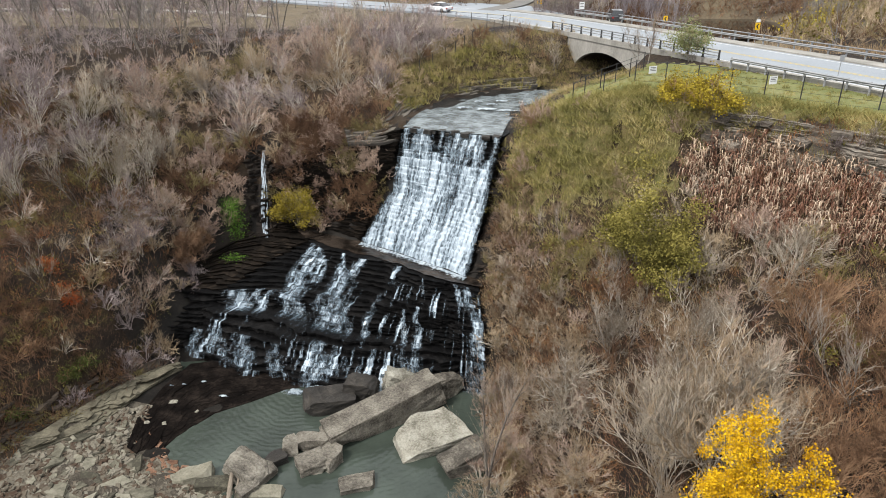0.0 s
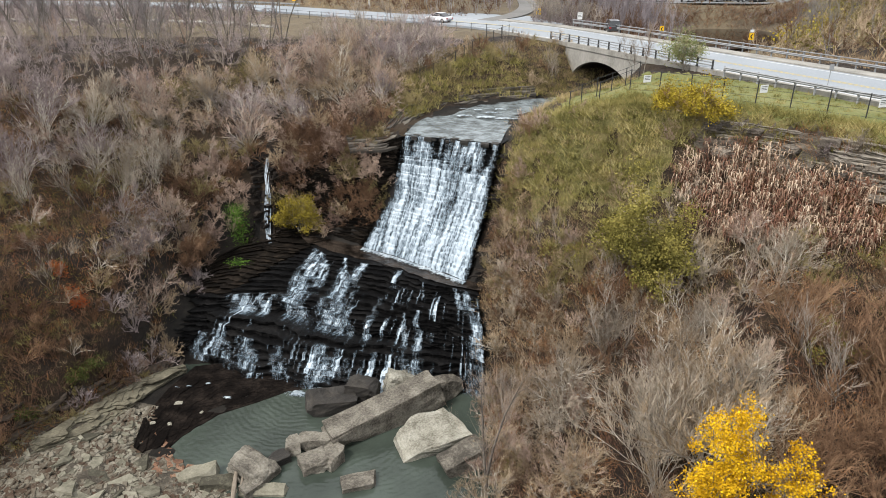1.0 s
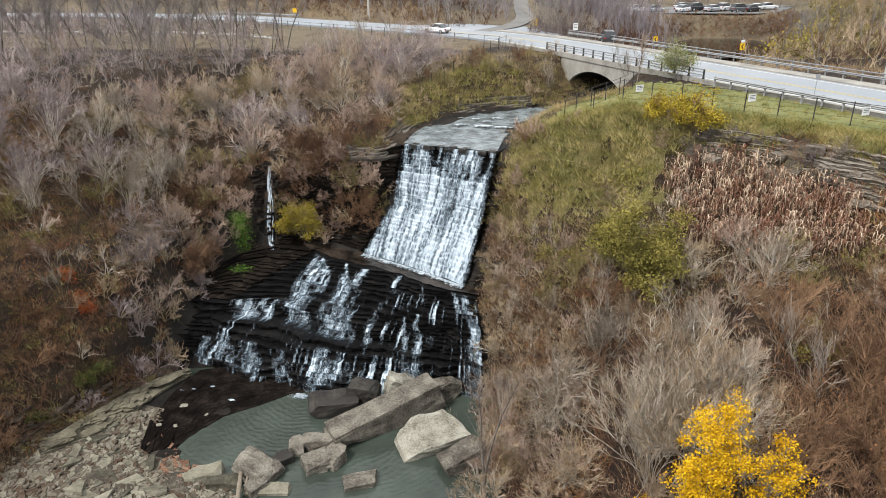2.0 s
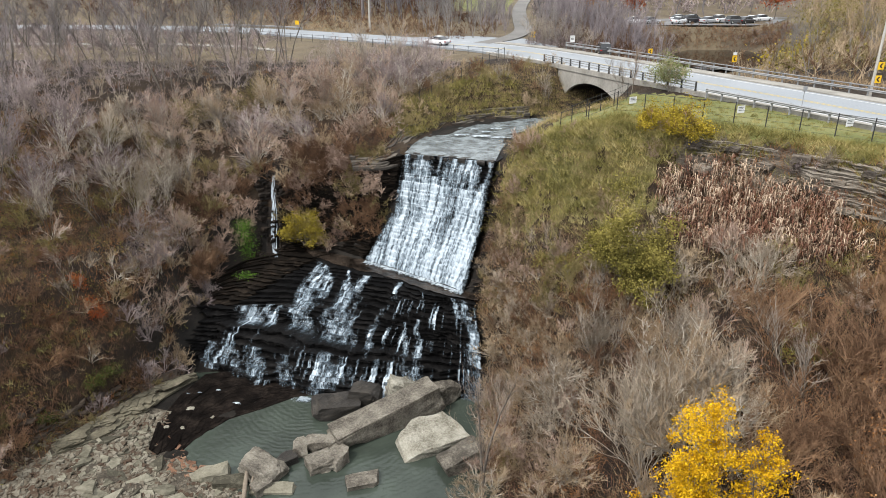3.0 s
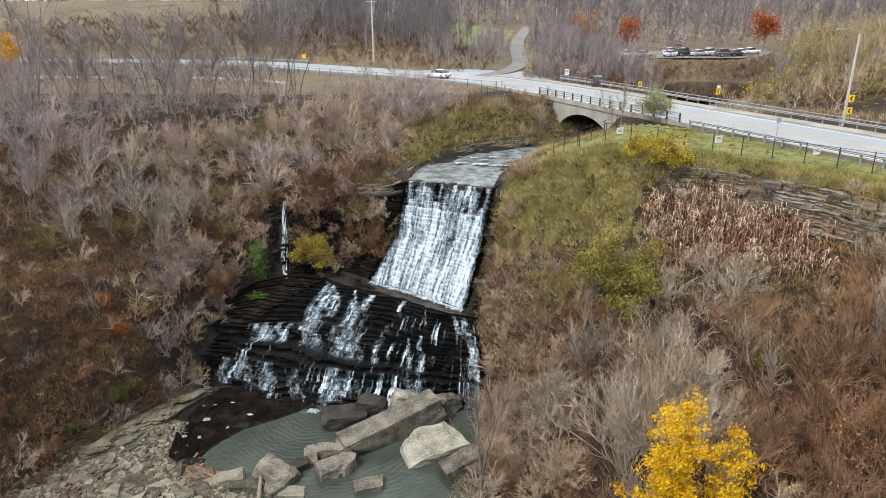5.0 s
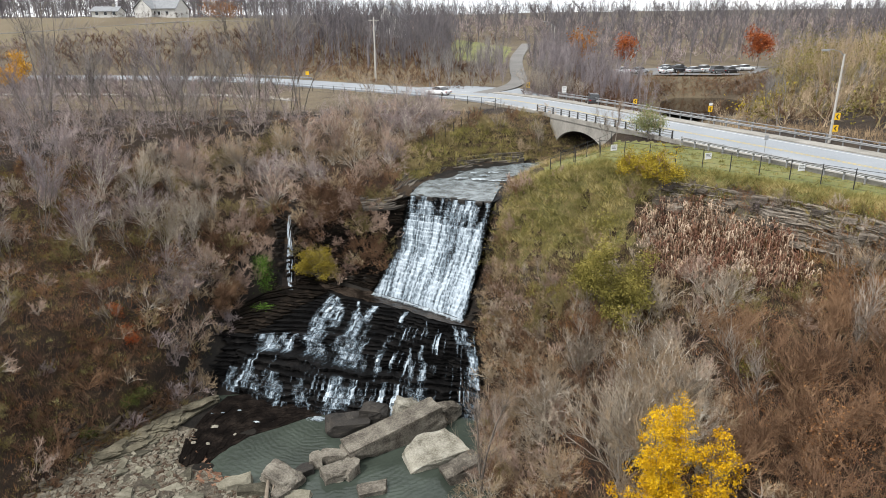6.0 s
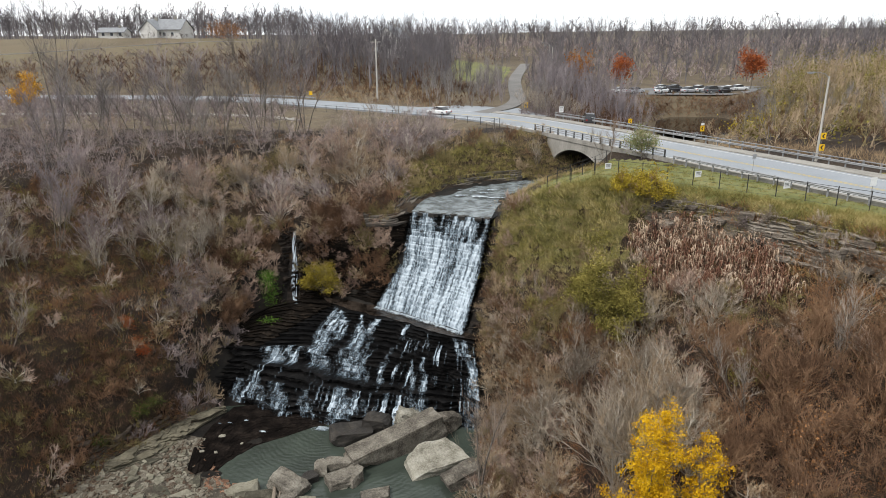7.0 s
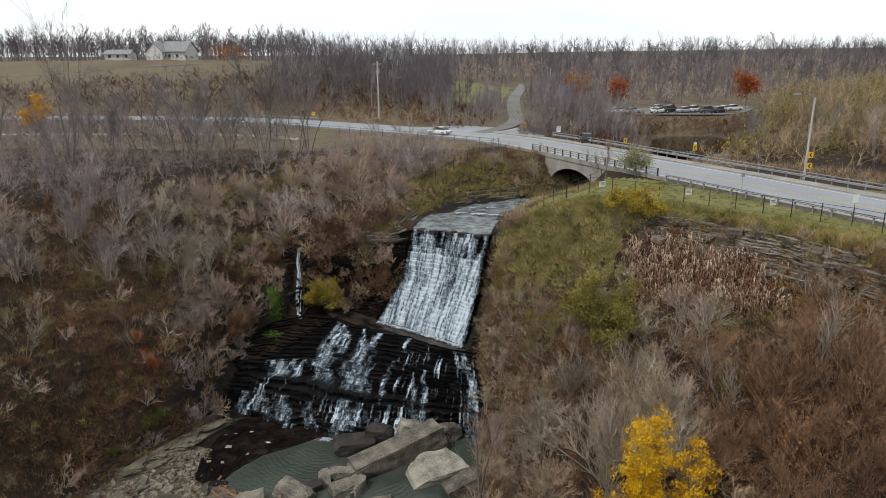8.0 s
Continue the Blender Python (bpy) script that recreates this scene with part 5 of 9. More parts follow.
junction()
near_part = ROAD_LINE[(ROAD_LINE[:, 1] < 118)]
M["paint_yellow"] = surface("worn_yellow_road_paint", [(0.35, 0.27, 0.08), (0.5, 0.38, 0.1), (0.55, 0.42, 0.12)], 1.0, 0.8, 0.0, coords="World")
M["paint_white"] = surface("worn_white_road_paint", [(0.45, 0.45, 0.44), (0.62, 0.62, 0.61), (0.7, 0.7, 0.69)], 1.0, 0.8, 0.0, coords="World")
for d, nm, mt in ((-0.2, "road_line", "paint_yellow"), (0.2, "road_line", "paint_yellow"), (4.3, "edge_line", "paint_white"), (-4.3, "edge_line", "paint_white")):
    tagged(strip(nm, near_part, d - 0.07, d + 0.07, ROAD_Z + 0.008, M[mt]), "worn painted line along the asphalt road", "road marking", kind="structure")
kerb = strip("pavement", ROAD_LINE[ROAD_LINE[:, 1] < 112], -7.0, -5.0, ROAD_Z + 0.14, M["concrete"], thick=0.5)
tagged(kerb, "narrow concrete pavement along the road's outer edge", "pavement", kind="structure")
near_kerb = strip("kerb", ROAD_LINE[(ROAD_LINE[:, 1] < 106)], 5.0, 5.6, ROAD_Z + 0.13, M["concrete"], thick=0.5)
tagged(near_kerb, "low concrete kerb along the road's gorge side", "kerb", kind="structure")


def line_between(line, y0, y1, d, n):
    q = offset(line, d)
    q = q[(q[:, 1] >= y0) & (q[:, 1] <= y1)]
    return along(q, n)


def guard_rail(label, pts, z, beams=((0.62, 0.3),), post_h=0.75, mat="steel", every=1, spread=0.0):
    """Steel posts with corrugated beams along a line."""
    root = thing("guard_rail", (pts[0][0], pts[0][1], z), label, "guard rail")
    o = Vector(root.location)
    post_mesh = None
    for k in range(0, len(pts), every):
        x, y = pts[k][:2]
        if post_mesh is None:
            v, f = joined(box((-0.06, -0.06, -0.3), (0.06, 0.06, post_h)), box((-0.08, -0.08, post_h - 0.42), (0.08, 0.08, post_h - 0.1)))
            ob = build("post", v, f, M[mat], root)
            post_mesh = ob.data
        else:
            ob = new("post", post_mesh)
            ob.parent = root
        q = pts[min(k + 1, len(pts) - 1)] - pts[max(k - 1, 0)]
        ob.location = (x - o.x, y - o.y, 0)
        ob.rotation_euler = (0, 0, math.atan2(q[1], q[0]))
    for h, w in beams:
        t = np.gradient(pts, axis=0)
        t /= np.linalg.norm(t, axis=1)[:, None]
        verts, faces = [], []
        prof = [(0.12, -w / 2), (0.2, -w / 4), (0.13, 0), (0.2, w / 4), (0.12, w / 2), (0.09, w / 2), (0.09, -w / 2)]
        m = len(prof)
        for p, d in zip(pts, t):
            for off, dz in prof:
                verts.append((p[0] - d[1] * off - o.x, p[1] + d[0] * off - o.y, h + dz))
        for i in range(len(pts) - 1):
            for c in range(m):
                e = (c + 1) % m
                faces.append((i * m + c, (i + 1) * m + c, (i + 1) * m + e, i * m + e))
        build("beam", verts, faces, M["steel"], root)
    return root


guard_rail("long galvanised guard rail with two beams on the road's outer edge", line_between(ROAD_LINE, 20, 107, -7.3, 52), ROAD_Z + 0.14, ((0.5, 0.28), (0.92, 0.1)), 0.98)
guard_rail("low galvanised guard rail above the grass bank", line_between(ROAD_LINE, 10, 66.5, 5.95, 34), ROAD_Z, ((0.58, 0.3),), 0.75)
guard_rail("galvanised guard rail along the far side of the road", line_between(ROAD_LINE, 138, 152, -6.0, 34)[8:], ROAD_Z - 0.2)


def bridge():
    root = thing("road_bridge", (0, 0, 0), "concrete road bridge with a low arch over the creek", "bridge")
    face = line_between(ROAD_LINE, 68.5, 88.5, 5.75, 41)
    a0, a1 = Vector((*face[0], 0)), Vector((*face[-1], 0))
    # position of the arch along the face
    d = np.linalg.norm(face - np.array([14.3, 81.4]), axis=1)
    c = int(np.argmin(d))
    s = np.concatenate([[0], np.cumsum(np.linalg.norm(np.diff(face, axis=0), axis=1))])
    half, base, rise = 5.6, 21.0, 3.1
    def soffit(x):
        q = abs(x - s[c]) / half
        return base + rise * math.sqrt(max(0, 1 - q * q)) if q < 1 else None
    t = np.gradient(face, axis=0)
    t /= np.linalg.norm(t, axis=1)[:, None]
    out = np.stack([-t[:, 1], t[:, 0]], axis=1)
    fine = along(np.column_stack([face, out]), 161)
    ss = np.linspace(0, s[-1], 161)
    def wall(side, name):
        verts, faces = [], []
        for (x, y, ox, oy), q in zip(fine, ss):
            low = soffit(q) or 18.0
            for off in (0.0, -0.5):
                px, py = x + ox * (off + side), y + oy * (off + side)
                verts += [(px, py, low), (px, py, ROAD_Z - 0.1)]
        for i in range(160):
            k = i * 4
            faces += [(k, k + 4, k + 5, k + 1), (k + 2, k + 3, k + 7, k + 6), (k, k + 2, k + 6, k + 4)]
        build(name, verts, faces, M["concrete"], root)
    wall(0.0, "spandrel_wall")
    wall(-12.6, "spandrel_wall")
    # barrel vault under the road
    verts, faces = [], []
    idx = [i for i in range(161) if soffit(ss[i])]
    for i in idx:
        x, y, ox, oy = fine[i]
        z = soffit(ss[i])
        verts += [(x - ox * 0.4, y - oy * 0.4, z), (x - ox * 12.7, y - oy * 12.7, z), (x - ox * 0.4, y - oy * 0.4, z + 0.5), (x - ox * 12.7, y - oy * 12.7, z + 0.5)]
    for k in range(len(idx) - 1):
        a = k * 4
        faces += [(a, a + 1, a + 5, a + 4), (a + 2, a + 6, a + 7, a + 3)]
    build("arch_vault", verts, faces, M["shale"], root)
    # raised arch ring on the face
    verts, faces = [], []
    for i in idx:
        x, y, ox, oy = fine[i]
        z = soffit(ss[i])
        for o_, dz in ((0.06, 0.0), (0.06, 0.38), (-0.1, 0.38), (-0.1, 0.0)):
            verts.append((x + ox * o_, y + oy * o_, z + dz - 0.003))
    for k in range(len(idx) - 1):
        for e in range(4):
            a, b = k * 4 + e, k * 4 + (e + 1) % 4
            faces.append((a, b, b + 4, a + 4))
    build("arch_ring", verts, faces, M["concrete"], root)
    # deck edge and kerb
    cap, faces = [], []
    for x, y, ox, oy in fine[::4]:
        for o_, z in ((0.12, ROAD_Z - 0.35), (0.12, ROAD_Z + 0.22), (-0.4, ROAD_Z + 0.22), (-0.4, ROAD_Z - 0.35)):
            cap.append((x + ox * o_, y + oy * o_, z))
    n = len(fine[::4])
    for k in range(n - 1):
        for e in range(4):
            a, b = k * 4 + e, k * 4 + (e + 1) % 4
            faces.append((a, b, b + 4, a + 4))
    faces += [(0, 1, 2, 3), tuple((n - 1) * 4 + e for e in (3, 2, 1, 0))]
    build("deck_edge", cap, faces, M["concrete"], root)
    return root


bridge()


def bridge_rail():
    pts = line_between(ROAD_LINE, 67, 92, 5.6, 15)
    root = thing("bridge_railing", (pts[0][0], pts[0][1], ROAD_Z + 0.2), "dark bridge railing with square posts and steel rails", "railing")
    o = root.location
    base = None
    for k, (x, y) in enumerate(pts):
        if base is None:
            v, f = joined(box((-0.075, -0.075, 0), (0.075, 0.075, 0.9)), box((-0.11, -0.11, 0), (0.11, 0.11, 0.1)))
            ob = build("post", v, f, M["dark_steel"], root)
            base = ob.data
        else:
            ob = new("post", base)
            ob.parent = root
        ob.location = (x - o.x, y - o.y, 0)
        ob.rotation_euler = (0, 0, 0.98)
    for h in (0.35, 0.62, 0.88):
        v, f = tube([(x - o.x, y - o.y, h) for x, y in pts], 0.06 if h < 0.8 else 0.075, 5)
        build("rail", v, f, M["steel"], root)
    return root


bridge_rail()


def wire_fence(label, pts, h=1.75, mid=True, top=True):
    """Dark steel posts with a top rail and thin wires."""
    root = thing("wire_fence", (pts[0][0], pts[0][1], height(*pts[0][:2])), label, "fence")
    o = root.location
    tops = []
    base = None
    for x, y in pts:
        z = height(x, y)
        if base is None:
            v, f = tube([(0, 0, -0.3), (0, 0, h), (0, 0, h + 0.05)], [0.045, 0.045, 0.02], 6)
            ob = build("post", v, f, M["dark_steel"], root)
            base = ob.data
        else:
            ob = new("post", base)
            ob.parent = root
        ob.location = (x - o.x, y - o.y, z - o.z)
        tops.append((x - o.x, y - o.y, z - o.z))
    for q, r in ((h - 0.05, 0.021), (h * 0.66, 0.01), (h * 0.33, 0.01), (0.08, 0.01)):
        v, f = tube([(x, y, z + q) for x, y, z in tops], r, 4)
        build("top_rail" if r > 0.02 else "wire", v, f, M["dark_steel"], root)
    return root


rim_fence = wire_fence("dark wire fence with slim posts along the grassy rim", along(FENCE, 32))
left_fence = wire_fence("dark wire fence climbing from the creek to the road", along([(-6.5, 77.5), (-3.6, 81), (-1.0, 86), (1.6, 92), (4.2, 96.5)], 11), 1.6)
road_fence = wire_fence("low wire fence beside the road", offset(along([(3.4, 98.5), (-8, 107), (-24, 117), (-40, 127), (-56, 133)], 26), 0.0), 1.3)


def sign(name, x, y, z, plates, post_h, label, yaw=0.0, r=0.03, post_mat="steel"):
    """Plates on a post; plates are (height, width, tall, material, mark)."""
    root = thing(name, (x, y, z), label, "sign")
    root.rotation_euler = (0, 0, yaw)
    if post_h:
        v, f = tube([(0, 0, -0.3), (0, 0, post_h)], r, 6)
        build("post", v, f, M[post_mat], root)
    for h, w, tall, mat, mark in plates:
        v, f = box((-w / 2, -0.05, h - tall / 2), (w / 2, -0.03, h + tall / 2))
        plate = build("plate", v, f, M[mat], root)
        if mark == "chevron":
            q, s = w * 0.3, tall * 0.32
            t = w * 0.2
            verts = [(q, -0.056, h + s), (q - t * 1.4, -0.056, h + s), (-q, -0.056, h), (q - t * 1.4, -0.056, h - s), (q, -0.056, h - s), (-q + t * 1.4, -0.056, h)]
            build("chevron_mark", verts, [(0, 1, 2, 5), (5, 2, 3, 4)], M["black"], plate)
        elif mark == "bars":
            for k in range(3):
                vv, ff = box((-w * 0.36, -0.056, h + tall * (0.25 - 0.2 * k)), (w * (0.36 - 0.1 * (k % 2)), -0.052, h + tall * (0.32 - 0.2 * k)))
                build("writing_bar", vv, ff, M["black"], plate)
    return root


sign("chevron_sign", 31.6, 82.8, ROAD_Z, ((1.5, 0.62, 0.78, "sign_yellow", "chevron"), (2.1, 0.5, 0.3, "sign_white", "")), 2.5, "yellow chevron sign with a small white plate beside the road", 0.25)
sign("chevron_sign", 24.6, 96.0, ROAD_Z - 0.3, ((1.2, 0.6, 0.75, "sign_yellow", "chevron"),), 1.6, "yellow chevron sign behind the guard rail", 0.2)
sign("chevron_sign", 9.8, 117.4, ROAD_Z - 0.2, ((1.5, 0.75, 0.95, "sign_yellow", "chevron"),), 2.1, "yellow chevron sign at the junction", 0.1)
sign("traffic_sign", 15.2, 107.6, ROAD_Z - 0.2, ((1.7, 0.75, 1.0, "sign_white", "bars"),), 2.2, "white rectangular traffic sign beside the road", 0.1)
sign("traffic_sign", 29.2, 58.0, ROAD_Z, ((1.9, 0.45, 0.45, "steel", ""),), 2.1, "back of a small grey road sign on a slim post", 0.3)
sign("traffic_sign", 35.0, 46.5, ROAD_Z - 0.2, ((1.9, 0.65, 0.75, "sign_white", ""),), 2.3, "plain white back of a road sign", 0.3)
sign("traffic_sign", -37.5, 144.5, ROAD_Z - 0.2, ((1.5, 0.8, 0.8, "sign_yellow", ""),), 2.0, "yellow warning sign on the far verge", 0)
for x, y, zz in ((14.4, 58.5, 1.05), (22.2, 53.5, 1.2), (28.6, 48.6, 1.2), (36.1, 39.8, 0.9)):
    sign("notice_board", x, y - 0.06, height(x, y), ((zz, 0.75, 0.6, "sign_white", "bars"),), 0, "small white notice fixed to the wire fence", 0.4)


def street_lamp(x, y, z, h, yaw, label, chevrons=False):
    root = thing("street_lamp", (x, y, z), label, "street lamp")
    root.rotation_euler = (0, 0, yaw)
    v, f = tube([(0, 0, -0.3), (0, 0, h * 0.5), (0, 0, h)], [0.16, 0.13, 0.1], 8)
    build("pole", v, f, M["wood_pole"], root)
    v, f = tube([(0, 0, h - 0.25), (-0.5, 0, h + 0.25), (-1.3, 0, h + 0.45), (-1.9, 0, h + 0.42)], [0.05, 0.045, 0.04, 0.04], 6)
    build("arm", v, f, M["steel"], root)
    v, f = joined(box((-2.55, -0.14, h + 0.34), (-1.75, 0.14, h + 0.5)), box((-2.4, -0.1, h + 0.28), (-2.0, 0.1, h + 0.34)))
    build("lamp_head", v, f, M["steel"], root)
    if chevrons:
        for hh, w in ((2.8, 0.8), (1.5, 0.7)):
            v, f = box((0.02, -0.24, hh - 0.36), (0.62, -0.2, hh + 0.36))
            plate = build("chevron_plate", v, f, M["sign_yellow"], root, "yellow chevron plate")
            verts = [(0.5, -0.246, hh + 0.24), (0.32, -0.246, hh + 0.24), (0.12, -0.246, hh), (0.32, -0.246, hh - 0.24), (0.5, -0.246, hh - 0.24), (0.3, -0.246, hh)]
            build("chevron_mark", verts, [(0, 1, 2, 5), (5, 2, 3, 4)], M["black"], plate)
    return root


street_lamp(39.7, 66.7, ROAD_Z, 9.4, 0.1, "pale street lamp pole with two yellow chevron plates", True)
street_lamp(21.5, 186, 27.0, 9.0, 0.3, "slim street lamp beside the side road")
street_lamp(22.5, 205, 27.5, 9.0, 0.2, "slim street lamp farther along the side road")


def utility_pole(x, y, h, label):
    z = height(x, y)
    root = thing("utility_pole", (x, y, z), label, "utility pole")
    v, f = tube([(0, 0, -0.4), (0.02, 0, h * 0.5), (0, 0, h)], [0.22, 0.18, 0.14], 8)
    build("pole", v, f, M["wood_pole"], root)
    v, f = box((-1.1, -0.07, h - 0.7), (1.1, 0.07, h - 0.55))
    build("crossarm", v, f, M["wood_pole"], root)
    for dx in (-0.95, -0.45, 0.45, 0.95):
        v, f = tube([(dx, 0, h - 0.55), (dx, 0, h - 0.42), (dx, 0, h - 0.32)], [0.04, 0.06, 0.03], 6)
        build("insulator", v, f, M["dark_steel"], root)
    v, f = tube([(0.32, 0, h - 2.6), (0.32, 0, h - 1.7)], 0.22, 8)
    build("transformer", v, f, M["steel"], root)
    return root


utility_pole(-21.4, 139.3, 13.2, "tall weathered wooden utility pole beside the road")


# ---- vehicles ----
M["glass"] = surface("dark_car_glass", [(0.012, 0.014, 0.016), (0.02, 0.022, 0.025), (0.03, 0.033, 0.036)], 1.0, 0.08, 0.0, spec=0.6)
M["tyre"] = surface("tyre_rubber", [(0.012, 0.012, 0.012), (0.02, 0.02, 0.02), (0.028, 0.028, 0.028)], 6.0, 0.9, 0.1)
M["rim"] = surface("alloy_rim", [(0.3, 0.3, 0.3), (0.42, 0.42, 0.42), (0.5, 0.5, 0.5)], 5.0, 0.35, 0.0, spec=0.6)
M["red_lamp"] = surface("red_tail_lamp", [(0.25, 0.01, 0.01), (0.35, 0.015, 0.012), (0.4, 0.02, 0.015)], 3.0, 0.3, 0.0)
M["head_lamp"] = surface("clear_head_lamp", [(0.5, 0.5, 0.5), (0.65, 0.65, 0.65), (0.75, 0.75, 0.75)], 3.0, 0.2, 0.0)


def paint(name, c):
    m = surface(name, [[q * 0.85 for q in c], c, [min(0.9, q * 1.08) for q in c]], 0.6, 0.3, 0.0, spec=0.5)
    m.node_tree.nodes["Principled BSDF"].inputs["Coat Weight"].default_value = 0.4
    return m


PAINTS = {"white": paint("white_car_paint", (0.78, 0.79, 0.8)), "black": paint("black_car_paint", (0.02, 0.02, 0.024)), "silver": paint("silver_car_paint", (0.42, 0.43, 0.45)), "grey": paint("dark_grey_car_paint", (0.09, 0.095, 0.1)), "red": paint("red_car_paint", (0.3, 0.02, 0.02))}


def loft(sections):
    """Skin over cross-sections of equal length."""
    v, f = [], []
    m = len(sections[0])
    for s in sections:
        v += s
    for i in range(len(sections) - 1):
        for k in range(m - 1):
            a = i * m + k
            f.append((a, a + 1, a + m + 1, a + m))
    f.append(tuple(range(m))[::-1])
    f.append(tuple((len(sections) - 1) * m + k for k in range(m)))
    return v, f


def car(x, y, z, yaw, colour, label, suv=False, group=""):
    root = thing("car", (x, y, z), label, "car", group)
    root.rotation_euler = (0, 0, yaw)
    L, W = (4.6, 1.86) if suv else (4.7, 1.82)
    belt, roof = (1.05, 1.72) if suv else (0.92, 1.45)
    hood = 1.0 if suv else 0.86
    # lower body: (x, bottom, top, half width)
    rows = [(-L / 2, 0.42, belt - 0.12, 0.74), (-L / 2 + 0.12, 0.3, belt - 0.02, 0.86), (-L / 2 + 0.9, 0.24, belt, 0.91), (0.2, 0.22, belt, 0.92), (L / 2 - 1.35, 0.24, belt - 0.02, 0.91), (L / 2 - 0.5, 0.26, hood - 0.08, 0.88), (L / 2 - 0.08, 0.34, hood - 0.22, 0.8), (L / 2, 0.42, hood - 0.32, 0.7)]
    sec = [[(px, -w * 0.93, b), (px, -w, b + 0.16), (px, -w, t - 0.14), (px, -w * 0.9, t), (px, w * 0.9, t), (px, w, t - 0.14), (px, w, b + 0.16), (px, w * 0.93, b)] for px, b, t, w in rows]
    v, f = loft(sec)
    f += []
    body = build("body", v, f, PAINTS[colour], root)
    rear = -L / 2 + (0.12 if suv else 0.55)
    front = L / 2 - 1.2
    cab = [(rear, belt - 0.03, belt + 0.02, 0.8), (rear + (0.3 if suv else 0.75), belt - 0.03, roof - 0.05, 0.68), (-0.1, belt - 0.03, roof, 0.68), (0.35, belt - 0.03, roof - 0.05, 0.68), (front, belt - 0.03, belt + 0.02, 0.78)]
    sec = [[(px, -w - 0.1, b), (px, -w, t), (px, w, t), (px, w + 0.1, b)] for px, b, t, w in cab]
    v, f = loft(sec)
    build("glasshouse", v, f, M["glass"], root, "dark tinted car windows")
    sec = [[(px, -w * 0.98, t - 0.02), (px, -w * 0.96, t + 0.02), (px, w * 0.96, t + 0.02), (px, w * 0.98, t - 0.02)] for px, b, t, w in cab[1:4]]
    v, f = loft(sec)
    build("roof", v, f, PAINTS[colour], root)
    for px, s in ((-L / 2 + 0.85, 1), (-L / 2 + 0.85, -1), (L / 2 - 0.92, 1), (L / 2 - 0.92, -1)):
        r = 0.36 if suv else 0.32
        v, f = tube([(px, s * 0.7, r), (px, s * 0.92, r), (px, s * 0.94, r)], [r, r, r * 0.85], 14)
        wheel = build("wheel", v, f, M["tyre"], root)
        v, f = tube([(px, s * 0.9, r), (px, s * 0.955, r)], [r * 0.62, r * 0.55], 10)
        build("rim", v, f, M["rim"], wheel)
    for s in (1, -1):
        v, f = box((L / 2 - 0.2, s * 0.64 - 0.16, hood - 0.36), (L / 2 - 0.02, s * 0.64 + 0.16, hood - 0.2))
        build("headlight", v, f, M["head_lamp"], root)
        v, f = box((-L / 2 - 0.02, s * 0.66 - 0.14, belt - 0.34), (-L / 2 + 0.14, s * 0.66 + 0.14, belt - 0.16))
        build("tail_light", v, f, M["red_lamp"], root)
        v, f = box((front - 0.55, s * 0.98 - 0.1, belt), (front - 0.38, s * 0.98 + 0.1, belt + 0.14))
        build("mirror", v, f, PAINTS[colour], root)
    for lo, hi in (((-L / 2 - 0.03, -0.75, 0.36), (-L / 2 + 0.1, 0.75, 0.56)), ((L / 2 - 0.1, -0.68, 0.34), (L / 2 + 0.03, 0.68, 0.5))):
        v, f = box(lo, hi)
        build("bumper", v, f, PAINTS[colour] if colour != "white" else M["steel"], root)
    return root


car(-6.4, 113.2, ROAD_Z, 2.5, "white", "white sedan driving along the road")
car(19.0, 101.2, 25.4, 1.55, "black", "black utility car standing behind the guard rail", True)
for k, (px, py, c, s) in enumerate(((35.6, 158.5, "white", 0), (39, 158, "silver", 0), (45.5, 158.5, "white", 0), (49, 160.5, "black", 1), (52.3, 159.5, "silver", 0), (55.2, 161, "white", 1), (57.6, 158, "grey", 1), (60.4, 159, "black", 0), (63.2, 163.5, "white", 0), (66.5, 166, "white", 0), (47.5, 166.5, "silver", 0), (51, 167.5, "grey", 0))):
    car(px, py, 25.62, 0.35 + 0.2 * (k % 3), c, {"white": "white parked car in the car park", "silver": "silver parked car in the car park", "black": "black parked car in the car park", "grey": "dark grey parked car in the car park"}[c], bool(s), "parked cars")


M["old_asphalt"] = surface("grey_car_park_asphalt", [(0.1, 0.1, 0.1), (0.15, 0.15, 0.15), (0.2, 0.2, 0.2)], 0.2, 0.9, 0.2, 40, coords="World")


def flat_patch(name, pts, z, mat, label, category):
    bm = bmesh.new()
    bm.faces.new([bm.verts.new((x, y, z)) for x, y in pts])
    bmesh.ops.triangulate(bm, faces=bm.faces)
    me = bpy.data.meshes.new(name)
    bm.to_mesh(me)
    bm.free()
    me.materials.append(mat)
    return tagged(new(name, me), label, category, kind="structure")


flat_patch("car_park", PARKING, 25.6, M["old_asphalt"], "pale asphalt car park beyond the pond", "car park")

# ---- houses on the back hill ----
M["siding"] = surface("pale_house_siding", [(0.5, 0.49, 0.46), (0.62, 0.61, 0.58), (0.7, 0.69, 0.66)], 1.0, 0.8, 0.2, 8, coords="Object", stretch=(0.2, 0.2, 6))
M["shingle"] = surface("grey_roof_shingle", [(0.16, 0.17, 0.18), (0.24, 0.25, 0.26), (0.3, 0.31, 0.32)], 1.2, 0.9, 0.5, 8)


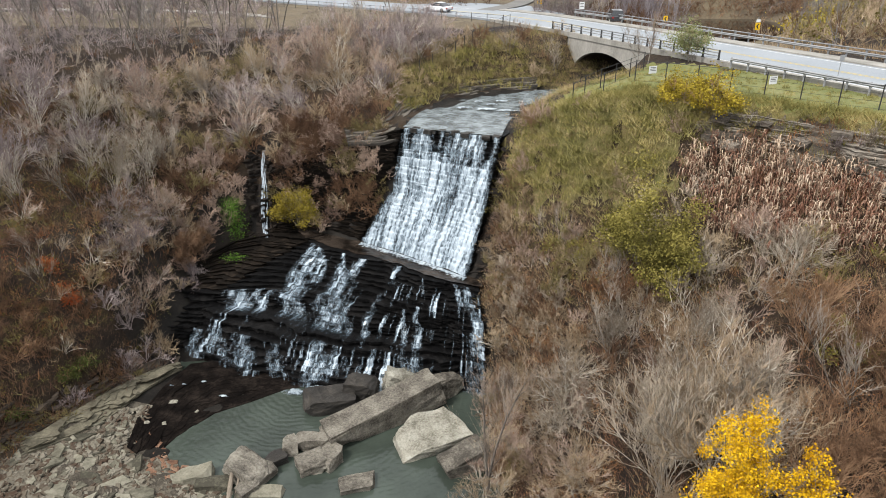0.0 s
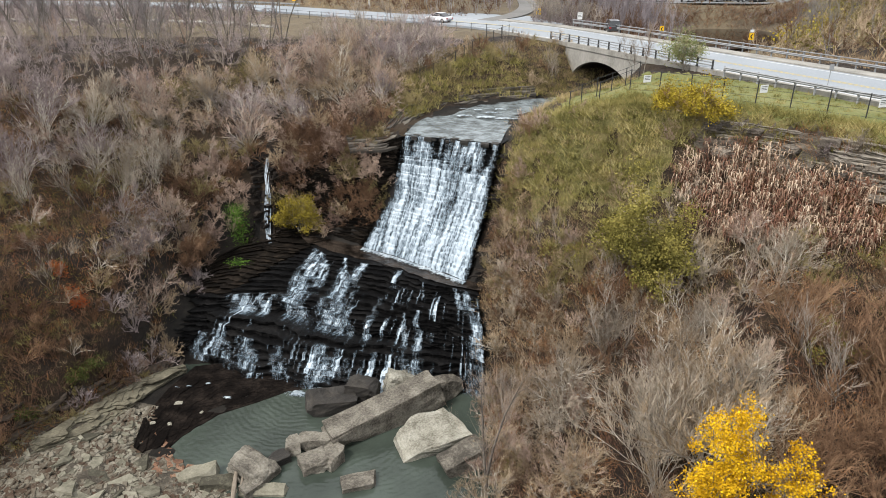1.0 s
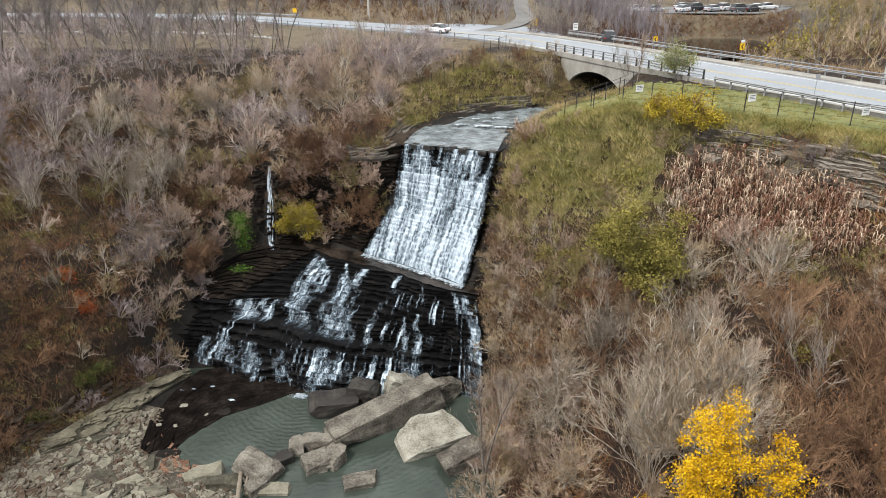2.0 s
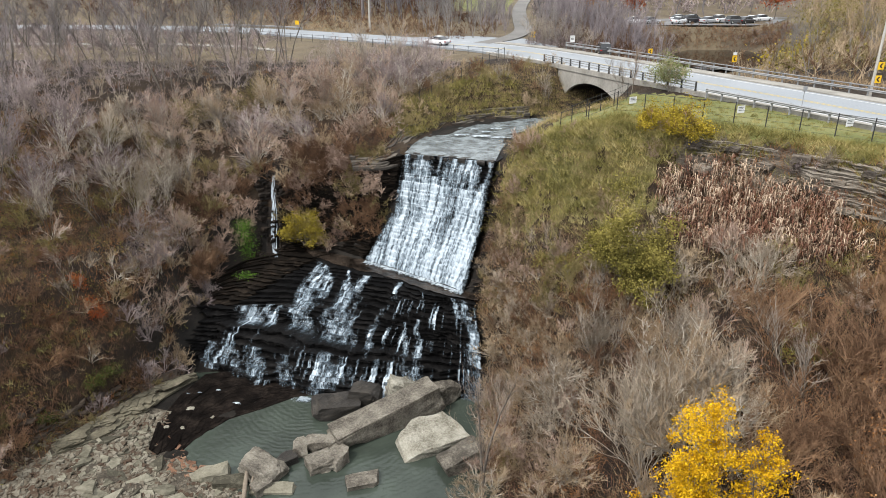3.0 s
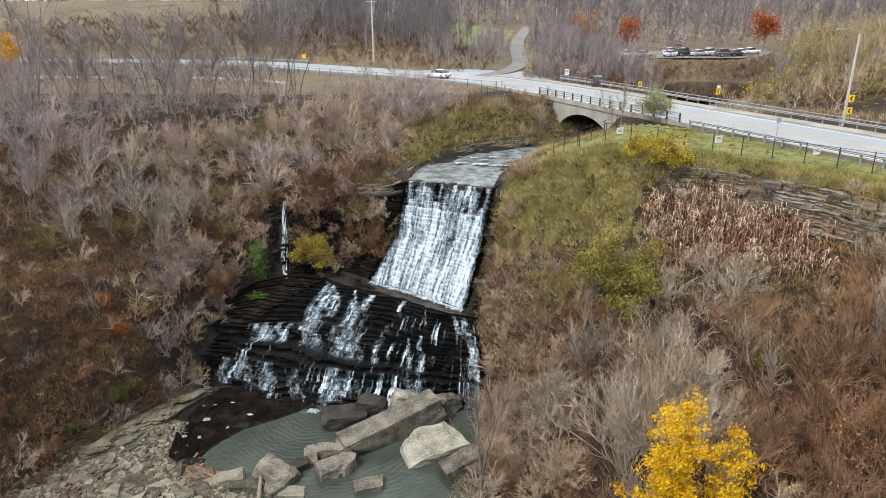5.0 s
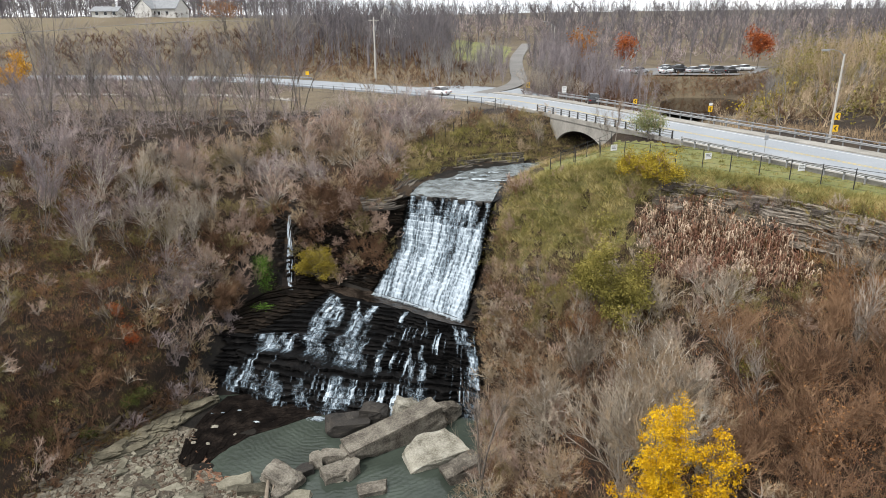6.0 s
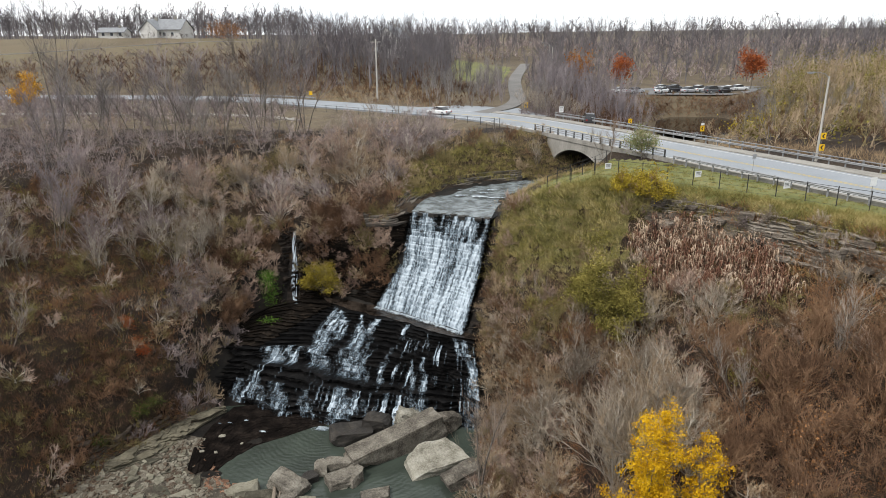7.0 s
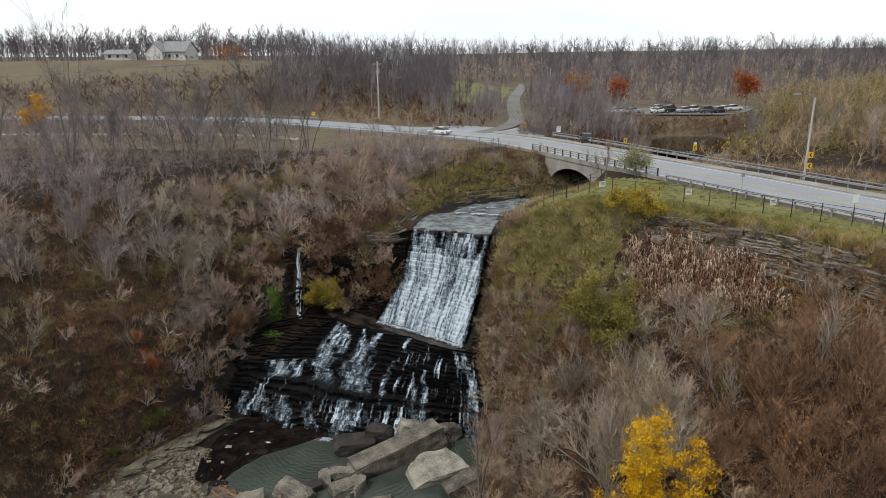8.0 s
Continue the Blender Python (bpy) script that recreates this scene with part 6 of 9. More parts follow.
def house(x, y, w, d, h, ridge, yaw, label, storeys=1):
    z = height(x, y) - 0.2
    root = thing("house", (x, y, z), label, "house")
    root.rotation_euler = (0, 0, yaw)
    v, f = box((-w / 2, -d / 2, 0), (w / 2, d / 2, h))
    build("wall", v, f, M["siding"], root)
    e = 0.6
    v = [(-w / 2 - e, -d / 2 - e, h - 0.15), (w / 2 + e, -d / 2 - e, h - 0.15), (w / 2 + e, d / 2 + e, h - 0.15), (-w / 2 - e, d / 2 + e, h - 0.15), (-w / 2 - e * 0.5, 0, h + ridge), (w / 2 + e * 0.5, 0, h + ridge)]
    v += [(a, b, c - 0.25) for a, b, c in v]
    f = [(0, 1, 5, 4), (2, 3, 4, 5), (6, 10, 11, 7), (8, 11, 10, 9), (0, 6, 7, 1), (2, 8, 9, 3), (1, 7, 11, 5), (5, 11, 8, 2), (3, 9, 10, 4), (4, 10, 6, 0)]
    roof = build("roof", v, f, M["shingle"], root)
    v = [(-w / 2, -d / 2, h - 0.1), (-w / 2, d / 2, h - 0.1), (-w / 2, 0, h + ridge - 0.4), (w / 2, -d / 2, h - 0.1), (w / 2, d / 2, h - 0.1), (w / 2, 0, h + ridge - 0.4)]
    build("gable", v[:3], [(0, 2, 1)], M["siding"], root)
    build("gable", v[3:], [(0, 1, 2)], M["siding"], root)
    v, f = box((w * 0.2, -0.4, h + ridge - 0.5), (w * 0.2 + 0.8, 0.4, h + ridge + 0.9))
    build("chimney", v, f, M["concrete"], roof)
    for s in range(storeys):
        for k in range(int(w // 3)):
            cx = -w / 2 + 1.8 + k * 3.0
            v, f = box((cx - 0.6, -d / 2 - 0.06, 1.0 + 2.8 * s), (cx + 0.6, -d / 2 + 0.05, 2.3 + 2.8 * s))
            win = build("window", v, f, M["sign_white"], root)
            v, f = box((cx - 0.5, -d / 2 - 0.08, 1.1 + 2.8 * s), (cx + 0.5, -d / 2 - 0.055, 2.2 + 2.8 * s))
            build("pane", v, f, M["glass"], win)
    return root


path_line = curve_line([(-30, 108), (-42, 114), (-60, 116.5), (-95, 115), (-150, 112)], 60)
footpath = strip("footpath", path_line, -1.4, 1.4, 0, M["concrete"], thick=0.3, zline=np.array([height(x, y) + 0.08 for x, y in path_line]))
tagged(footpath, "pale gravel footpath below the road", "path", kind="structure")
field_line = curve_line([(-160, 196), (-132, 204), (-110, 214), (-92, 222), (-74, 228)], 50)
field_path = strip("field_path", field_line, -1.2, 1.2, 0, M["concrete"], thick=0.3, zline=np.array([height(x, y) + 0.12 for x, y in field_line]))
tagged(field_path, "pale path crossing the field below the houses", "path", kind="structure")
house(-110, 238, 14, 9, 3.4, 3.4, -0.1, "long pale bungalow with a grey shingle roof on the hill")
house(-114, 235.5, 7, 6.5, 3.2, 3.2, 1.4, "gabled pale wing beside the bungalow")
house(-28.5, 228, 9, 9, 6.4, 3.8, 1.25, "tall pale house with a steep grey roof among bare trees", 2)
house(-132, 242, 9, 7, 2.6, 1.4, 0.1, "low white outbuilding beside the field")

# ---- plants: bare shrubs and trees of many thin twigs ----
def frame_of(d):
    """Two unit vectors across each direction (n,3)."""
    ref = np.where(np.abs(d[:, 2:3]) > 0.8 * np.linalg.norm(d, axis=1, keepdims=True), np.array([[1.0, 0, 0]]), np.array([[0, 0, 1.0]]))
    a = np.cross(d, ref)
    a /= np.linalg.norm(a, axis=1, keepdims=True) + 1e-9
    b = np.cross(d, a)
    b /= np.linalg.norm(b, axis=1, keepdims=True) + 1e-9
    return a, b


def spikes(p0, p1, r, sides=2):
    """Thin tapered twigs from p0 to p1: two sides that meet in a ridge, or one flat blade."""
    n = len(p0)
    a, b = frame_of(p1 - p0)
    r = np.broadcast_to(np.asarray(r, dtype=float), (n,))[:, None]
    ring = [p0 + r * (math.cos(w) * a + math.sin(w) * b) for w in (0, 2.094, 4.189)]
    v = np.stack(ring + [p1], axis=1).reshape(-1, 3)
    k = np.arange(n)[:, None] * 4
    t = np.concatenate([k + np.array([[0, 1, 3]]), k + np.array([[1, 2, 3]])][:sides])
    return v, t


def prisms(p0, p1, r0, r1):
    """Three-sided lengths of branch."""
    n = len(p0)
    a, b = frame_of(p1 - p0)
    r0 = np.broadcast_to(np.asarray(r0, dtype=float), (n,))[:, None]
    r1 = np.broadcast_to(np.asarray(r1, dtype=float), (n,))[:, None]
    ws = (0, 2.094, 4.189)
    v = np.stack([p0 + r0 * (math.cos(w) * a + math.sin(w) * b) for w in ws] + [p1 + r1 * (math.cos(w) * a + math.sin(w) * b) for w in ws], axis=1).reshape(-1, 3)
    k = np.arange(n)[:, None] * 6
    t = np.concatenate([k + np.array([q]) for q in ([0, 1, 4], [0, 4, 3], [1, 2, 5], [1, 5, 4], [2, 0, 3], [2, 3, 5])])
    return v, t


def leaves(p, size, rng, droop=0.3):
    """Small folded leaves of two triangles each at the points p."""
    n = len(p)
    d = rng.normal(size=(n, 3))
    d[:, 2] -= droop
    d /= np.linalg.norm(d, axis=1, keepdims=True)
    a, b = frame_of(d)
    w = rng.uniform(0, 6.28, n)[:, None]
    side = np.cos(w) * a + np.sin(w) * b
    s = (size * rng.uniform(0.6, 1.3, n))[:, None]
    v = np.stack([p, p + d * s * 0.5 + side * s * 0.42, p + d * s, p + d * s * 0.5 - side * s * 0.42 + 0.15 * s * np.cross(d, side)], axis=1).reshape(-1, 3)
    k = np.arange(n)[:, None] * 4
    return v, np.concatenate([k + np.array([[0, 1, 2]]), k + np.array([[0, 2, 3]])])


def merged(parts_):
    vs, ts, k = [], [], 0
    for v, t in parts_:
        vs.append(v)
        ts.append(t + k)
        k += len(v)
    return np.vstack(vs), np.vstack(ts)


def unit(v):
    return v / (np.linalg.norm(v, axis=1, keepdims=True) + 1e-9)


def bare_plant(seed, H, lean, stems, levels, r0=0.05, curve=0.3, trunk=0.0):
    """Stems that fork into finer twigs. levels: (count, length, from, spread, rise, thickness). Gives wood, twigs and the twig tips."""
    rng = np.random.RandomState(seed)
    th = rng.uniform(0, 6.28, stems)
    le = lean * np.sqrt(rng.uniform(0.05, 1.0, stems))
    base = np.column_stack([np.cos(th), np.sin(th), np.zeros(stems)]) * 0.06 * H * lean
    d = np.column_stack([np.cos(th) * le, np.sin(th) * le, np.ones(stems)])
    d = unit(d)
    ln = H * rng.uniform(0.75, 1.0, stems)
    nseg = 4
    pts = [base]
    dd = d.copy()
    for k in range(nseg):
        pts.append(pts[-1] + dd * (ln / nseg)[:, None])
        dd = unit(dd + curve * rng.normal(size=dd.shape) * 0.35 + np.array([0, 0, 0.06]))
    pts = np.stack(pts, axis=1)
    wood = []
    for k in range(nseg):
        wood.append(prisms(pts[:, k], pts[:, k + 1], r0 * (1 - 0.2 * k), r0 * (0.8 - 0.2 * k) + 0.006))
    lo = np.repeat(pts[:, :-1].reshape(-1, 3), 1, axis=0)
    hi = pts[:, 1:].reshape(-1, 3)
    frac = np.tile(np.arange(nseg) / nseg, stems)
    seg_a, seg_b, seg_f, seg_r = lo, hi, frac, r0 * (1 - 0.8 * frac)
    fine, tips = [], []
    for li, (count, length, start, spread, rise, thick) in enumerate(levels):
        ok = np.where(seg_f >= start - 0.25)[0] if li == 0 else np.arange(len(seg_a))
        pick = ok[rng.randint(0, len(ok), count)]
        t = rng.uniform(0.1, 1.0, count)[:, None]
        o = seg_a[pick] * (1 - t) + seg_b[pick] * t
        pd = unit(seg_b[pick] - seg_a[pick])
        nd = unit(pd + spread * unit(rng.normal(size=(count, 3))) + np.array([0, 0, rise]))
        le = H * length * rng.uniform(0.55, 1.25, count)
        if li == 0:
            le *= 1.2 - 0.7 * seg_f[pick]
        e = o + nd * le[:, None]
        if li == 0:
            m = o + nd * (le * 0.5)[:, None]
            e = m + unit(nd + 0.35 * rng.normal(size=nd.shape) + np.array([0, 0, 0.15])) * (le * 0.5)[:, None]
            wood.append(prisms(o, m, thick, thick * 0.7))
            fine.append(spikes(m, e, thick * 0.7))
            seg_a, seg_b, seg_f = np.vstack([o, m]), np.vstack([m, e]), np.full(2 * count, 0.5)
        else:
            fine.append(spikes(o, e, thick))
            seg_a, seg_b, seg_f = o, e, np.full(count, 0.5)
        tips.append(e)
    return merged(wood), merged(fine), np.vstack(tips), merged(wood + fine)


def bulk_mesh(name, v, t, mats, idx=None):
    me = bpy.data.meshes.new(name)
    n, m = len(v), len(t)
    me.vertices.add(n)
    me.vertices.foreach_set("co", np.ascontiguousarray(v, dtype=np.float32).ravel())
    me.loops.add(m * 3)
    me.loops.foreach_set("vertex_index", np.ascontiguousarray(t, dtype=np.int32).ravel())
    me.polygons.add(m)
    me.polygons.foreach_set("loop_start", np.arange(0, m * 3, 3, dtype=np.int32))
    for mm in (mats if isinstance(mats, (list, tuple)) else [mats]):
        me.materials.append(mm)
    if idx is not None:
        me.polygons.foreach_set("material_index", np.asarray(idx, dtype=np.int32))
    me.update(calc_edges=True)
    return me


def scatter(pieces, spots):
    """Copies of (verts, tris) pieces at spots (x, y, z, size, turn, piece)."""
    vs, ts, k = [], [], 0
    for x, y, z, s, w, i in spots:
        v, t = pieces[i]
        c, q = math.cos(w), math.sin(w)
        vs.append(v @ np.array([[c * s, q * s, 0], [-q * s, c * s, 0], [0, 0, s]]) + np.array([x, y, z]))
        ts.append(t + k)
        k += len(v)
    return np.vstack(vs), np.vstack(ts)


def bark(name, a, b, c, scale=0.16, spread=0.0, contrast=0.12):
    return surface(name, [a, b, c], scale, 0.95, 0.0, 6, spread=spread, coords="World", spec=0.1, contrast=contrast)


M["twig_tan"] = bark("tan_grey_twigs", (0.22, 0.165, 0.135), (0.36, 0.28, 0.22), (0.45, 0.33, 0.23))
M["twig_grey"] = bark("pale_grey_twigs", (0.3, 0.25, 0.215), (0.44, 0.375, 0.31), (0.52, 0.44, 0.35))
M["twig_brown"] = bark("red_brown_twigs", (0.085, 0.05, 0.035), (0.165, 0.095, 0.062), (0.25, 0.155, 0.096))
M["twig_dark"] = bark("dark_grey_twigs", (0.151, 0.132, 0.128), (0.269, 0.248, 0.234), (0.388, 0.353, 0.33))
M["twig_purple"] = bark("purple_grey_twigs", (0.158, 0.138, 0.149), (0.29, 0.253, 0.263), (0.408, 0.362, 0.359))
M["trunk"] = bark("grey_bark", (0.1, 0.085, 0.072), (0.19, 0.165, 0.142), (0.3, 0.26, 0.22), 0.5)
M["leaf_rust"] = bark("rusty_dead_leaves", (0.17, 0.075, 0.03), (0.29, 0.135, 0.055), (0.4, 0.21, 0.09), 0.4, contrast=0.1)
M["leaf_tan"] = bark("tan_dead_leaves", (0.22, 0.15, 0.085), (0.37, 0.26, 0.155), (0.48, 0.36, 0.22), 0.4, contrast=0.1)
M["leaf_olive"] = bark("olive_leaves", (0.1, 0.088, 0.022), (0.2, 0.172, 0.042), (0.33, 0.275, 0.08), 0.6, contrast=0.1)
M["leaf_yellow"] = bark("bright_yellow_leaves", (0.42, 0.21, 0.006), (0.64, 0.37, 0.01), (0.8, 0.5, 0.02), 0.9, contrast=0.1)
M["leaf_moss"] = bark("yellow_green_leaves", (0.12, 0.09, 0.012), (0.24, 0.185, 0.025), (0.34, 0.27, 0.05), 0.7, contrast=0.1)
M["leaf_gold"] = bark("dull_gold_leaves", (0.17, 0.125, 0.016), (0.34, 0.255, 0.028), (0.46, 0.36, 0.05), 0.7, contrast=0.1)
M["leaf_orange"] = bark("orange_leaves", (0.225, 0.076, 0.015), (0.375, 0.145, 0.025), (0.413, 0.204, 0.05), 0.7, contrast=0.1)
M["leaf_amber"] = bark("amber_leaves", (0.4, 0.19, 0.02), (0.6, 0.31, 0.03), (0.7, 0.4, 0.06), 0.7, contrast=0.1)
M["leaf_red"] = bark("red_orange_leaves", (0.224, 0.051, 0.02), (0.35, 0.093, 0.03), (0.406, 0.145, 0.05), 0.7, contrast=0.1)
M["leaf_green"] = bark("grey_green_leaves", (0.12, 0.135, 0.055), (0.22, 0.24, 0.1), (0.33, 0.34, 0.17), 0.7, contrast=0.1)
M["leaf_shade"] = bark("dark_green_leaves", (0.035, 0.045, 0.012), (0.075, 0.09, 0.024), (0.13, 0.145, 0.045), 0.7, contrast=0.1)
M["moss"] = bark("bright_moss", (0.05, 0.1, 0.016), (0.1, 0.18, 0.03), (0.16, 0.26, 0.05), 1.2, contrast=0.1)
M["reed"] = bark("pink_brown_reed_blades", (0.11, 0.05, 0.034), (0.2, 0.1, 0.066), (0.31, 0.19, 0.13), 0.5, contrast=0.12)
M["reed_pale"] = bark("pale_reed_blades", (0.28, 0.19, 0.13), (0.44, 0.33, 0.235), (0.6, 0.48, 0.36), 0.5, contrast=0.12)
M["straw"] = bark("straw_blades", (0.2, 0.18, 0.07), (0.33, 0.29, 0.13), (0.46, 0.4, 0.2), 0.5, contrast=0.12)
M["grass_blade"] = bark("olive_grass_blades", (0.115, 0.11, 0.034), (0.245, 0.215, 0.07), (0.44, 0.355, 0.155), 0.5, contrast=0.12)

MAPLE_LEVELS = [(60, 0.19, 0.3, 0.8, 0.3, 0.012), (240, 0.1, 0, 0.85, 0.2, 0.008), (320, 0.07, 0, 0.95, 0.12, 0.006)]
SHRUB_LEVELS = [(80, 0.3, 0.15, 0.8, 0.3, 0.008), (320, 0.16, 0, 0.85, 0.2, 0.0055), (420, 0.1, 0, 0.95, 0.12, 0.0045)]
LIGHT_LEVELS = [(32, 0.34, 0.15, 0.8, 0.25, 0.014), (110, 0.2, 0, 0.85, 0.2, 0.0105), (130, 0.12, 0, 0.9, 0.12, 0.009)]
LOW_LEVELS = [(22, 0.42, 0.1, 0.9, 0.2, 0.012), (75, 0.28, 0, 0.9, 0.1, 0.008), (100, 0.17, 0, 1.0, 0.0, 0.007)]
THIN_LOW_LEVELS = [(16, 0.45, 0.1, 0.9, 0.2, 0.016), (50, 0.3, 0, 0.9, 0.1, 0.012), (60, 0.18, 0, 1.0, 0.0, 0.01)]
low_shrubs = [bare_plant(140 + k, 1.7, 1.5, 6, LOW_LEVELS, 0.016, 0.7) for k in range(5)]
thin_low = [bare_plant(160 + k, 1.7, 1.5, 4, THIN_LOW_LEVELS, 0.02, 0.7) for k in range(4)]

rng = np.random.RandomState(17)


def spots_in(poly, gap, rng, keep=None, jitter=0.5):
    """Loosely spaced places inside a polygon."""
    p = np.asarray(poly, dtype=float)
    x0, y0 = p.min(axis=0)[:2]
    x1, y1 = p.max(axis=0)[:2]
    gx, gy = np.meshgrid(np.arange(x0, x1, gap), np.arange(y0, y1, gap), indexing="ij")
    q = np.column_stack([gx.ravel(), gy.ravel()]) + rng.uniform(-jitter, jitter, (gx.size, 2)) * gap
    q = q[inside(q, poly)]
    if keep is not None:
        q = q[keep(q)]
    return q


def clear(q, road=7.5):
    """Away from water, rock, road and car park."""
    ok = ~inside(q, BED) & ~inside(q, GRAVEL) & ~inside(q, LAWN) & ~inside(q, PARKING) & ~inside(q, POND) & ~inside(q, GREEN)
    ok &= dist_line(q, ROAD_LINE) > road
    ok &= dist_line(q, SIDE_LINE) > 4.5
    return ok


def brush(name, poly, gap, pieces, mat, label, seed, size=(0.7, 1.25), sink=0.15, keep=None, road=7.5, pool_=None):
    r = np.random.RandomState(seed)
    q = spots_in(poly, gap, r, clear if keep is None else keep)
    spots = [(x, y, height(x, y) - sink, r.uniform(*size), r.uniform(0, 6.28), r.randint(len(pieces))) for x, y in q]
    if not spots:
        return None
    v, t = scatter(pieces, spots)
    ob = new(name, bulk_mesh(name, v, t, mat))
    return tagged(ob, label, "brush", kind="stuff")


low_whole = [s[3] for s in low_shrubs]
thin_whole = [s[3] for s in thin_low]


def leafy(plant, n, size, seed):
    r = np.random.RandomState(seed)
    tips = plant[2]
    p = tips[r.randint(0, len(tips), n)] + r.normal(size=(n, 3)) * 0.08
    return leaves(p, size, r)


dry_leaf = [leafy(s, 110, 0.085, 7 + k) for k, s in enumerate(low_shrubs)]

RIGHT_LOW = [(2.4, 51), (3.4, 44), (3.2, 37), (6, 30), (9, 20), (31, 20), (28, 33), (21, 40), (14, 43), (8, 48), (4, 53)]
RIGHT_MID = [(1.4, 52.5), (8, 48), (14, 43), (21, 40), (28, 33), (33, 22), (40, 22), (38, 27), (31.5, 37.5), (26, 44), (20, 48.5), (13, 50), (7, 54.5), (3.4, 58.5)]
LEFT_BANK = [(-29.5, 57), (-29.6, 47.5), (-33.5, 40), (-35, 30), (-48, 30), (-58, 44), (-52, 66), (-40, 76), (-31, 70), (-29, 63)]
LEFT_SHELF = [(-9, 68), (-16, 69.6), (-22, 72), (-27, 71), (-32, 68), (-40, 75), (-38, 80), (-26, 84), (-14, 86), (-6, 86), (-4, 83), (-8, 78)]
LEFT_BELT = [(-40, 75), (-52, 66), (-64, 52), (-90, 70), (-80, 92), (-40, 92), (-30, 97), (-12, 103), (1, 92), (-6, 86), (-14, 86), (-26, 84), (-38, 80)]
OVERHANG = [(-27.8, 57), (-28.6, 50.5), (-29.6, 45.6), (-33.5, 45), (-33, 56), (-31.5, 64), (-28.5, 65.5), (-27.4, 61)]
CLIFF_LEFT = [(-9.4, 66.4), (-10.8, 64.2), (-15.5, 64.8), (-20.2, 66.2), (-21.6, 68.2), (-22, 72.5), (-16, 71), (-9, 69)]
CLEFT_TOP = [(-30, 62.5), (-27.4, 67.4), (-25, 70.4), (-21.6, 71.2), (-20, 73.2), (-27, 75), (-33, 68)]

EVERY = lambda q: np.ones(len(q), dtype=bool)
FALL_EDGE = [(2.0, 38), (1.6, 42), (1.5, 46), (1.5, 50.5), (1.2, 55.2), (2.4, 58.6), (3.0, 61.8), (6.5, 61.5), (5.5, 56), (4, 52), (4.2, 44), (3.6, 37)]
KNOLL = [(4, 60), (8, 59.5), (14, 55.5), (18, 52), (15, 48.5), (11, 48.6), (7, 52), (3.4, 57)]


# ---- leafless shrubs: rounded crowns of fine twigs ----
def dome(seed, R, H, stems, mids, tips, thick=0.0075, upright=0.25, spray=1.0):
    """A leafless bush: stems fan out of one foot, and every branch goes on roughly the way of the one that bears it. Gives wood, twigs and twig tips."""
    g = np.random.RandomState(seed)
    stems = max(3, int(stems * 0.62))
    d = g.normal(size=(stems, 3))
    d[:, 2] = np.abs(d[:, 2]) * 0.9 + 0.12 + upright
    d = unit(d)
    lump = np.array([1 + 0.5 * noise.noise(Vector(q) * 1.9 + Vector((seed * 3.3, 0, 0))) for q in d]) * g.uniform(0.6, 0.92, stems)
    end = d * lump[:, None] * np.array([R, R, H])
    base = np.column_stack([g.normal(size=(stems, 2)) * 0.06 * R, np.zeros(stems)])
    low = base * 0.7 + end * np.array([0.2, 0.2, 0.36])
    high = base * 0.3 + end * np.array([0.56, 0.56, 0.72]) + g.normal(size=end.shape) * 0.03 * R
    r0 = 1.5 * thick + 0.016
    wood = [prisms(base, low, r0, r0 * 0.8), prisms(low, high, r0 * 0.8, r0 * 0.55), prisms(high, end, r0 * 0.55, r0 * 0.25)]
    a, b, w = np.vstack([low, high, high]), np.vstack([high, end, end]), np.concatenate([np.full(stems, 0.9), np.full(2 * stems, 0.65)])

    def fork(a, b, count, length, angle, lift):
        pick = g.randint(0, len(a), count)
        t = g.uniform(0.1, 1.0, count)[:, None]
        o = a[pick] * (1 - t) + b[pick] * t
        way = unit(b[pick] - a[pick])
        p, q = frame_of(way)
        turn = g.uniform(0, 6.28, count)[:, None]
        lean = (angle * g.uniform(0.5, 1.25, count))[:, None]
        way = unit(np.cos(lean) * way + np.sin(lean) * (np.cos(turn) * p + np.sin(turn) * q) + np.array([0, 0, lift]))
        return pick, o, o + way * (length * g.uniform(0.5, 1.25, count))[:, None]

    fine, heads = [], []
    pick, o, e = fork(a, b, max(8, mids // 3), 0.42 * R, 0.6 + 0.12 * spray, 0.12)
    bend = 0.5 * (o + e) + g.normal(size=o.shape) * 0.025 * R
    e = e + np.array([0, 0, 0.06 * R])
    wood.append(prisms(o, bend, thick * 1.9, thick * 1.5))
    fine.append(spikes(bend, e, thick * 1.55))
    pick, o2, e2 = fork(np.vstack([o, bend, bend]), np.vstack([bend, e, e]), mids, 0.25 * R, 0.6 + 0.12 * spray, 0.1 + 0.3 * upright)
    fine.append(spikes(o2, e2, thick * 1.4))
    pick, o3, e3 = fork(o2, e2, tips, 0.13 * R + 0.06, 0.55 + 0.2 * spray, 0.3 * upright)
    fine.append(spikes(o3, e3, thick * 1.05))
    return merged(wood), merged(fine), np.vstack([e, e2, e3])


M["bush_grey"] = bark("mauve_grey_bush_twigs", (0.27, 0.222, 0.172), (0.43, 0.36, 0.28), (0.58, 0.49, 0.385), 0.5, 0.2)
M["bush_stem"] = bark("pale_bush_stems", (0.3, 0.26, 0.215), (0.54, 0.48, 0.405), (0.72, 0.66, 0.57), 0.5, 0.3)
M["bush_tan"] = bark("tan_bush_twigs", (0.3, 0.22, 0.145), (0.46, 0.35, 0.235), (0.6, 0.47, 0.32), 0.5, 0.2)
M["bush_pink"] = bark("pink_brown_bush_twigs", (0.3, 0.208, 0.165), (0.46, 0.335, 0.268), (0.62, 0.47, 0.375), 0.5, 0.2)
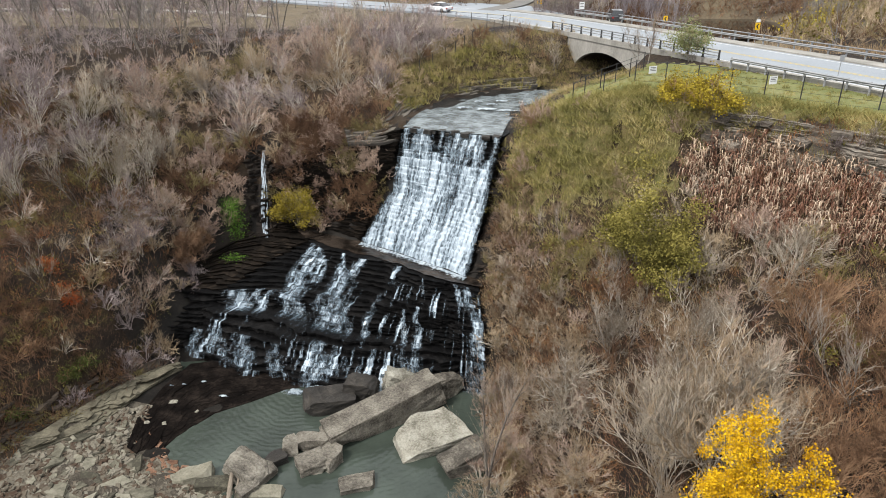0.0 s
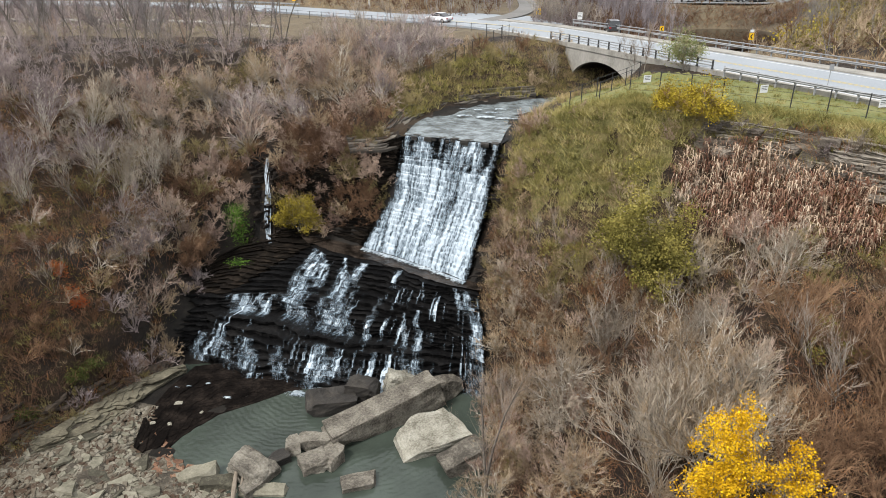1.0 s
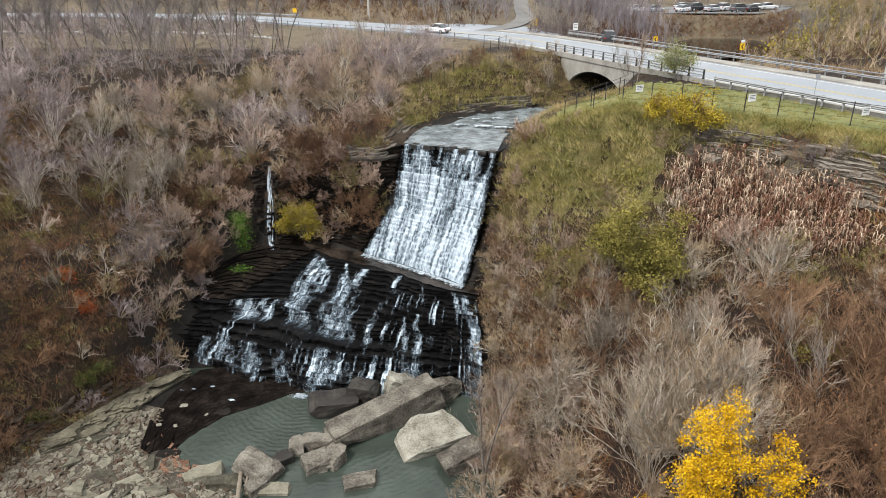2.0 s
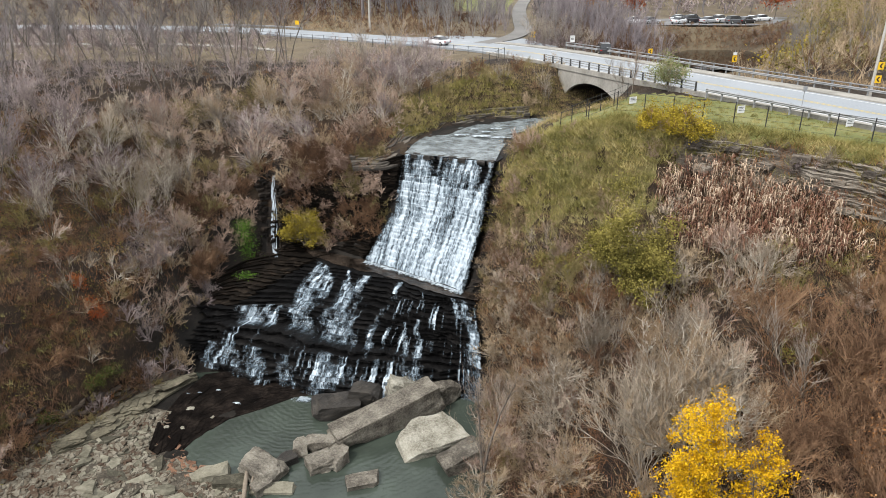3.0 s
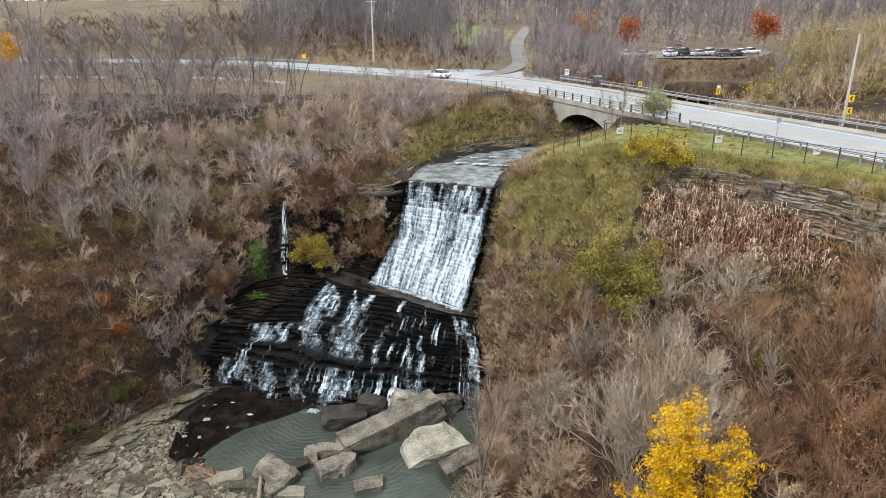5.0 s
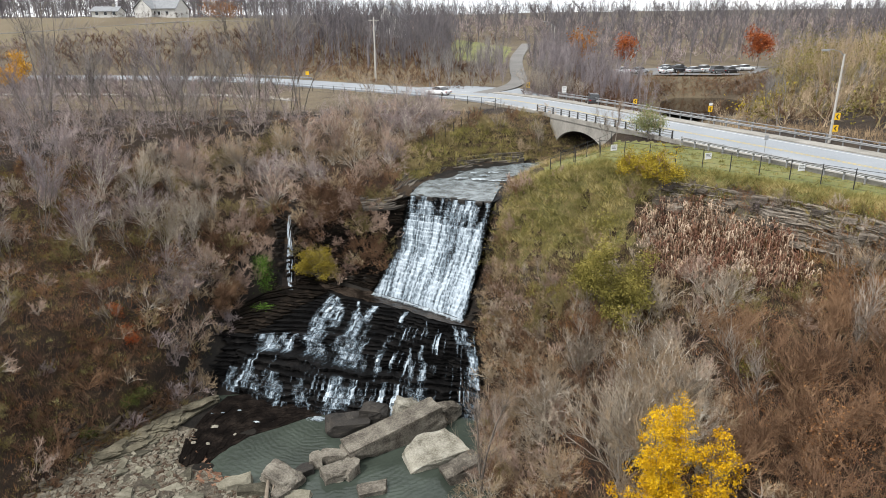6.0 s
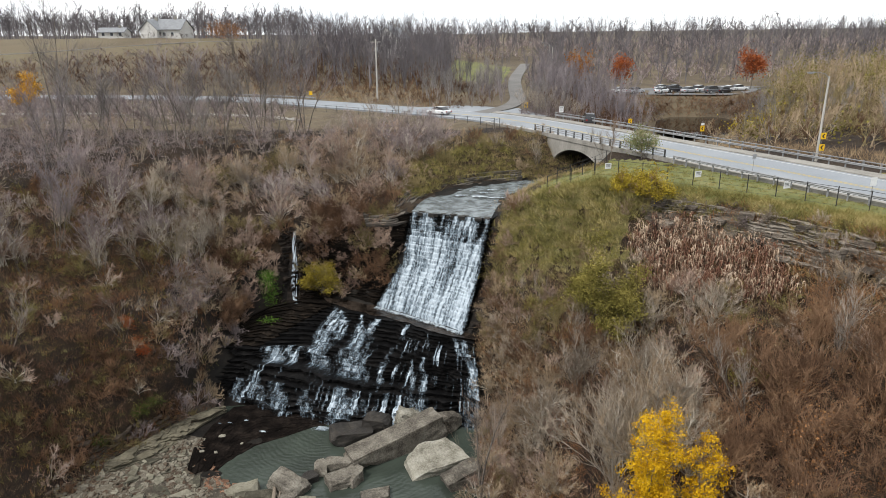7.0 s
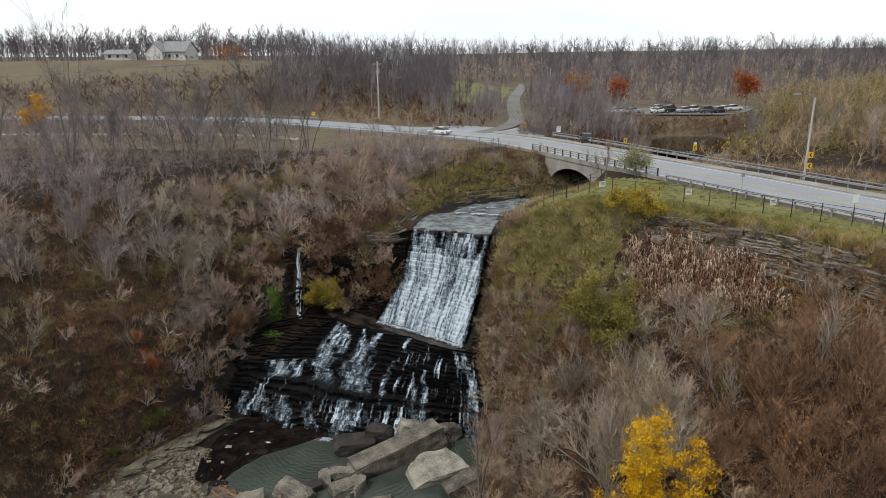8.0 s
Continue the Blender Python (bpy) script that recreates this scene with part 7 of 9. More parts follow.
M["bush_brown"] = bark("brown_bush_twigs", (0.15, 0.088, 0.055), (0.25, 0.15, 0.092), (0.36, 0.225, 0.135), 0.5, 0.2)
M["bush_mauve"] = bark("dark_mauve_bush_twigs", (0.22, 0.178, 0.175), (0.37, 0.302, 0.295), (0.56, 0.47, 0.44), 0.5, 0.2)
M["bush_olive"] = bark("olive_bush_twigs", (0.163, 0.131, 0.062), (0.275, 0.225, 0.106), (0.388, 0.312, 0.163), 0.5, 0.2)
TEXT = {"grey": "rounded leafless shrub of fine pale grey twigs", "tan": "rounded leafless shrub of dry tan twigs", "pink": "dense leafless shrub of pink-brown twigs", "brown": "low tangled shrub of brown twigs",
        "mauve": "leafless shrub of dark mauve-grey twigs", "olive": "twiggy shrub with fading olive leaves", "rust": "brown shrub holding rust-coloured dead leaves"}
SHAPES = {"T": (3.9, 7.8, 30, 560, 2700), "L": (3.0, 4.6, 26, 380, 1700), "M": (2.1, 3.2, 18, 240, 1050), "S": (1.5, 1.9, 14, 160, 680), "F": (2.8, 3.6, 12, 90, 320)}
bush_roots = {}


def bush(tone, shape, x, y, size, g, z=None, lean=10):
    """One shrub; the first of a kind is built, the others copy it."""
    k = int(g.randint(3))
    key = (tone, shape, k)
    first = key not in bush_roots
    if first:
        R, H, a, b, c = SHAPES[shape][:5]
        seed = 800 + 37 * k + sum(ord(q) for q in tone + shape)
        wood, fine, tips = dome(seed, R, H, a, b, c, 0.0122, 0.55, 0.55) if shape == "T" else dome(seed, R, H, a, b, c, 0.0105)
        root = thing("shrub", (0, 0, 0), TEXT[tone], "shrub", "shrubs on the gorge slopes")
        stuff = M["bush_brown" if tone == "rust" else "bush_" + tone]
        bare = stuff if tone in ("brown", "rust", "olive") else M["bush_stem"]
        for nm, (v, t), mt in (("stem", wood, bare), ("crown", fine, stuff)):
            ob = new(nm, bulk_mesh(nm, v, t, mt))
            ob.parent = root
        if tone in ("olive", "rust"):
            q = np.random.RandomState(seed)
            n = int(110 * R * R)
            v, t = leaves(tips[q.randint(0, len(tips), n)] + q.normal(size=(n, 3)) * 0.05, 0.1, q)
            ob = new("foliage", bulk_mesh("foliage", v, t, M["leaf_" + tone]))
            ob.parent = root
        bush_roots[key] = root
        ob = root
    else:
        ob = copy_thing(bush_roots[key], Matrix.Identity(4))
    wide = size * g.uniform(0.9, 1.15)
    ob.matrix_basis = pose(x, y, (height(x, y) if z is None else z) - 0.2, g.uniform(-lean, lean), g.uniform(-lean, lean), g.uniform(0, 360)) @ Matrix.Diagonal((wide, wide, size, 1))


def bushes(poly, gap, tones, shapes, seed, size=(0.75, 1.15), keep=None, patch=0.11, label=""):
    """Shrubs loosely over a stretch of ground; one kind prevails in each patch of it."""
    g = np.random.RandomState(seed)
    many = {}
    for x, y in spots_in(poly, gap, g, clear if keep is None else keep, 0.6):
        k = (0.5 + 0.9 * wobble(x, y, patch, seed * 0.37) + g.uniform(-0.22, 0.22)) * len(tones)
        tone = tones[int(min(max(k, 0), len(tones) - 1))]
        shape = shapes[g.randint(len(shapes))]
        if label:
            many.setdefault(tone, []).append((x, y, height(x, y) - 0.2, g.uniform(*size), g.uniform(0, 6.28), shapes.index(shape) * 2 + g.randint(2)))
        else:
            bush(tone, shape, x, y, g.uniform(*size), g)
    for tone, spots in many.items():
        kinds = [merged(dome(950 + 7 * k + i, *SHAPES[sh], 0.0105)[:2]) for k, sh in enumerate(shapes) for i in range(2)]
        v, t = scatter(kinds, spots)
        name = "%s_brush" % tone
        tagged(new(name, bulk_mesh(name, v, t, M["bush_brown" if tone == "rust" else "bush_" + tone])), label, "brush", kind="stuff")


g0 = np.random.RandomState(2)
for x, y, s_, tone, shape in ((11.4, 31.4, 1.2, "grey", "T"), (12.9, 33.4, 1.15, "tan", "T"), (11.2, 35.2, 1.0, "grey", "T"), (13.8, 31.0, 1.1, "tan", "T"), (16.2, 34.2, 0.95, "grey", "T"), (14.6, 39.4, 0.75, "grey", "T"), (20.2, 36.6, 0.85, "brown", "T"), (6.9, 35.4, 0.7, "tan", "T"), (22.8, 31.4, 0.95, "brown", "T"), (6.2, 41.2, 0.6, "tan", "T"), (9.8, 43.0, 0.6, "grey", "T"),
                              (17.6, 27.8, 0.9, "brown", "T"), (26.4, 34.2, 0.8, "brown", "T"), (20.6, 41.2, 0.6, "grey", "T"), (27.2, 27.2, 1.0, "brown", "T"), (9.4, 25.8, 0.8, "tan", "T"), (12.8, 35.6, 0.7, "tan", "T"),
                              (-34.6, 60.5, 0.85, "grey", "T"), (-33.0, 64.8, 0.75, "grey", "T"), (-37.5, 62.5, 0.8, "mauve", "T"), (-31.8, 58.2, 0.8, "tan", "L"), (-30.6, 62.0, 0.8, "pink", "L"), (-40.5, 55, 0.8, "mauve", "T"), (-43, 64, 0.9, "mauve", "T"), (-46, 48, 0.8, "mauve", "T"), (-18, 76, 0.7, "pink", "T"), (-25, 79, 0.7, "tan", "T"), (-11, 74, 0.6, "pink", "T"), (-31, 76, 0.7, "grey", "T"), (-45, 58, 0.85, "mauve", "T"), (-51, 51, 0.9, "grey", "T"), (-40, 67, 0.8, "grey", "T"), (-56, 61, 0.95, "mauve", "T"), (-49, 68, 0.9, "mauve", "T"), (-58, 48, 0.9, "grey", "T"), (-36, 72, 0.8, "pink", "T")):
    bush(tone, shape, x, y, s_, g0)
# the large pale thicket leaning out over the black ledges
for x, y, s_, tone, shape in ((-31.4, 56.4, 0.85, "pink", "L"), (-30.6, 54.0, 0.75, "pink", "L"), (-32.6, 54.8, 0.8, "mauve", "L"), (-30.8, 58.8, 0.8, "pink", "L"), (-30.0, 61.2, 0.7, "tan", "L"), (-33.4, 57.8, 0.9, "mauve", "L"), (-31.2, 51.8, 0.6, "pink", "L"), (-29.9, 56.2, 0.7, "pink", "M")):
    bush(tone, shape, x, y, s_, g0, lean=25)
# ragged brush leaning out over the pool's edge
for x, y, s_, tone, shape in ((2.1, 37.2, 0.9, "tan", "M"), (1.9, 39.4, 0.55, "pink", "M"), (2.3, 41.6, 1.0, "tan", "M"), (1.8, 43.6, 0.5, "brown", "S"), (2.2, 45.8, 0.85, "pink", "M"), (1.8, 48.2, 0.6, "tan", "M"), (2.4, 50.4, 1.0, "tan", "M"), (1.0, 36.0, 0.95, "tan", "M"), (0.8, 38.3, 0.7, "pink", "M"), (1.2, 34.0, 1.0, "tan", "M"), (0.9, 40.4, 0.5, "tan", "M"), (2.2, 53.0, 0.7, "olive", "M")):
    bush(tone, shape, x, y, s_, g0, lean=16)
RUSTY = [(19, 20), (19, 34), (24, 40), (34, 36), (42, 20)]
bushes(RIGHT_LOW, 3.15, ("tan", "grey", "tan", "pink", "brown", "tan", "rust"), ("M", "L", "M"), 21, keep=lambda q: clear(q) & ~inside(q, RUSTY))
bushes(RUSTY, 3.0, ("brown", "rust", "brown", "rust", "brown"), ("M", "L", "M"), 36)
bushes(RIGHT_MID, 2.85, ("brown", "grey", "olive", "tan", "pink", "rust"), ("M", "S", "M"), 22)
OPEN_BANK = [(-60, 30), (-34, 30), (-29, 46), (-30.5, 53.5), (-34, 57), (-44, 58), (-54, 52)]
bushes(LEFT_BANK, 2.7, ("olive", "mauve", "pink", "grey", "pink", "brown", "rust", "mauve", "brown"), ("M", "M", "S"), 23, keep=lambda q: clear(q) & ~inside(q, OPEN_BANK))
bushes(LEFT_BANK, 2.7, ("brown", "tan", "brown", "pink", "olive", "tan"), ("S", "M"), 35, (0.55, 0.95), keep=lambda q: clear(q) & inside(q, OPEN_BANK))
bushes(LEFT_SHELF, 2.65, ("pink", "tan", "pink", "mauve", "pink", "tan", "pink", "olive"), ("M", "M", "L"), 24)
bushes(LEFT_BELT, 3.8, ("mauve", "grey", "mauve", "mauve", "pink"), ("F",), 25, (0.7, 1.1), label="leafless brush under the tall bare trees")
bushes(CLIFF_LEFT, 1.45, ("brown", "pink", "pink", "tan", "olive"), ("S",), 27, (0.7, 1.2), EVERY, 0.3, "twiggy brush hanging down the dark cliff")
bushes(CLEFT_TOP, 1.8, ("pink", "tan", "brown", "olive"), ("S",), 28, (0.8, 1.3), EVERY, 0.3, "twiggy brush above the side trickle")
bushes(OVERHANG, 1.7, ("pink", "brown", "tan", "mauve"), ("S",), 29, (0.8, 1.3), EVERY, 0.3, "twiggy brush hanging over the cut bank")
bushes(FALL_EDGE, 1.3, ("tan", "pink", "brown", "tan"), ("S",), 30, (0.7, 1.15), EVERY, 0.3, "tan and olive brush crowding the edge of the falls")
bushes(KNOLL, 3.0, ("olive", "tan", "pink", "grey"), ("S",), 31, (0.4, 0.75), EVERY, 0.3, "low scattered brush on the grassy knoll")
bushes([(8, 49), (14, 44.5), (17, 50), (18, 53), (12, 55)], 2.4, ("brown", "tan", "olive", "pink"), ("S",), 32, (0.6, 0.9), EVERY, 0.3, "tan and olive brush below the knoll")

def hanging(line, low, high, count, tones, seed, label):
    """Brush rooted in the cracks of a cliff, from its top edge some way down."""
    g = np.random.RandomState(seed)
    pts = along(line, 200)
    kinds = [merged(dome(970 + i, *SHAPES["S"], 0.012)[:2]) for i in range(4)]
    lots = {}
    for k in range(count):
        x, y, fall = pts[g.randint(200)]
        z = high - (high - low) * g.uniform(0, 1) ** 1.4
        s_ = 0.0
        while s_ < 6 and height(x, y + s_) < z:
            s_ += 0.25
        tone = tones[int(min(len(tones) - 1, max(0, (0.5 + 0.9 * wobble(x, z, 0.25, seed)) * len(tones))))]
        lots.setdefault(tone, []).append((x, y + s_ - 0.2, z - 0.3, g.uniform(0.5, 0.95), g.uniform(0, 6.28), g.randint(4)))
    for tone, spots in lots.items():
        v, t = scatter(kinds, spots)
        name = "%s_brush" % tone
        tagged(new(name, bulk_mesh(name, v, t, M["bush_" + tone])), label, "brush", kind="stuff")


hanging([(-20.8, 66.8, 0), (-16.5, 65.6, 0), (-13.4, 65.0, 0)], 9.2, 18.0, 190, ("pink", "brown", "brown", "pink", "olive"), 41, "pink-brown brush hanging down the cliff beside the trickle")
hanging([(-13.4, 64.6, 0), (-9.2, 64.4, 0)], 10.0, 18.6, 110, ("brown", "olive", "pink", "brown"), 42, "brush hanging over the rock beside the upper lip")
bushes([(0.6, 55.4), (2.0, 58.4), (2.9, 61), (4.4, 61), (3.6, 57.6), (2.4, 54.6)], 1.1, ("tan", "olive", "brown"), ("S",), 48, (0.35, 0.6), EVERY, 0.3, "tan brush at the side of the upper fall")
hanging([(-30.0, 60.5, 0), (-27.5, 65.0, 0), (-25.2, 67.8, 0)], 8.0, 15.0, 70, ("pink", "brown", "pink", "olive"), 43, "brown brush hanging beside the trickle's cleft")
FALL_FACE = [(1.0, 49.6), (1.0, 53.6), (1.6, 56.6), (3.0, 60.4), (4.8, 60), (4.4, 54), (5.2, 48), (4.6, 42), (3.2, 37.6), (1.8, 40), (1.8, 46)]
bushes(FALL_FACE, 0.95, ("tan", "tan", "pink", "olive", "grey", "tan"), ("S",), 49, (0.4, 0.8), EVERY, 0.3, "tangled tan and red-brown brush on the steep face beside the falls")
bushes([(4, 56), (9, 50), (13, 45), (10, 44), (6, 47), (3.6, 52)], 1.5, ("tan", "brown", "pink", "tan", "brown"), ("S",), 50, (0.6, 1.0), EVERY, 0.3, "red-brown brush on the slope above the falls")
MID_SLOPE = [(3.4, 56), (8, 51.5), (14, 48.5), (18.5, 44), (16, 40.5), (10, 43.5), (5, 46), (3.2, 50.5)]
bushes(MID_SLOPE, 2.1, ("tan", "brown", "pink", "grey", "tan", "rust"), ("S", "M"), 51, (0.6, 0.95), EVERY, 0.2)
CUT_BRUSH = [(-28.8, 50), (-30, 46.6), (-33, 42), (-36.2, 36), (-39, 30), (-42, 34), (-38, 43), (-32, 50)]
bushes(CUT_BRUSH, 2.2, ("brown", "olive", "brown", "mauve"), ("S",), 44, (0.6, 1.1), EVERY, 0.3, "twiggy brown and olive brush above the cut bank")

CUT_SLOPE = [(-27.8, 52), (-28.4, 48), (-30.6, 44), (-34, 39), (-37, 34), (-41, 34), (-38, 43), (-32, 50)]
bushes(CUT_SLOPE, 2.3, ("brown", "brown", "olive", "brown"), ("S",), 45, (0.4, 0.8), EVERY, 0.3, "low brown and olive brush on the cut bank")
hanging([(-28.4, 52.6, 0), (-28.2, 56.0, 0), (-27.6, 58.4, 0)], 4.6, 9.0, 40, ("pink", "mauve", "pink", "brown"), 46, "pink-brown brush hanging over the black ledges")
bushes([(2.6, 51), (3.4, 45), (3.6, 38.5), (6.5, 34), (8.5, 40), (8, 47), (5, 52.5)], 1.7, ("tan", "pink", "grey", "tan", "grey", "tan"), ("S", "M"), 47, (0.6, 1.0), EVERY, 0.3, "tan and rust-brown brush above the pool's edge")

# low tangle, weeds and leaves on the ground between the shrubs
def weed_clump(seed, n, H, spread, thick=0.013):
    g = np.random.RandomState(seed)
    base = np.column_stack([g.normal(size=(n, 2)) * spread, np.zeros(n)])
    top = base + np.column_stack([g.normal(size=(n, 2)) * 0.4 * H, H * g.uniform(0.35, 1.0, n)])
    return spikes(base, top, thick * 1.2, 1)


weeds = [weed_clump(1000 + k, 26, 0.9, 0.4) for k in range(6)]
for poly, gap, mat, text, seed in ((RIGHT_LOW, 0.85, "twig_brown", "red-brown weeds between the shrubs", 1), (RIGHT_LOW, 1.1, "reed", "dry pinkish weeds between the shrubs", 2), (RIGHT_LOW, 1.0, "leaf_tan", "tan dead weeds between the shrubs", 3),
                                   (RIGHT_MID, 0.85, "leaf_tan", "tan dead weeds on the upper slope", 4), (RIGHT_MID, 1.0, "twig_brown", "red-brown weeds on the upper slope", 5), (RIGHT_MID, 1.3, "grass_blade", "olive weeds on the upper slope", 6),
                                   (LEFT_BANK, 1.0, "twig_brown", "red-brown weeds on the steep bank", 7), (LEFT_BANK, 1.5, "leaf_rust", "rusty dead weeds on the steep bank", 8), (LEFT_BANK, 2.2, "grass_blade", "olive weeds on the steep bank", 9), (LEFT_BANK, 1.1, "bush_brown", "brown weeds on the steep bank", 16),
                                   (LEFT_SHELF, 1.2, "leaf_tan", "tan weeds on the shelf beside the falls", 10), (LEFT_SHELF, 1.2, "twig_brown", "brown weeds on the shelf beside the falls", 11),
                                   (CUT_BRUSH, 0.8, "twig_brown", "brown weeds above the cut bank", 14), (CUT_BRUSH, 2.0, "grass_blade", "olive weeds above the cut bank", 15), (LEFT_BELT, 1.7, "bush_mauve", "mauve-brown weeds under the tall bare trees", 12), (LEFT_BELT, 3.2, "leaf_rust", "rusty weeds under the tall bare trees", 13)):
    brush("dead_weeds", poly, gap, weeds, M[mat], text, 200 + seed, (0.6, 1.3), 0.05)
brush("brown_undergrowth", RIGHT_LOW, 2.9, thin_whole, M["twig_brown"], "tangled red-brown undergrowth beneath the shrubs", 22, (0.8, 1.4))
brush("rust_leaves", RIGHT_LOW, 2.0, dry_leaf, M["leaf_rust"], "dead rust-coloured leaves caught in the undergrowth", 23, (0.8, 1.5))
brush("tan_leaves", RIGHT_MID, 2.0, dry_leaf, M["leaf_tan"], "dry tan leaves on the upper slope's undergrowth", 26, (0.7, 1.3))
brush("brown_undergrowth", LEFT_BANK, 2.4, thin_whole, M["twig_brown"], "tangled brown undergrowth on the steep bank", 32, (0.7, 1.4))
brush("olive_leaves", LEFT_BANK, 2.2, dry_leaf, M["leaf_olive"], "fading olive leaves low on the bank", 34, (0.7, 1.3))
for mat, gap, text, seed in (("twig_brown", 0.6, "red-brown weeds on the cut bank", 1), ("leaf_rust", 0.9, "rusty weeds on the cut bank", 2), ("grass_blade", 1.8, "olive weeds on the cut bank", 3)):
    brush("dead_weeds", CUT_SLOPE, gap, weeds, M[mat], text, 260 + seed, (0.4, 0.9), 0.05, EVERY)
brush("hanging_brush", CLIFF_LEFT, 1.2, low_whole, M["twig_brown"], "brown brush hanging over the dark cliff", 38, (0.9, 1.6), keep=EVERY)
brush("tan_leaves", FALL_EDGE, 1.3, dry_leaf, M["leaf_tan"], "tan leaves at the edge of the falls", 57, (0.6, 1.1), keep=EVERY)
brush("dead_weeds", FALL_FACE, 0.4, weeds, M["leaf_tan"], "tan weeds on the steep face beside the falls", 296, (0.6, 1.1), 0.05, EVERY)
brush("dead_weeds", FALL_FACE, 0.8, weeds, M["leaf_rust"], "red-brown weeds on the steep face beside the falls", 297, (0.5, 1.0), 0.05, EVERY)
brush("dead_weeds", FALL_EDGE, 0.8, weeds, M["leaf_tan"], "tan weeds crowding the edge of the falls", 56, (0.6, 1.1), 0.05, EVERY)


CREEK_SIDE = [(-10.5, 70), (-6.6, 71.5), (-3.6, 77), (2, 81.5), (9, 82), (13, 88), (6, 93), (-4, 90), (-10, 84), (-12, 76)]
brush("dead_weeds", CREEK_SIDE, 0.8, weeds, M["leaf_tan"], "tan weeds on the creek's bank", 231, (0.6, 1.2), 0.05, EVERY)
brush("dead_weeds", CREEK_SIDE, 1.0, weeds, M["grass_blade"], "olive weeds on the creek's bank", 232, (0.6, 1.2), 0.05, EVERY)
bushes(CREEK_SIDE, 2.8, ("olive", "tan", "brown", "olive", "pink"), ("S",), 233, (0.6, 1.1), EVERY, 0.3, "twiggy olive and tan brush on the creek's bank")


RED_PATCH = [(-37, 47), (-34, 45), (-32.4, 48), (-34, 52), (-38, 51)]
brush("sumac", RED_PATCH, 1.8, dry_leaf, M["leaf_red"], "small red sumac leaves on the bank", 271, (0.5, 0.9), 0.05, EVERY)
brush("rust_leaves", [(-46, 40), (-36, 42), (-32, 48), (-31, 56), (-36, 60), (-46, 52)], 2.4, dry_leaf, M["leaf_rust"], "rusty leaves in the bank's brush", 272, (0.7, 1.3), 0.05, EVERY)
brush("dead_weeds", OPEN_BANK, 1.1, weeds, M["leaf_tan"], "tan weeds over the open bank", 277, (0.4, 0.8), 0.05, EVERY)
brush("olive_weeds", [(-38, 43.5), (-35.4, 43.5), (-34.6, 46), (-36.6, 47)], 0.6, weeds, M["leaf_olive"], "olive grass in an open patch of the bank", 275, (0.4, 0.7), 0.05, EVERY)
brush("olive_weeds", [(-34.2, 49.4), (-32.6, 49.2), (-32.2, 51.2), (-33.8, 52)], 0.6, weeds, M["leaf_olive"], "olive grass in an open patch of the bank", 276, (0.4, 0.7), 0.05, EVERY)
brush("orange_weeds", [(-44, 46), (-36, 50), (-36, 55), (-46, 54)], 1.0, weeds, M["leaf_orange"], "orange-brown weeds on the bank", 273, (0.3, 0.6), 0.05, EVERY)
brush("rust_leaves", [(14, 22), (26, 22), (34, 26), (30, 36), (22, 34)], 2.2, dry_leaf, M["leaf_rust"], "rusty leaves low on the slope", 274, (0.6, 1.0), 0.05, EVERY)


for poly, seed in (([(8, 81), (16, 76.5), (18, 82), (14, 90), (8, 86)], 1), ([(3.6, 62.5), (5.4, 70), (9, 75.6), (15, 78.4), (16.5, 70.5), (9, 66), (7, 61.5)], 2), ([(5, 81.4), (12, 84.6), (14, 88), (8, 88), (2, 84)], 3)):
    brush("dead_weeds", poly, 0.6, weeds, M["grass_blade"], "olive weeds above the creek", 280 + seed, (0.5, 1.0), 0.05, EVERY)
    brush("dead_weeds", poly, 0.7, weeds, M["leaf_tan"], "tan weeds above the creek", 284 + seed, (0.5, 1.0), 0.05, EVERY)


ORANGE_SLOPE = [(25, 40.5), (30, 35), (35, 27), (39, 28), (33, 38), (28, 43)]
brush("dead_weeds", ORANGE_SLOPE, 0.6, weeds, M["leaf_rust"], "rust-brown weeds below the cliff", 291, (0.7, 1.3), 0.05, EVERY)
brush("dead_weeds", ORANGE_SLOPE, 0.8, weeds, M["leaf_tan"], "tan weeds below the cliff", 292, (0.7, 1.3), 0.05, EVERY)


CLIFF_FOOT = [(19, 49.6), (23.4, 46.8), (27.2, 42.2), (31.2, 36.4), (36.6, 27.4), (39, 29), (33.4, 38.2), (28.8, 44), (25, 48.4), (20.6, 51)]
brush("dead_weeds", CLIFF_FOOT, 0.45, weeds, M["leaf_rust"], "rust-brown weeds at the foot of the cliff", 293, (0.7, 1.2), 0.05, EVERY)
brush("dead_weeds", CLIFF_FOOT, 0.9, weeds, M["grass_blade"], "olive weeds at the foot of the cliff", 294, (0.6, 1.1), 0.05, EVERY)
for x, y, s_, tone in ((26.4, 46.0, 0.85, "grey"), (25.4, 46.9, 0.6, "mauve"), (30.2, 41.0, 0.7, "olive"), (31.2, 39.6, 0.6, "olive"), (20.2, 51.2, 0.5, "mauve"), (33.6, 35.6, 0.7, "olive"), (36.2, 31.6, 0.7, "brown")):
    bush(tone, "S", x, y, s_ * 1.3, g0)
bushes(CLIFF_FOOT, 1.9, ("olive", "brown", "grey", "tan"), ("S",), 295, (0.5, 0.9), EVERY, 0.3, "low brush at the foot of the cliff")


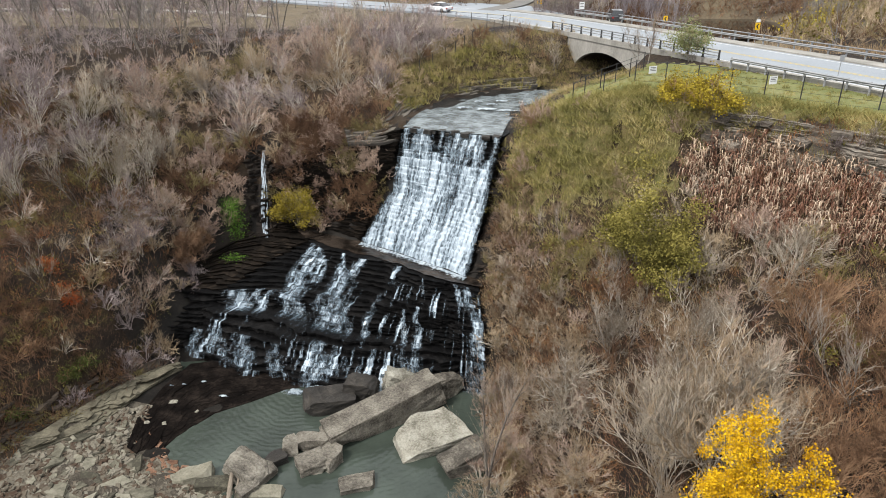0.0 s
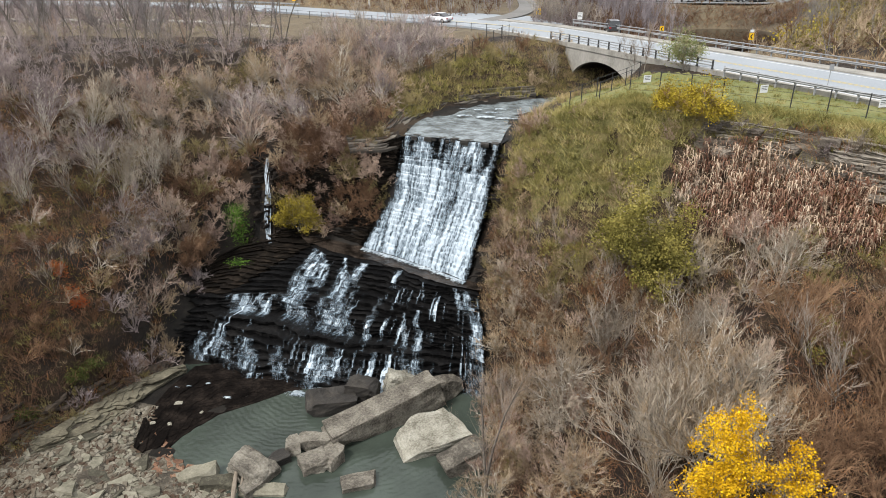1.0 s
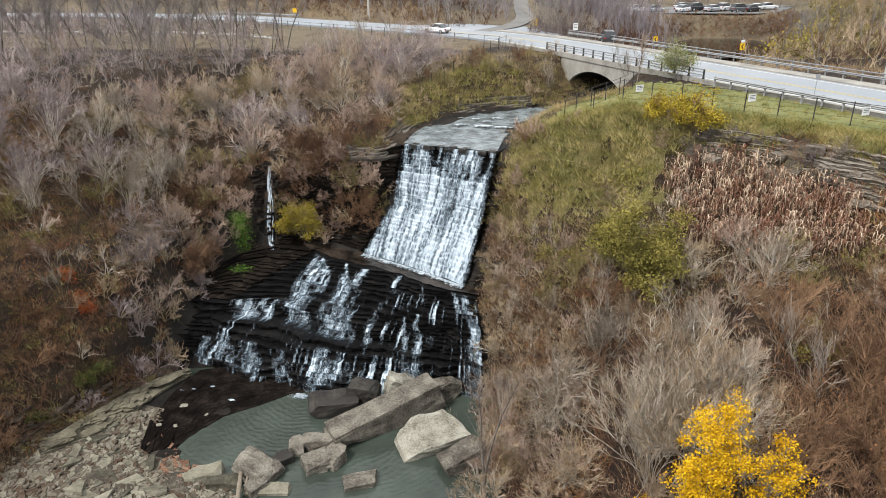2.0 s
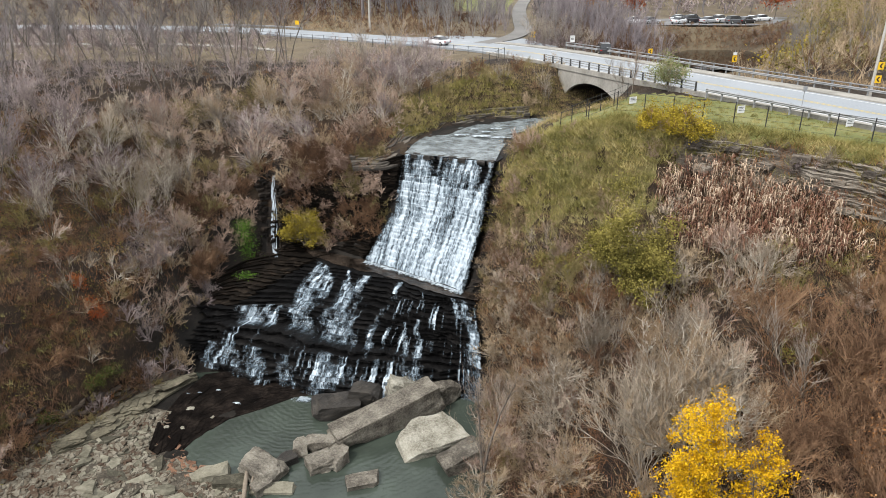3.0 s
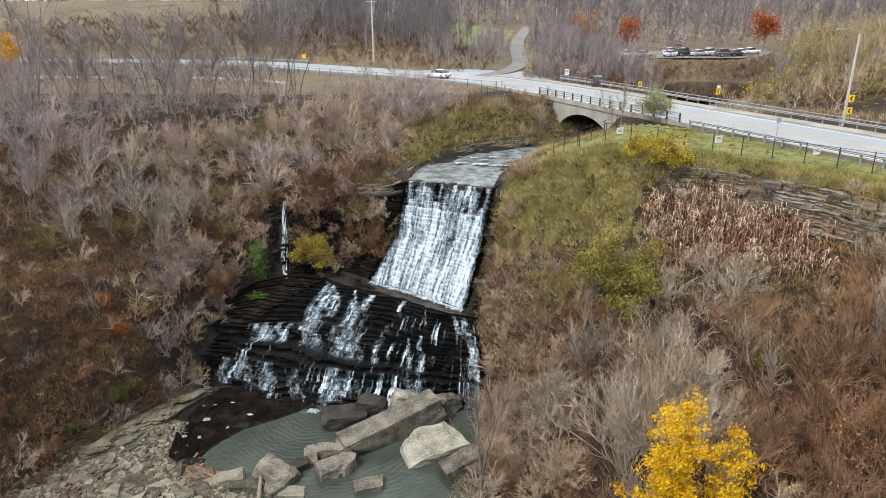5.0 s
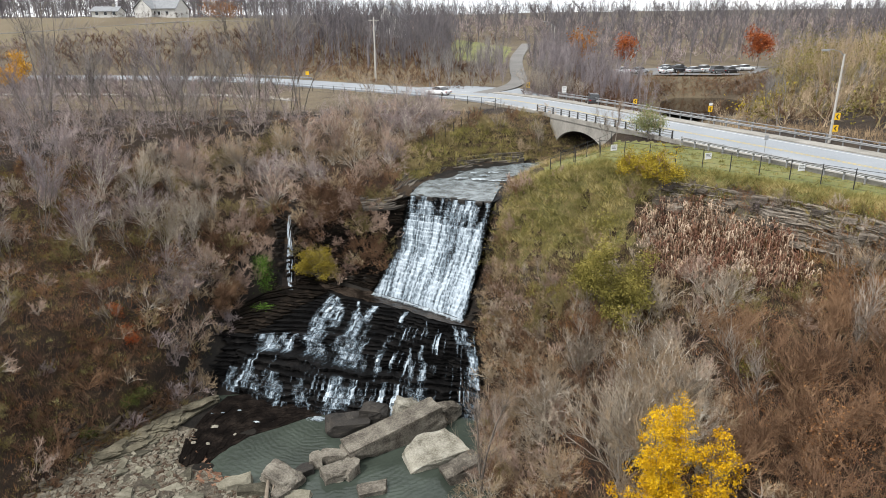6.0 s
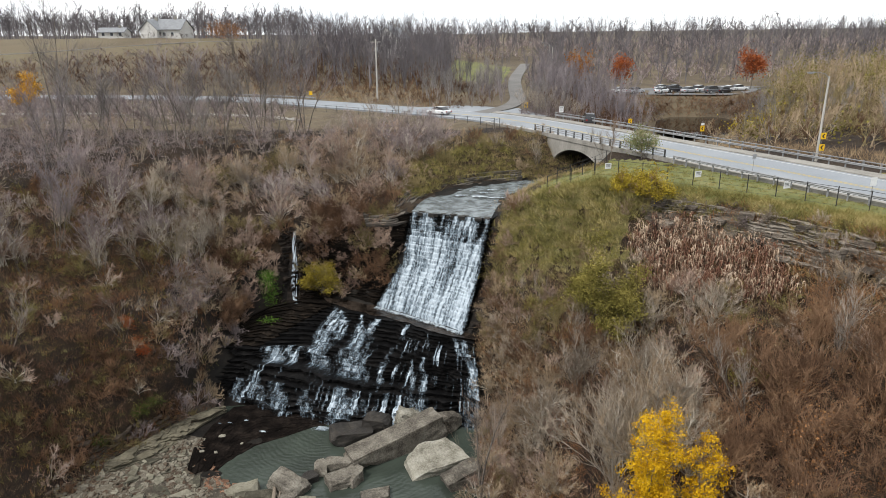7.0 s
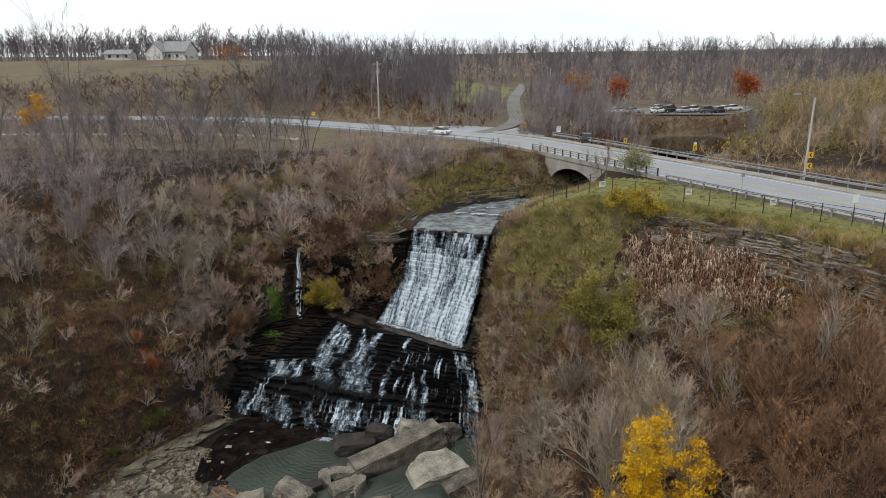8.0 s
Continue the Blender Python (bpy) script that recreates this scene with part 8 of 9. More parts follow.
# ---- single trees ----
TREE_LEVELS = [(26, 0.36, 0.3, 0.62, 0.3, 0.03), (120, 0.2, 0, 0.6, 0.25, 0.018), (320, 0.12, 0, 0.65, 0.22, 0.0135), (420, 0.07, 0, 0.7, 0.2, 0.012)]
SPARSE_LEVELS = [(34, 0.3, 0.3, 0.6, 0.35, 0.02), (150, 0.17, 0, 0.65, 0.25, 0.0125), (300, 0.1, 0, 0.7, 0.15, 0.0095)]


def tree_kind(seed, H, stems, lean, levels, r0, mat, label, leaf=None, group="bare trees"):
    """One tree: trunk and crown as parts, standing at the origin, hidden below nothing."""
    wood, fine, tips, _ = bare_plant(seed, H, lean, stems, levels, r0, 0.25)
    root = thing("tree", (0, 0, -500), label, "tree", group)
    for nm, (v, t), mt in (("trunk", wood, M["trunk"]), ("crown", fine, M[mat])):
        ob = new(nm, bulk_mesh(nm, v, t, mt))
        ob.parent = root
    if leaf:
        n, size, mt, spread = leaf
        r = np.random.RandomState(seed + 5)
        heads = tips[r.randint(0, len(tips), max(12, n // 48))]
        p = heads[r.randint(0, len(heads), n)] + r.normal(size=(n, 3)) * spread * 1.5
        v, t = leaves(p, size, r)
        ob = new("foliage", bulk_mesh("foliage", v, t, M[mt]))
        ob.parent = root
    return root


def plant(root, x, y, size=1.0, turn=0.0, first=False, tilt=(0, 0), z=None):
    m = pose(x, y, (height(x, y) if z is None else z) - 0.15, tilt[0], tilt[1], turn) @ Matrix.Diagonal((size, size, size, 1))
    if first:
        root.matrix_basis = m
        return root
    ob = copy_thing(root, Matrix.Identity(4))
    ob.matrix_basis = m
    return ob


def grove(kinds, places):
    used = set()
    for k, (x, y, s, w) in enumerate(places):
        i = k % len(kinds)
        plant(kinds[i], x, y, s, w, first=i not in used)
        used.add(i)


tall = [tree_kind(300 + k, 12.0, 2 + k % 2, 0.4, TREE_LEVELS, 0.08, "twig_purple" if k % 2 else "twig_dark", "tall leafless grey-barked tree on the wooded bank") for k in range(4)]
thin = [tree_kind(320 + k, 6.5, 4, 0.55, SPARSE_LEVELS, 0.024, "twig_grey", "slim leafless tree with several pale stems", group="slim bare trees") for k in range(3)]

r = random.Random(5)
belt = []
for k in range(40):
    s = k / 39
    x = -96 + 70 * s + r.uniform(-2, 2)
    y = np.interp(x, [-92, -60, -40, -25, -8], [80, 82, 84, 90, 98]) + r.uniform(-5, 7)
    if dist_line(np.array([[x, y]]), ROAD_LINE)[0] > 8 and not -0.74 < x / (y + 12) < -0.59:
        belt.append((x, y, r.uniform(0.75, 1.3), r.uniform(0, 360)))
for x, y in ((-44, 80), (-52, 70), (-58, 60), (-48, 62), (-60, 46), (-52, 44), (-64, 30), (-46, 52), (-36, 78), (-57, 74), (-70, 56), (-74, 40), (-66, 20)):
    belt.append((x + r.uniform(-2, 2), y + r.uniform(-2, 2), r.uniform(0.6, 1.0), r.uniform(0, 360)))
grove(tall, belt)
for x, y, s_ in ((9, 113, 0.75), (11.4, 112, 0.8), (13.6, 111, 0.7), (15.6, 109.6, 0.75), (10.4, 117, 0.8), (13, 116, 0.8), (16, 113, 0.7), (12.4, 120.5, 0.8), (15.2, 119, 0.85), (17.6, 106.5, 0.6)):
    plant(thin[int(x) % 3], x, y, s_, x * 40)
    plant(thin[int(x + 1) % 3], x + 1.1, y + 1.3, s_ * 0.8, x * 70)
plant(thin[1], 2.4, 44.2, 0.85, 30, tilt=(0, -14))
plant(thin[2], 2.2, 47.0, 0.8, 140, tilt=(4, -18))
slim = [(-32.5, 61, 1.0), (-36, 57, 1.1), (-39, 53, 0.9), (-31.5, 66.5, 1.1), (-27.5, 74, 0.9), (-13.5, 84, 1.25), (-10, 86, 1.2), (-17, 82, 1.0), (-36, 68, 1.1), (-44, 48, 1.0), (-41, 40, 0.9), (-47, 38, 1.0), (-35, 48, 0.7),
        (20.6, 31.2, 1.2), (26.5, 33, 1.2), (28.6, 38.4, 0.9), (10.4, 41.5, 1.0), (9.8, 46, 0.9), (29, 24, 1.2), (16.6, 72.4, 0.75), (9.6, 84, 0.8), (3.6, 84, 0.7), (6.2, 52.4, 0.7)]
grove(thin, [(x, y, s, r.uniform(0, 360)) for x, y, s in slim])


def single(seed, x, y, H, stems, lean, levels, r0, mat, label, leaf=None, turn=0.0, tilt=(0, 0), group="autumn trees", z=None, name="tree"):
    root = tree_kind(seed, H, stems, lean, levels, r0, mat, label, leaf, group)
    root.name = name
    return plant(root, x, y, 1.0, turn, True, tilt, z)


single(401, 1.3, 36.6, 12.5, 2, 0.16, SPARSE_LEVELS, 0.15, "twig_tan", "slender leafless tree leaning over the pool's edge")
single(402, 12.0, 25.2, 11.7, 4, 0.055, MAPLE_LEVELS, 0.06, "twig_dark", "young maple in bright yellow leaf", (21000, 0.11, "leaf_yellow", 0.13))
single(403, 15.8, 24.9, 7.6, 3, 0.1, MAPLE_LEVELS, 0.05, "twig_dark", "small maple with sparse yellow leaves", (5200, 0.11, "leaf_yellow", 0.11))


def leaf_bush(x, y, R, H, n, size, mat, twig, label, seed, name="tree", group="autumn trees", clumps=70, spread=0.3, z=None):
    """A leafy bush: a rounded crown of twigs with leaves in many loose clumps, darker hollows between them."""
    wood, fine, tips = dome(seed, R, H, 18, 220, 900, 0.009)
    root = thing(name, (0, 0, 0), label, name, group)
    g = np.random.RandomState(seed)
    mid = tips[g.randint(0, len(tips), clumps)]
    p = mid[g.randint(0, clumps, n)] + g.normal(size=(n, 3)) * spread * np.array([1, 1, 0.7])
    for nm, (v, t), mt in (("trunk", wood, "trunk"), ("crown", fine, twig), ("foliage", leaves(p, size, g), mat)):
        ob = new(nm, bulk_mesh(nm, v, t, M[mt]))
        ob.parent = root
    return plant(root, x, y, 1.0, 20.0, True, (0, 0), z)


leaf_bush(13.2, 27.0, 1.1, 8.6, 1500, 0.11, "leaf_orange", "bush_brown", "slender sapling with orange-brown leaves beside the maple", 416, clumps=40, spread=0.25)
for x, y, R_, H_, n_, mt, lb in ((-33.4, 48.6, 0.8, 1.0, 700, "leaf_red", "small sumac with bright red leaves on the bank"), (-34.2, 48.9, 0.5, 0.8, 350, "leaf_red", "small sumac with bright red leaves on the bank"), (-35.3, 49.4, 0.9, 1.1, 750, "leaf_red", "small sumac with bright red leaves on the bank"),
                                 (-32.0, 46.0, 1.2, 0.9, 1500, "leaf_shade", "low dark green plant on the cut bank"), (-32.6, 44.6, 0.9, 0.8, 900, "leaf_shade", "low dark green plant on the cut bank"), (-34.6, 40.4, 0.9, 0.8, 900, "leaf_shade", "low dark green plant on the cut bank"),
                                 (21.4, 35.8, 1.5, 2.6, 1500, "leaf_olive", "yellow-green shrub among the bare brush"), (22.6, 34.4, 1.1, 1.8, 800, "leaf_olive", "yellow-green shrub among the bare brush"), (8.7, 50.6, 1.1, 1.6, 900, "leaf_olive", "yellow-green shrub among the bare brush"), (6.4, 52.6, 1.0, 1.5, 700, "leaf_olive", "yellow-green shrub among the bare brush")):
    leaf_bush(x, y, R_, H_, n_, 0.12, mt, "bush_brown", lb, 420 + int(abs(x) * 10) % 40, {"leaf_red": "sumac", "leaf_shade": "green_plant", "leaf_olive": "leafy_shrub"}[mt], "autumn shrubs", 40, 0.2)
leaf_bush(12.9, 45.2, 3.4, 9.0, 22000, 0.15, "leaf_olive", "bush_olive", "bushy olive-green tree on the slope", 405, clumps=420, spread=0.4)
leaf_bush(15.4, 53.7, 1.8, 2.1, 5200, 0.13, "leaf_gold", "bush_brown", "golden yellow shrub on the rim of the cliff", 406, "shrub", "autumn shrubs", 150, 0.24)
leaf_bush(17.9, 53.0, 2.1, 2.1, 5200, 0.13, "leaf_gold", "bush_brown", "golden yellow shrub on the rim of the cliff", 407, "shrub", "autumn shrubs", 150, 0.24)
leaf_bush(-18.2, 64.7, 2.5, 3.6, 7000, 0.13, "leaf_moss", "bush_olive", "yellow-green shrub beside the dark cleft", 408, "shrub", "autumn shrubs", 170, 0.28, 9.2)
leaf_bush(20.6, 69.2, 2.4, 3.8, 3800, 0.13, "leaf_green", "bush_tan", "grey-green bushy willow beside the bridge", 409, "shrub", "autumn shrubs", 180, 0.3)
single(410, 17.2, 72.0, 4.6, 1, 0.1, SPARSE_LEVELS, 0.07, "twig_tan", "small bare tree beside the bridge")
leaf_bush(-90, 123, 3.4, 7.4, 7000, 0.26, "leaf_amber", "bush_brown", "orange-yellow tree beside the road", 411, clumps=150, spread=0.5)
single(415, -60, 83, 18.5, 3, 0.34, TREE_LEVELS, 0.17, "twig_dark", "very tall spreading bare tree on the bank", group="bare trees")
single(412, 71.5, 172, 8.5, 1, 0.1, TREE_LEVELS, 0.12, "twig_dark", "red-orange tree at the car park", (2600, 0.4, "leaf_red", 0.5))
single(413, 37, 166, 7.5, 1, 0.1, TREE_LEVELS, 0.12, "twig_dark", "red-orange tree behind the car park", (1800, 0.4, "leaf_red", 0.5))
single(414, 26.5, 162, 7.5, 2, 0.2, TREE_LEVELS, 0.12, "twig_dark", "orange tree among bare woods", (1300, 0.4, "leaf_orange", 0.6))


# ---- reeds, grass, moss ----
def blade_clump(seed, n, H, spread, droop, width):
    """Upright stems with drooping blades."""
    r = np.random.RandomState(seed)
    base = np.column_stack([r.normal(size=(n, 2)) * spread, np.zeros(n)])
    top = base + np.column_stack([r.normal(size=(n, 2)) * 0.07 * H, H * r.uniform(0.7, 1.0, n)])
    parts_ = [spikes(base, top, 0.011)]
    k = n * 5
    pick = r.randint(0, n, k)
    t = r.uniform(0.35, 1.0, k)[:, None]
    o = base[pick] * (1 - t) + top[pick] * t
    w = r.uniform(0, 6.28, k)
    s_ = r.uniform(0.6, 1.3, k)[:, None]
    flat = np.column_stack([np.cos(w), np.sin(w), np.zeros(k)])
    m = o + s_ * (flat * 0.14 + np.array([0, 0, 0.26]))
    q1 = m + s_ * (flat * 0.16 + np.array([0, 0, 0.02]))
    e = q1 + s_ * (flat * 0.1 - np.array([0, 0, droop]) * r.uniform(0.4, 1.2, k)[:, None])
    side = np.column_stack([-np.sin(w), np.cos(w), np.zeros(k)]) * width
    v = np.stack([o, m + side, m - side, q1 + side * 0.9, q1 - side * 0.9, e], axis=1).reshape(-1, 3)
    q = np.arange(k)[:, None] * 6
    parts_.append((v, np.concatenate([q + np.array([c]) for c in ([0, 1, 2], [1, 3, 4], [1, 4, 2], [3, 5, 4])])))
    return merged(parts_)


REEDS = [(15.8, 51), (16.2, 47.4), (19.5, 43.6), (23, 41.4), (26.4, 40.2), (27.2, 43.4), (24.6, 46.2), (21.6, 48.6), (17.6, 51.4)]
clumps = [blade_clump(500 + k, 12, 2.7, 0.5, 0.5, 0.03) for k in range(5)]
brush("reed_bed", REEDS, 0.95, clumps, M["reed"], "tall pink-brown dry reeds with drooping leaves", 51, (0.75, 1.2))
brush("reed_bed", REEDS, 1.25, clumps, M["reed_pale"], "pale bleached reed leaves among the darker ones", 52, (0.75, 1.3))
RIGHT_FAR = [(24, 39), (27, 33), (31, 22), (41, 22), (38, 28), (32.4, 38), (29, 41)]
brush("reed_bed", RIGHT_FAR, 2.4, clumps, M["leaf_rust"], "dry orange-tan reeds below the cliff", 53, (0.35, 0.65))
brush("reed_bed", RIGHT_FAR, 3.4, clumps, M["reed_pale"], "pale reeds below the cliff", 54, (0.4, 0.7))


def tuft(seed, n, H, spread):
    r = np.random.RandomState(seed)
    base = np.column_stack([r.normal(size=(n, 2)) * spread, np.zeros(n)])
    top = base + np.column_stack([r.normal(size=(n, 2)) * 0.5 * H, H * r.uniform(0.4, 1.0, n)])
    return spikes(base, top, 0.026, 1)


tufts = [tuft(600 + k, 40, 0.75, 0.34) for k in range(4)]
brush("dead_weeds", [(3.6, 58.6), (8, 54.4), (13, 51.6), (16, 50.6), (14, 48.4), (11, 48.4), (7, 51.6), (3.2, 56.4)], 0.6, weeds, M["leaf_tan"], "tan weeds on the knoll's lower slope", 69, (0.5, 1.0), 0.05, EVERY)
brush("dead_weeds", [(3.6, 58.6), (8, 54.4), (13, 51.6), (16, 50.6), (14, 48.4), (11, 48.4), (7, 51.6), (3.2, 56.4)], 0.8, weeds, M["twig_brown"], "brown weeds on the knoll's lower slope", 70, (0.5, 1.0), 0.05, EVERY)
brush("straw_grass", KNOLL, 0.62, tufts, M["straw"], "straw-coloured grass on the knoll", 66, (0.6, 1.2), 0.05, EVERY)
brush("dead_weeds", KNOLL, 0.75, weeds, M["leaf_tan"], "tan weeds on the knoll", 67, (0.6, 1.0), 0.05, EVERY)
brush("dead_weeds", MID_SLOPE, 0.6, weeds, M["leaf_tan"], "tan weeds on the middle of the slope", 298, (0.6, 1.2), 0.05, EVERY)
brush("dead_weeds", MID_SLOPE, 0.9, weeds, M["leaf_rust"], "rust-brown weeds on the middle of the slope", 299, (0.6, 1.2), 0.05, EVERY)
brush("long_grass", KNOLL, 0.7, tufts, M["grass_blade"], "olive grass on the knoll", 68, (0.6, 1.2), 0.05, EVERY)
brush("long_grass", RIGHT_GRASS, 0.42, tufts, M["grass_blade"], "long olive and straw grass on the knoll", 61, (0.7, 1.4), 0.05, EVERY)
brush("rim_grass", [(12.5, 58.6), (21, 53.6), (28, 48), (34, 41.6), (43, 28), (40, 26.5), (31.4, 38.6), (24, 48.6), (16, 53)], 0.45, tufts, M["grass_blade"], "rough grass along the rim of the cliff", 62, (0.6, 1.2), 0.05, EVERY)
brush("lawn_grass", LAWN, 0.9, tufts, M["grass_blade"], "scattered longer grass on the mown bank", 63, (0.3, 0.6), 0.05, EVERY)
brush("bank_grass", LEFT_BANK, 2.6, tufts, M["straw"], "dull straw grass between the shrubs on the bank", 64, (0.5, 1.0), 0.05)
brush("creek_grass", [(-10, 69), (-6.8, 70), (-3.8, 76), (1.6, 80.2), (8, 81.2), (4, 86), (-2, 84), (-8, 78)], 0.8, tufts, M["grass_blade"], "tan and olive grass on the creek's bank", 65, (0.8, 1.6), 0.05, EVERY)


def moss_bank(x, y, z, w, h, seed):
    r = np.random.RandomState(seed)
    n = 2400
    p = np.column_stack([x + r.normal(size=n) * w, y + r.normal(size=n) * 0.4, z + r.uniform(0, h, n)])
    v, t = leaves(p, 0.13, r, 1.0)
    ob = new("moss", bulk_mesh("moss", v, t, M["moss"]))
    return tagged(ob, "bright green moss on the wet cliff", "moss", kind="stuff")


moss_bank(-25.6, 66.0, 6.5, 0.6, 5.0, 3)
moss_bank(-24.2, 62.6, 5.6, 0.7, 0.9, 4)

# ---- woods beyond the road ----
M["far_wood"] = bark("distant_grey_wood", (0.115, 0.105, 0.112), (0.187, 0.171, 0.181), (0.254, 0.229, 0.232), 0.05)
wood_levels = [(18, 0.34, 0.3, 0.5, 0.5, 0.035), (64, 0.2, 0, 0.5, 0.4, 0.022), (110, 0.13, 0, 0.55, 0.3, 0.018)]
far_kinds = [bare_plant(700 + k, 11, 0.25, 1 + k % 3, wood_levels, 0.09, 0.3)[3] for k in range(6)]
east_bush = []
for k in range(4):
    wd, fn, _ = dome(780 + k, 2.4, 3.4, 9, 90, 320, 0.013)
    east_bush.append(merged([wd, fn]))
crown_trees = []
for k in range(4):
    wd, fn, _ = dome(770 + k, 3.2, 7.0, 9, 80, 230, 0.024, 0.6, 0.5)
    up = np.array([0, 0, 3.2])
    stem = prisms(np.array([[0, 0, 0.0]]), np.array([[0.1, 0, 5.5]]), 0.16, 0.1)
    crown_trees.append(merged([(wd[0] + up, wd[1]), (fn[0] + up, fn[1]), stem]))
far_bush = []
for k in range(4):
    wd, fn, _ = dome(720 + k, 2.2, 3.2, 8, 50, 150, 0.02)
    far_bush.append(merged([wd, fn]))
coarse_levels = [(11, 0.36, 0.3, 0.5, 0.5, 0.045), (34, 0.22, 0, 0.5, 0.4, 0.032), (50, 0.15, 0, 0.55, 0.3, 0.026)]
coarse_kinds = [bare_plant(740 + k, 11, 0.25, 1 + k % 2, coarse_levels, 0.1, 0.3)[3] for k in range(6)] + crown_trees
coarse_bush = []
for k in range(4):
    wd, fn, _ = dome(760 + k, 2.2, 3.2, 6, 26, 64, 0.03)
    coarse_bush.append(merged([wd, fn]))
WOOD_BACK = [(-60, 168), (-30, 160), (-6, 150), (-1, 165), (4, 200), (8, 240), (-40, 222), (-56, 210)]
WOOD_MID = [(10, 128), (16, 114), (23, 105), (30, 102), (29, 112), (30, 126), (34, 141), (31, 150), (28, 166), (16, 168), (11, 150)]
WOOD_RIGHT = [(28, 170), (72, 188), (86, 178), (150, 190), (240, 260), (250, 330), (60, 340), (-40, 330), (-66, 290), (-60, 240), (-40, 226), (10, 250), (16, 240), (20, 205), (22, 180)]
WOOD_EAST = [(36, 100), (40, 88), (46, 76), (53, 62), (62, 46), (100, 60), (120, 120), (110, 168), (86, 172), (72, 150), (61, 133), (56, 120), (46, 109)]
WOOD_WEST = [(-150, 252), (-95, 250), (-60, 240), (-70, 300), (-100, 340), (-230, 340), (-215, 250)]
SCRUB_WEST = [(-30, 150), (-60, 158), (-120, 160), (-150, 172), (-100, 190), (-58, 205), (-40, 170)]
VERGE = [(-110, 90), (-80, 96), (-44, 98), (-30, 104), (-36, 116), (-56, 128), (-110, 140)]
brush("bare_wood", WOOD_BACK, 3.6, coarse_kinds, M["far_wood"], "bare grey-brown wood on the hillside", 71, (0.7, 1.2))
brush("bare_wood", WOOD_MID, 3.0, far_kinds, M["twig_purple"], "bare trees between the road and the pond", 72, (0.5, 0.85))
brush("bare_wood", WOOD_RIGHT, 6.6, coarse_kinds, M["far_wood"], "wide bare wood on the far hill", 73, (0.55, 1.1))
brush("tan_wood", WOOD_EAST, 6.5, far_kinds, M["twig_dark"], "leafless scrub trees beside the pond", 74, (0.35, 0.7))
east_leaf = [leaves(np.random.RandomState(40 + k).normal(size=(420, 3)) * np.array([1.5, 1.5, 1.9]) + np.array([0, 0, 5.4]), 0.2, np.random.RandomState(k + 50)) for k in range(3)]
EAST_TALL = [(53, 116), (57, 100), (63, 93), (84, 104), (92, 140), (68, 146), (61, 132)]
brush("tan_wood", EAST_TALL, 4.2, far_kinds, M["bush_tan"], "tall leafless tan trees beside the pond", 90, (0.6, 0.85))
brush("olive_canopy", EAST_TALL, 5.6, east_leaf, M["leaf_olive"], "thin fading olive canopy of the tall scrub trees", 91, (0.8, 1.2))
far_leaf = [leaves(np.random.RandomState(k).normal(size=(110, 3)) * np.array([1.3, 1.3, 0.9]) + np.array([0, 0, 1.9]), 0.32, np.random.RandomState(k + 9)) for k in range(3)]
brush("olive_scrub", WOOD_EAST, 13.0, far_leaf, M["leaf_olive"], "fading olive foliage on the scrub beside the pond", 82, (0.8, 1.6))
brush("gold_scrub", [(42, 104), (47, 96), (52, 104), (60, 124), (57, 122)], 3.0, far_leaf, M["leaf_gold"], "golden foliage beside the pond", 83, (0.6, 1.2))
brush("brown_scrub", WOOD_RIGHT, 6.0, coarse_bush, M["bush_mauve"], "mauve-brown undergrowth of the far wood", 84, (1.0, 1.9))
brush("bare_wood", WOOD_WEST, 6.0, crown_trees, M["far_wood"], "bare trees behind the houses", 75, (0.8, 1.4))
brush("brown_scrub", SCRUB_WEST, 3.6, coarse_bush, M["twig_brown"], "low brown scrub on the hillside", 76, (0.8, 1.4))
brush("brown_scrub", VERGE, 3.2, far_bush, M["bush_mauve"], "mauve-brown scrub between path and road", 77, (0.7, 1.3))
brush("brown_scrub", WOOD_MID, 2.4, far_bush, M["twig_brown"], "brown undergrowth between the road and the pond", 78, (0.6, 1.2))
brush("tan_scrub", WOOD_EAST, 6.2, east_bush, M["bush_olive"], "olive-tan scrub beside the pond", 79, (1.0, 1.7))
brush("tan_scrub", WOOD_EAST, 6.0, east_bush, M["bush_tan"], "tan scrub beside the pond", 87, (0.9, 1.6))
brush("brown_scrub", WOOD_EAST, 6.2, east_bush, M["bush_brown"], "brown scrub beside the pond", 89, (0.8, 1.5))
brush("bare_wood", [(7.5, 118), (11, 112), (15, 108), (18, 112), (13, 124), (13, 146), (9.5, 150)], 3.2, far_kinds, M["twig_dark"], "bare trees beside the side road", 88, (0.4, 0.65), keep=lambda q: (dist_line(q, SIDE_LINE) > 4.2) & (dist_line(q, ROAD_LINE) > 8))
brush("brown_scrub", [(-42, 142), (-28, 134), (-12, 126), (-6, 130), (-8, 150), (-30, 160), (-48, 158)], 2.6, far_bush, M["twig_brown"], "low brown scrub on the verge behind the road", 92, (0.3, 0.65))
brush("dead_weeds", [(-60, 146), (-28, 134), (-12, 126), (-6, 130), (-8, 160), (-30, 172), (-60, 172)], 2.2, weeds, M["leaf_tan"], "tan weeds on the verge behind the road", 93, (1.0, 2.0), 0.05)
brush("brown_scrub", WOOD_BACK, 3.0, coarse_bush, M["twig_brown"], "brown undergrowth of the wood", 80, (0.8, 1.3))
brush("dead_weeds", [(30, 98), (34, 84), (40, 71), (47, 58), (56, 42), (62, 44), (52, 62), (44, 78), (39, 90), (36, 100)], 1.4, weeds, M["leaf_tan"], "tan weeds behind the far guard rail", 240, (0.9, 1.7), 0.05)
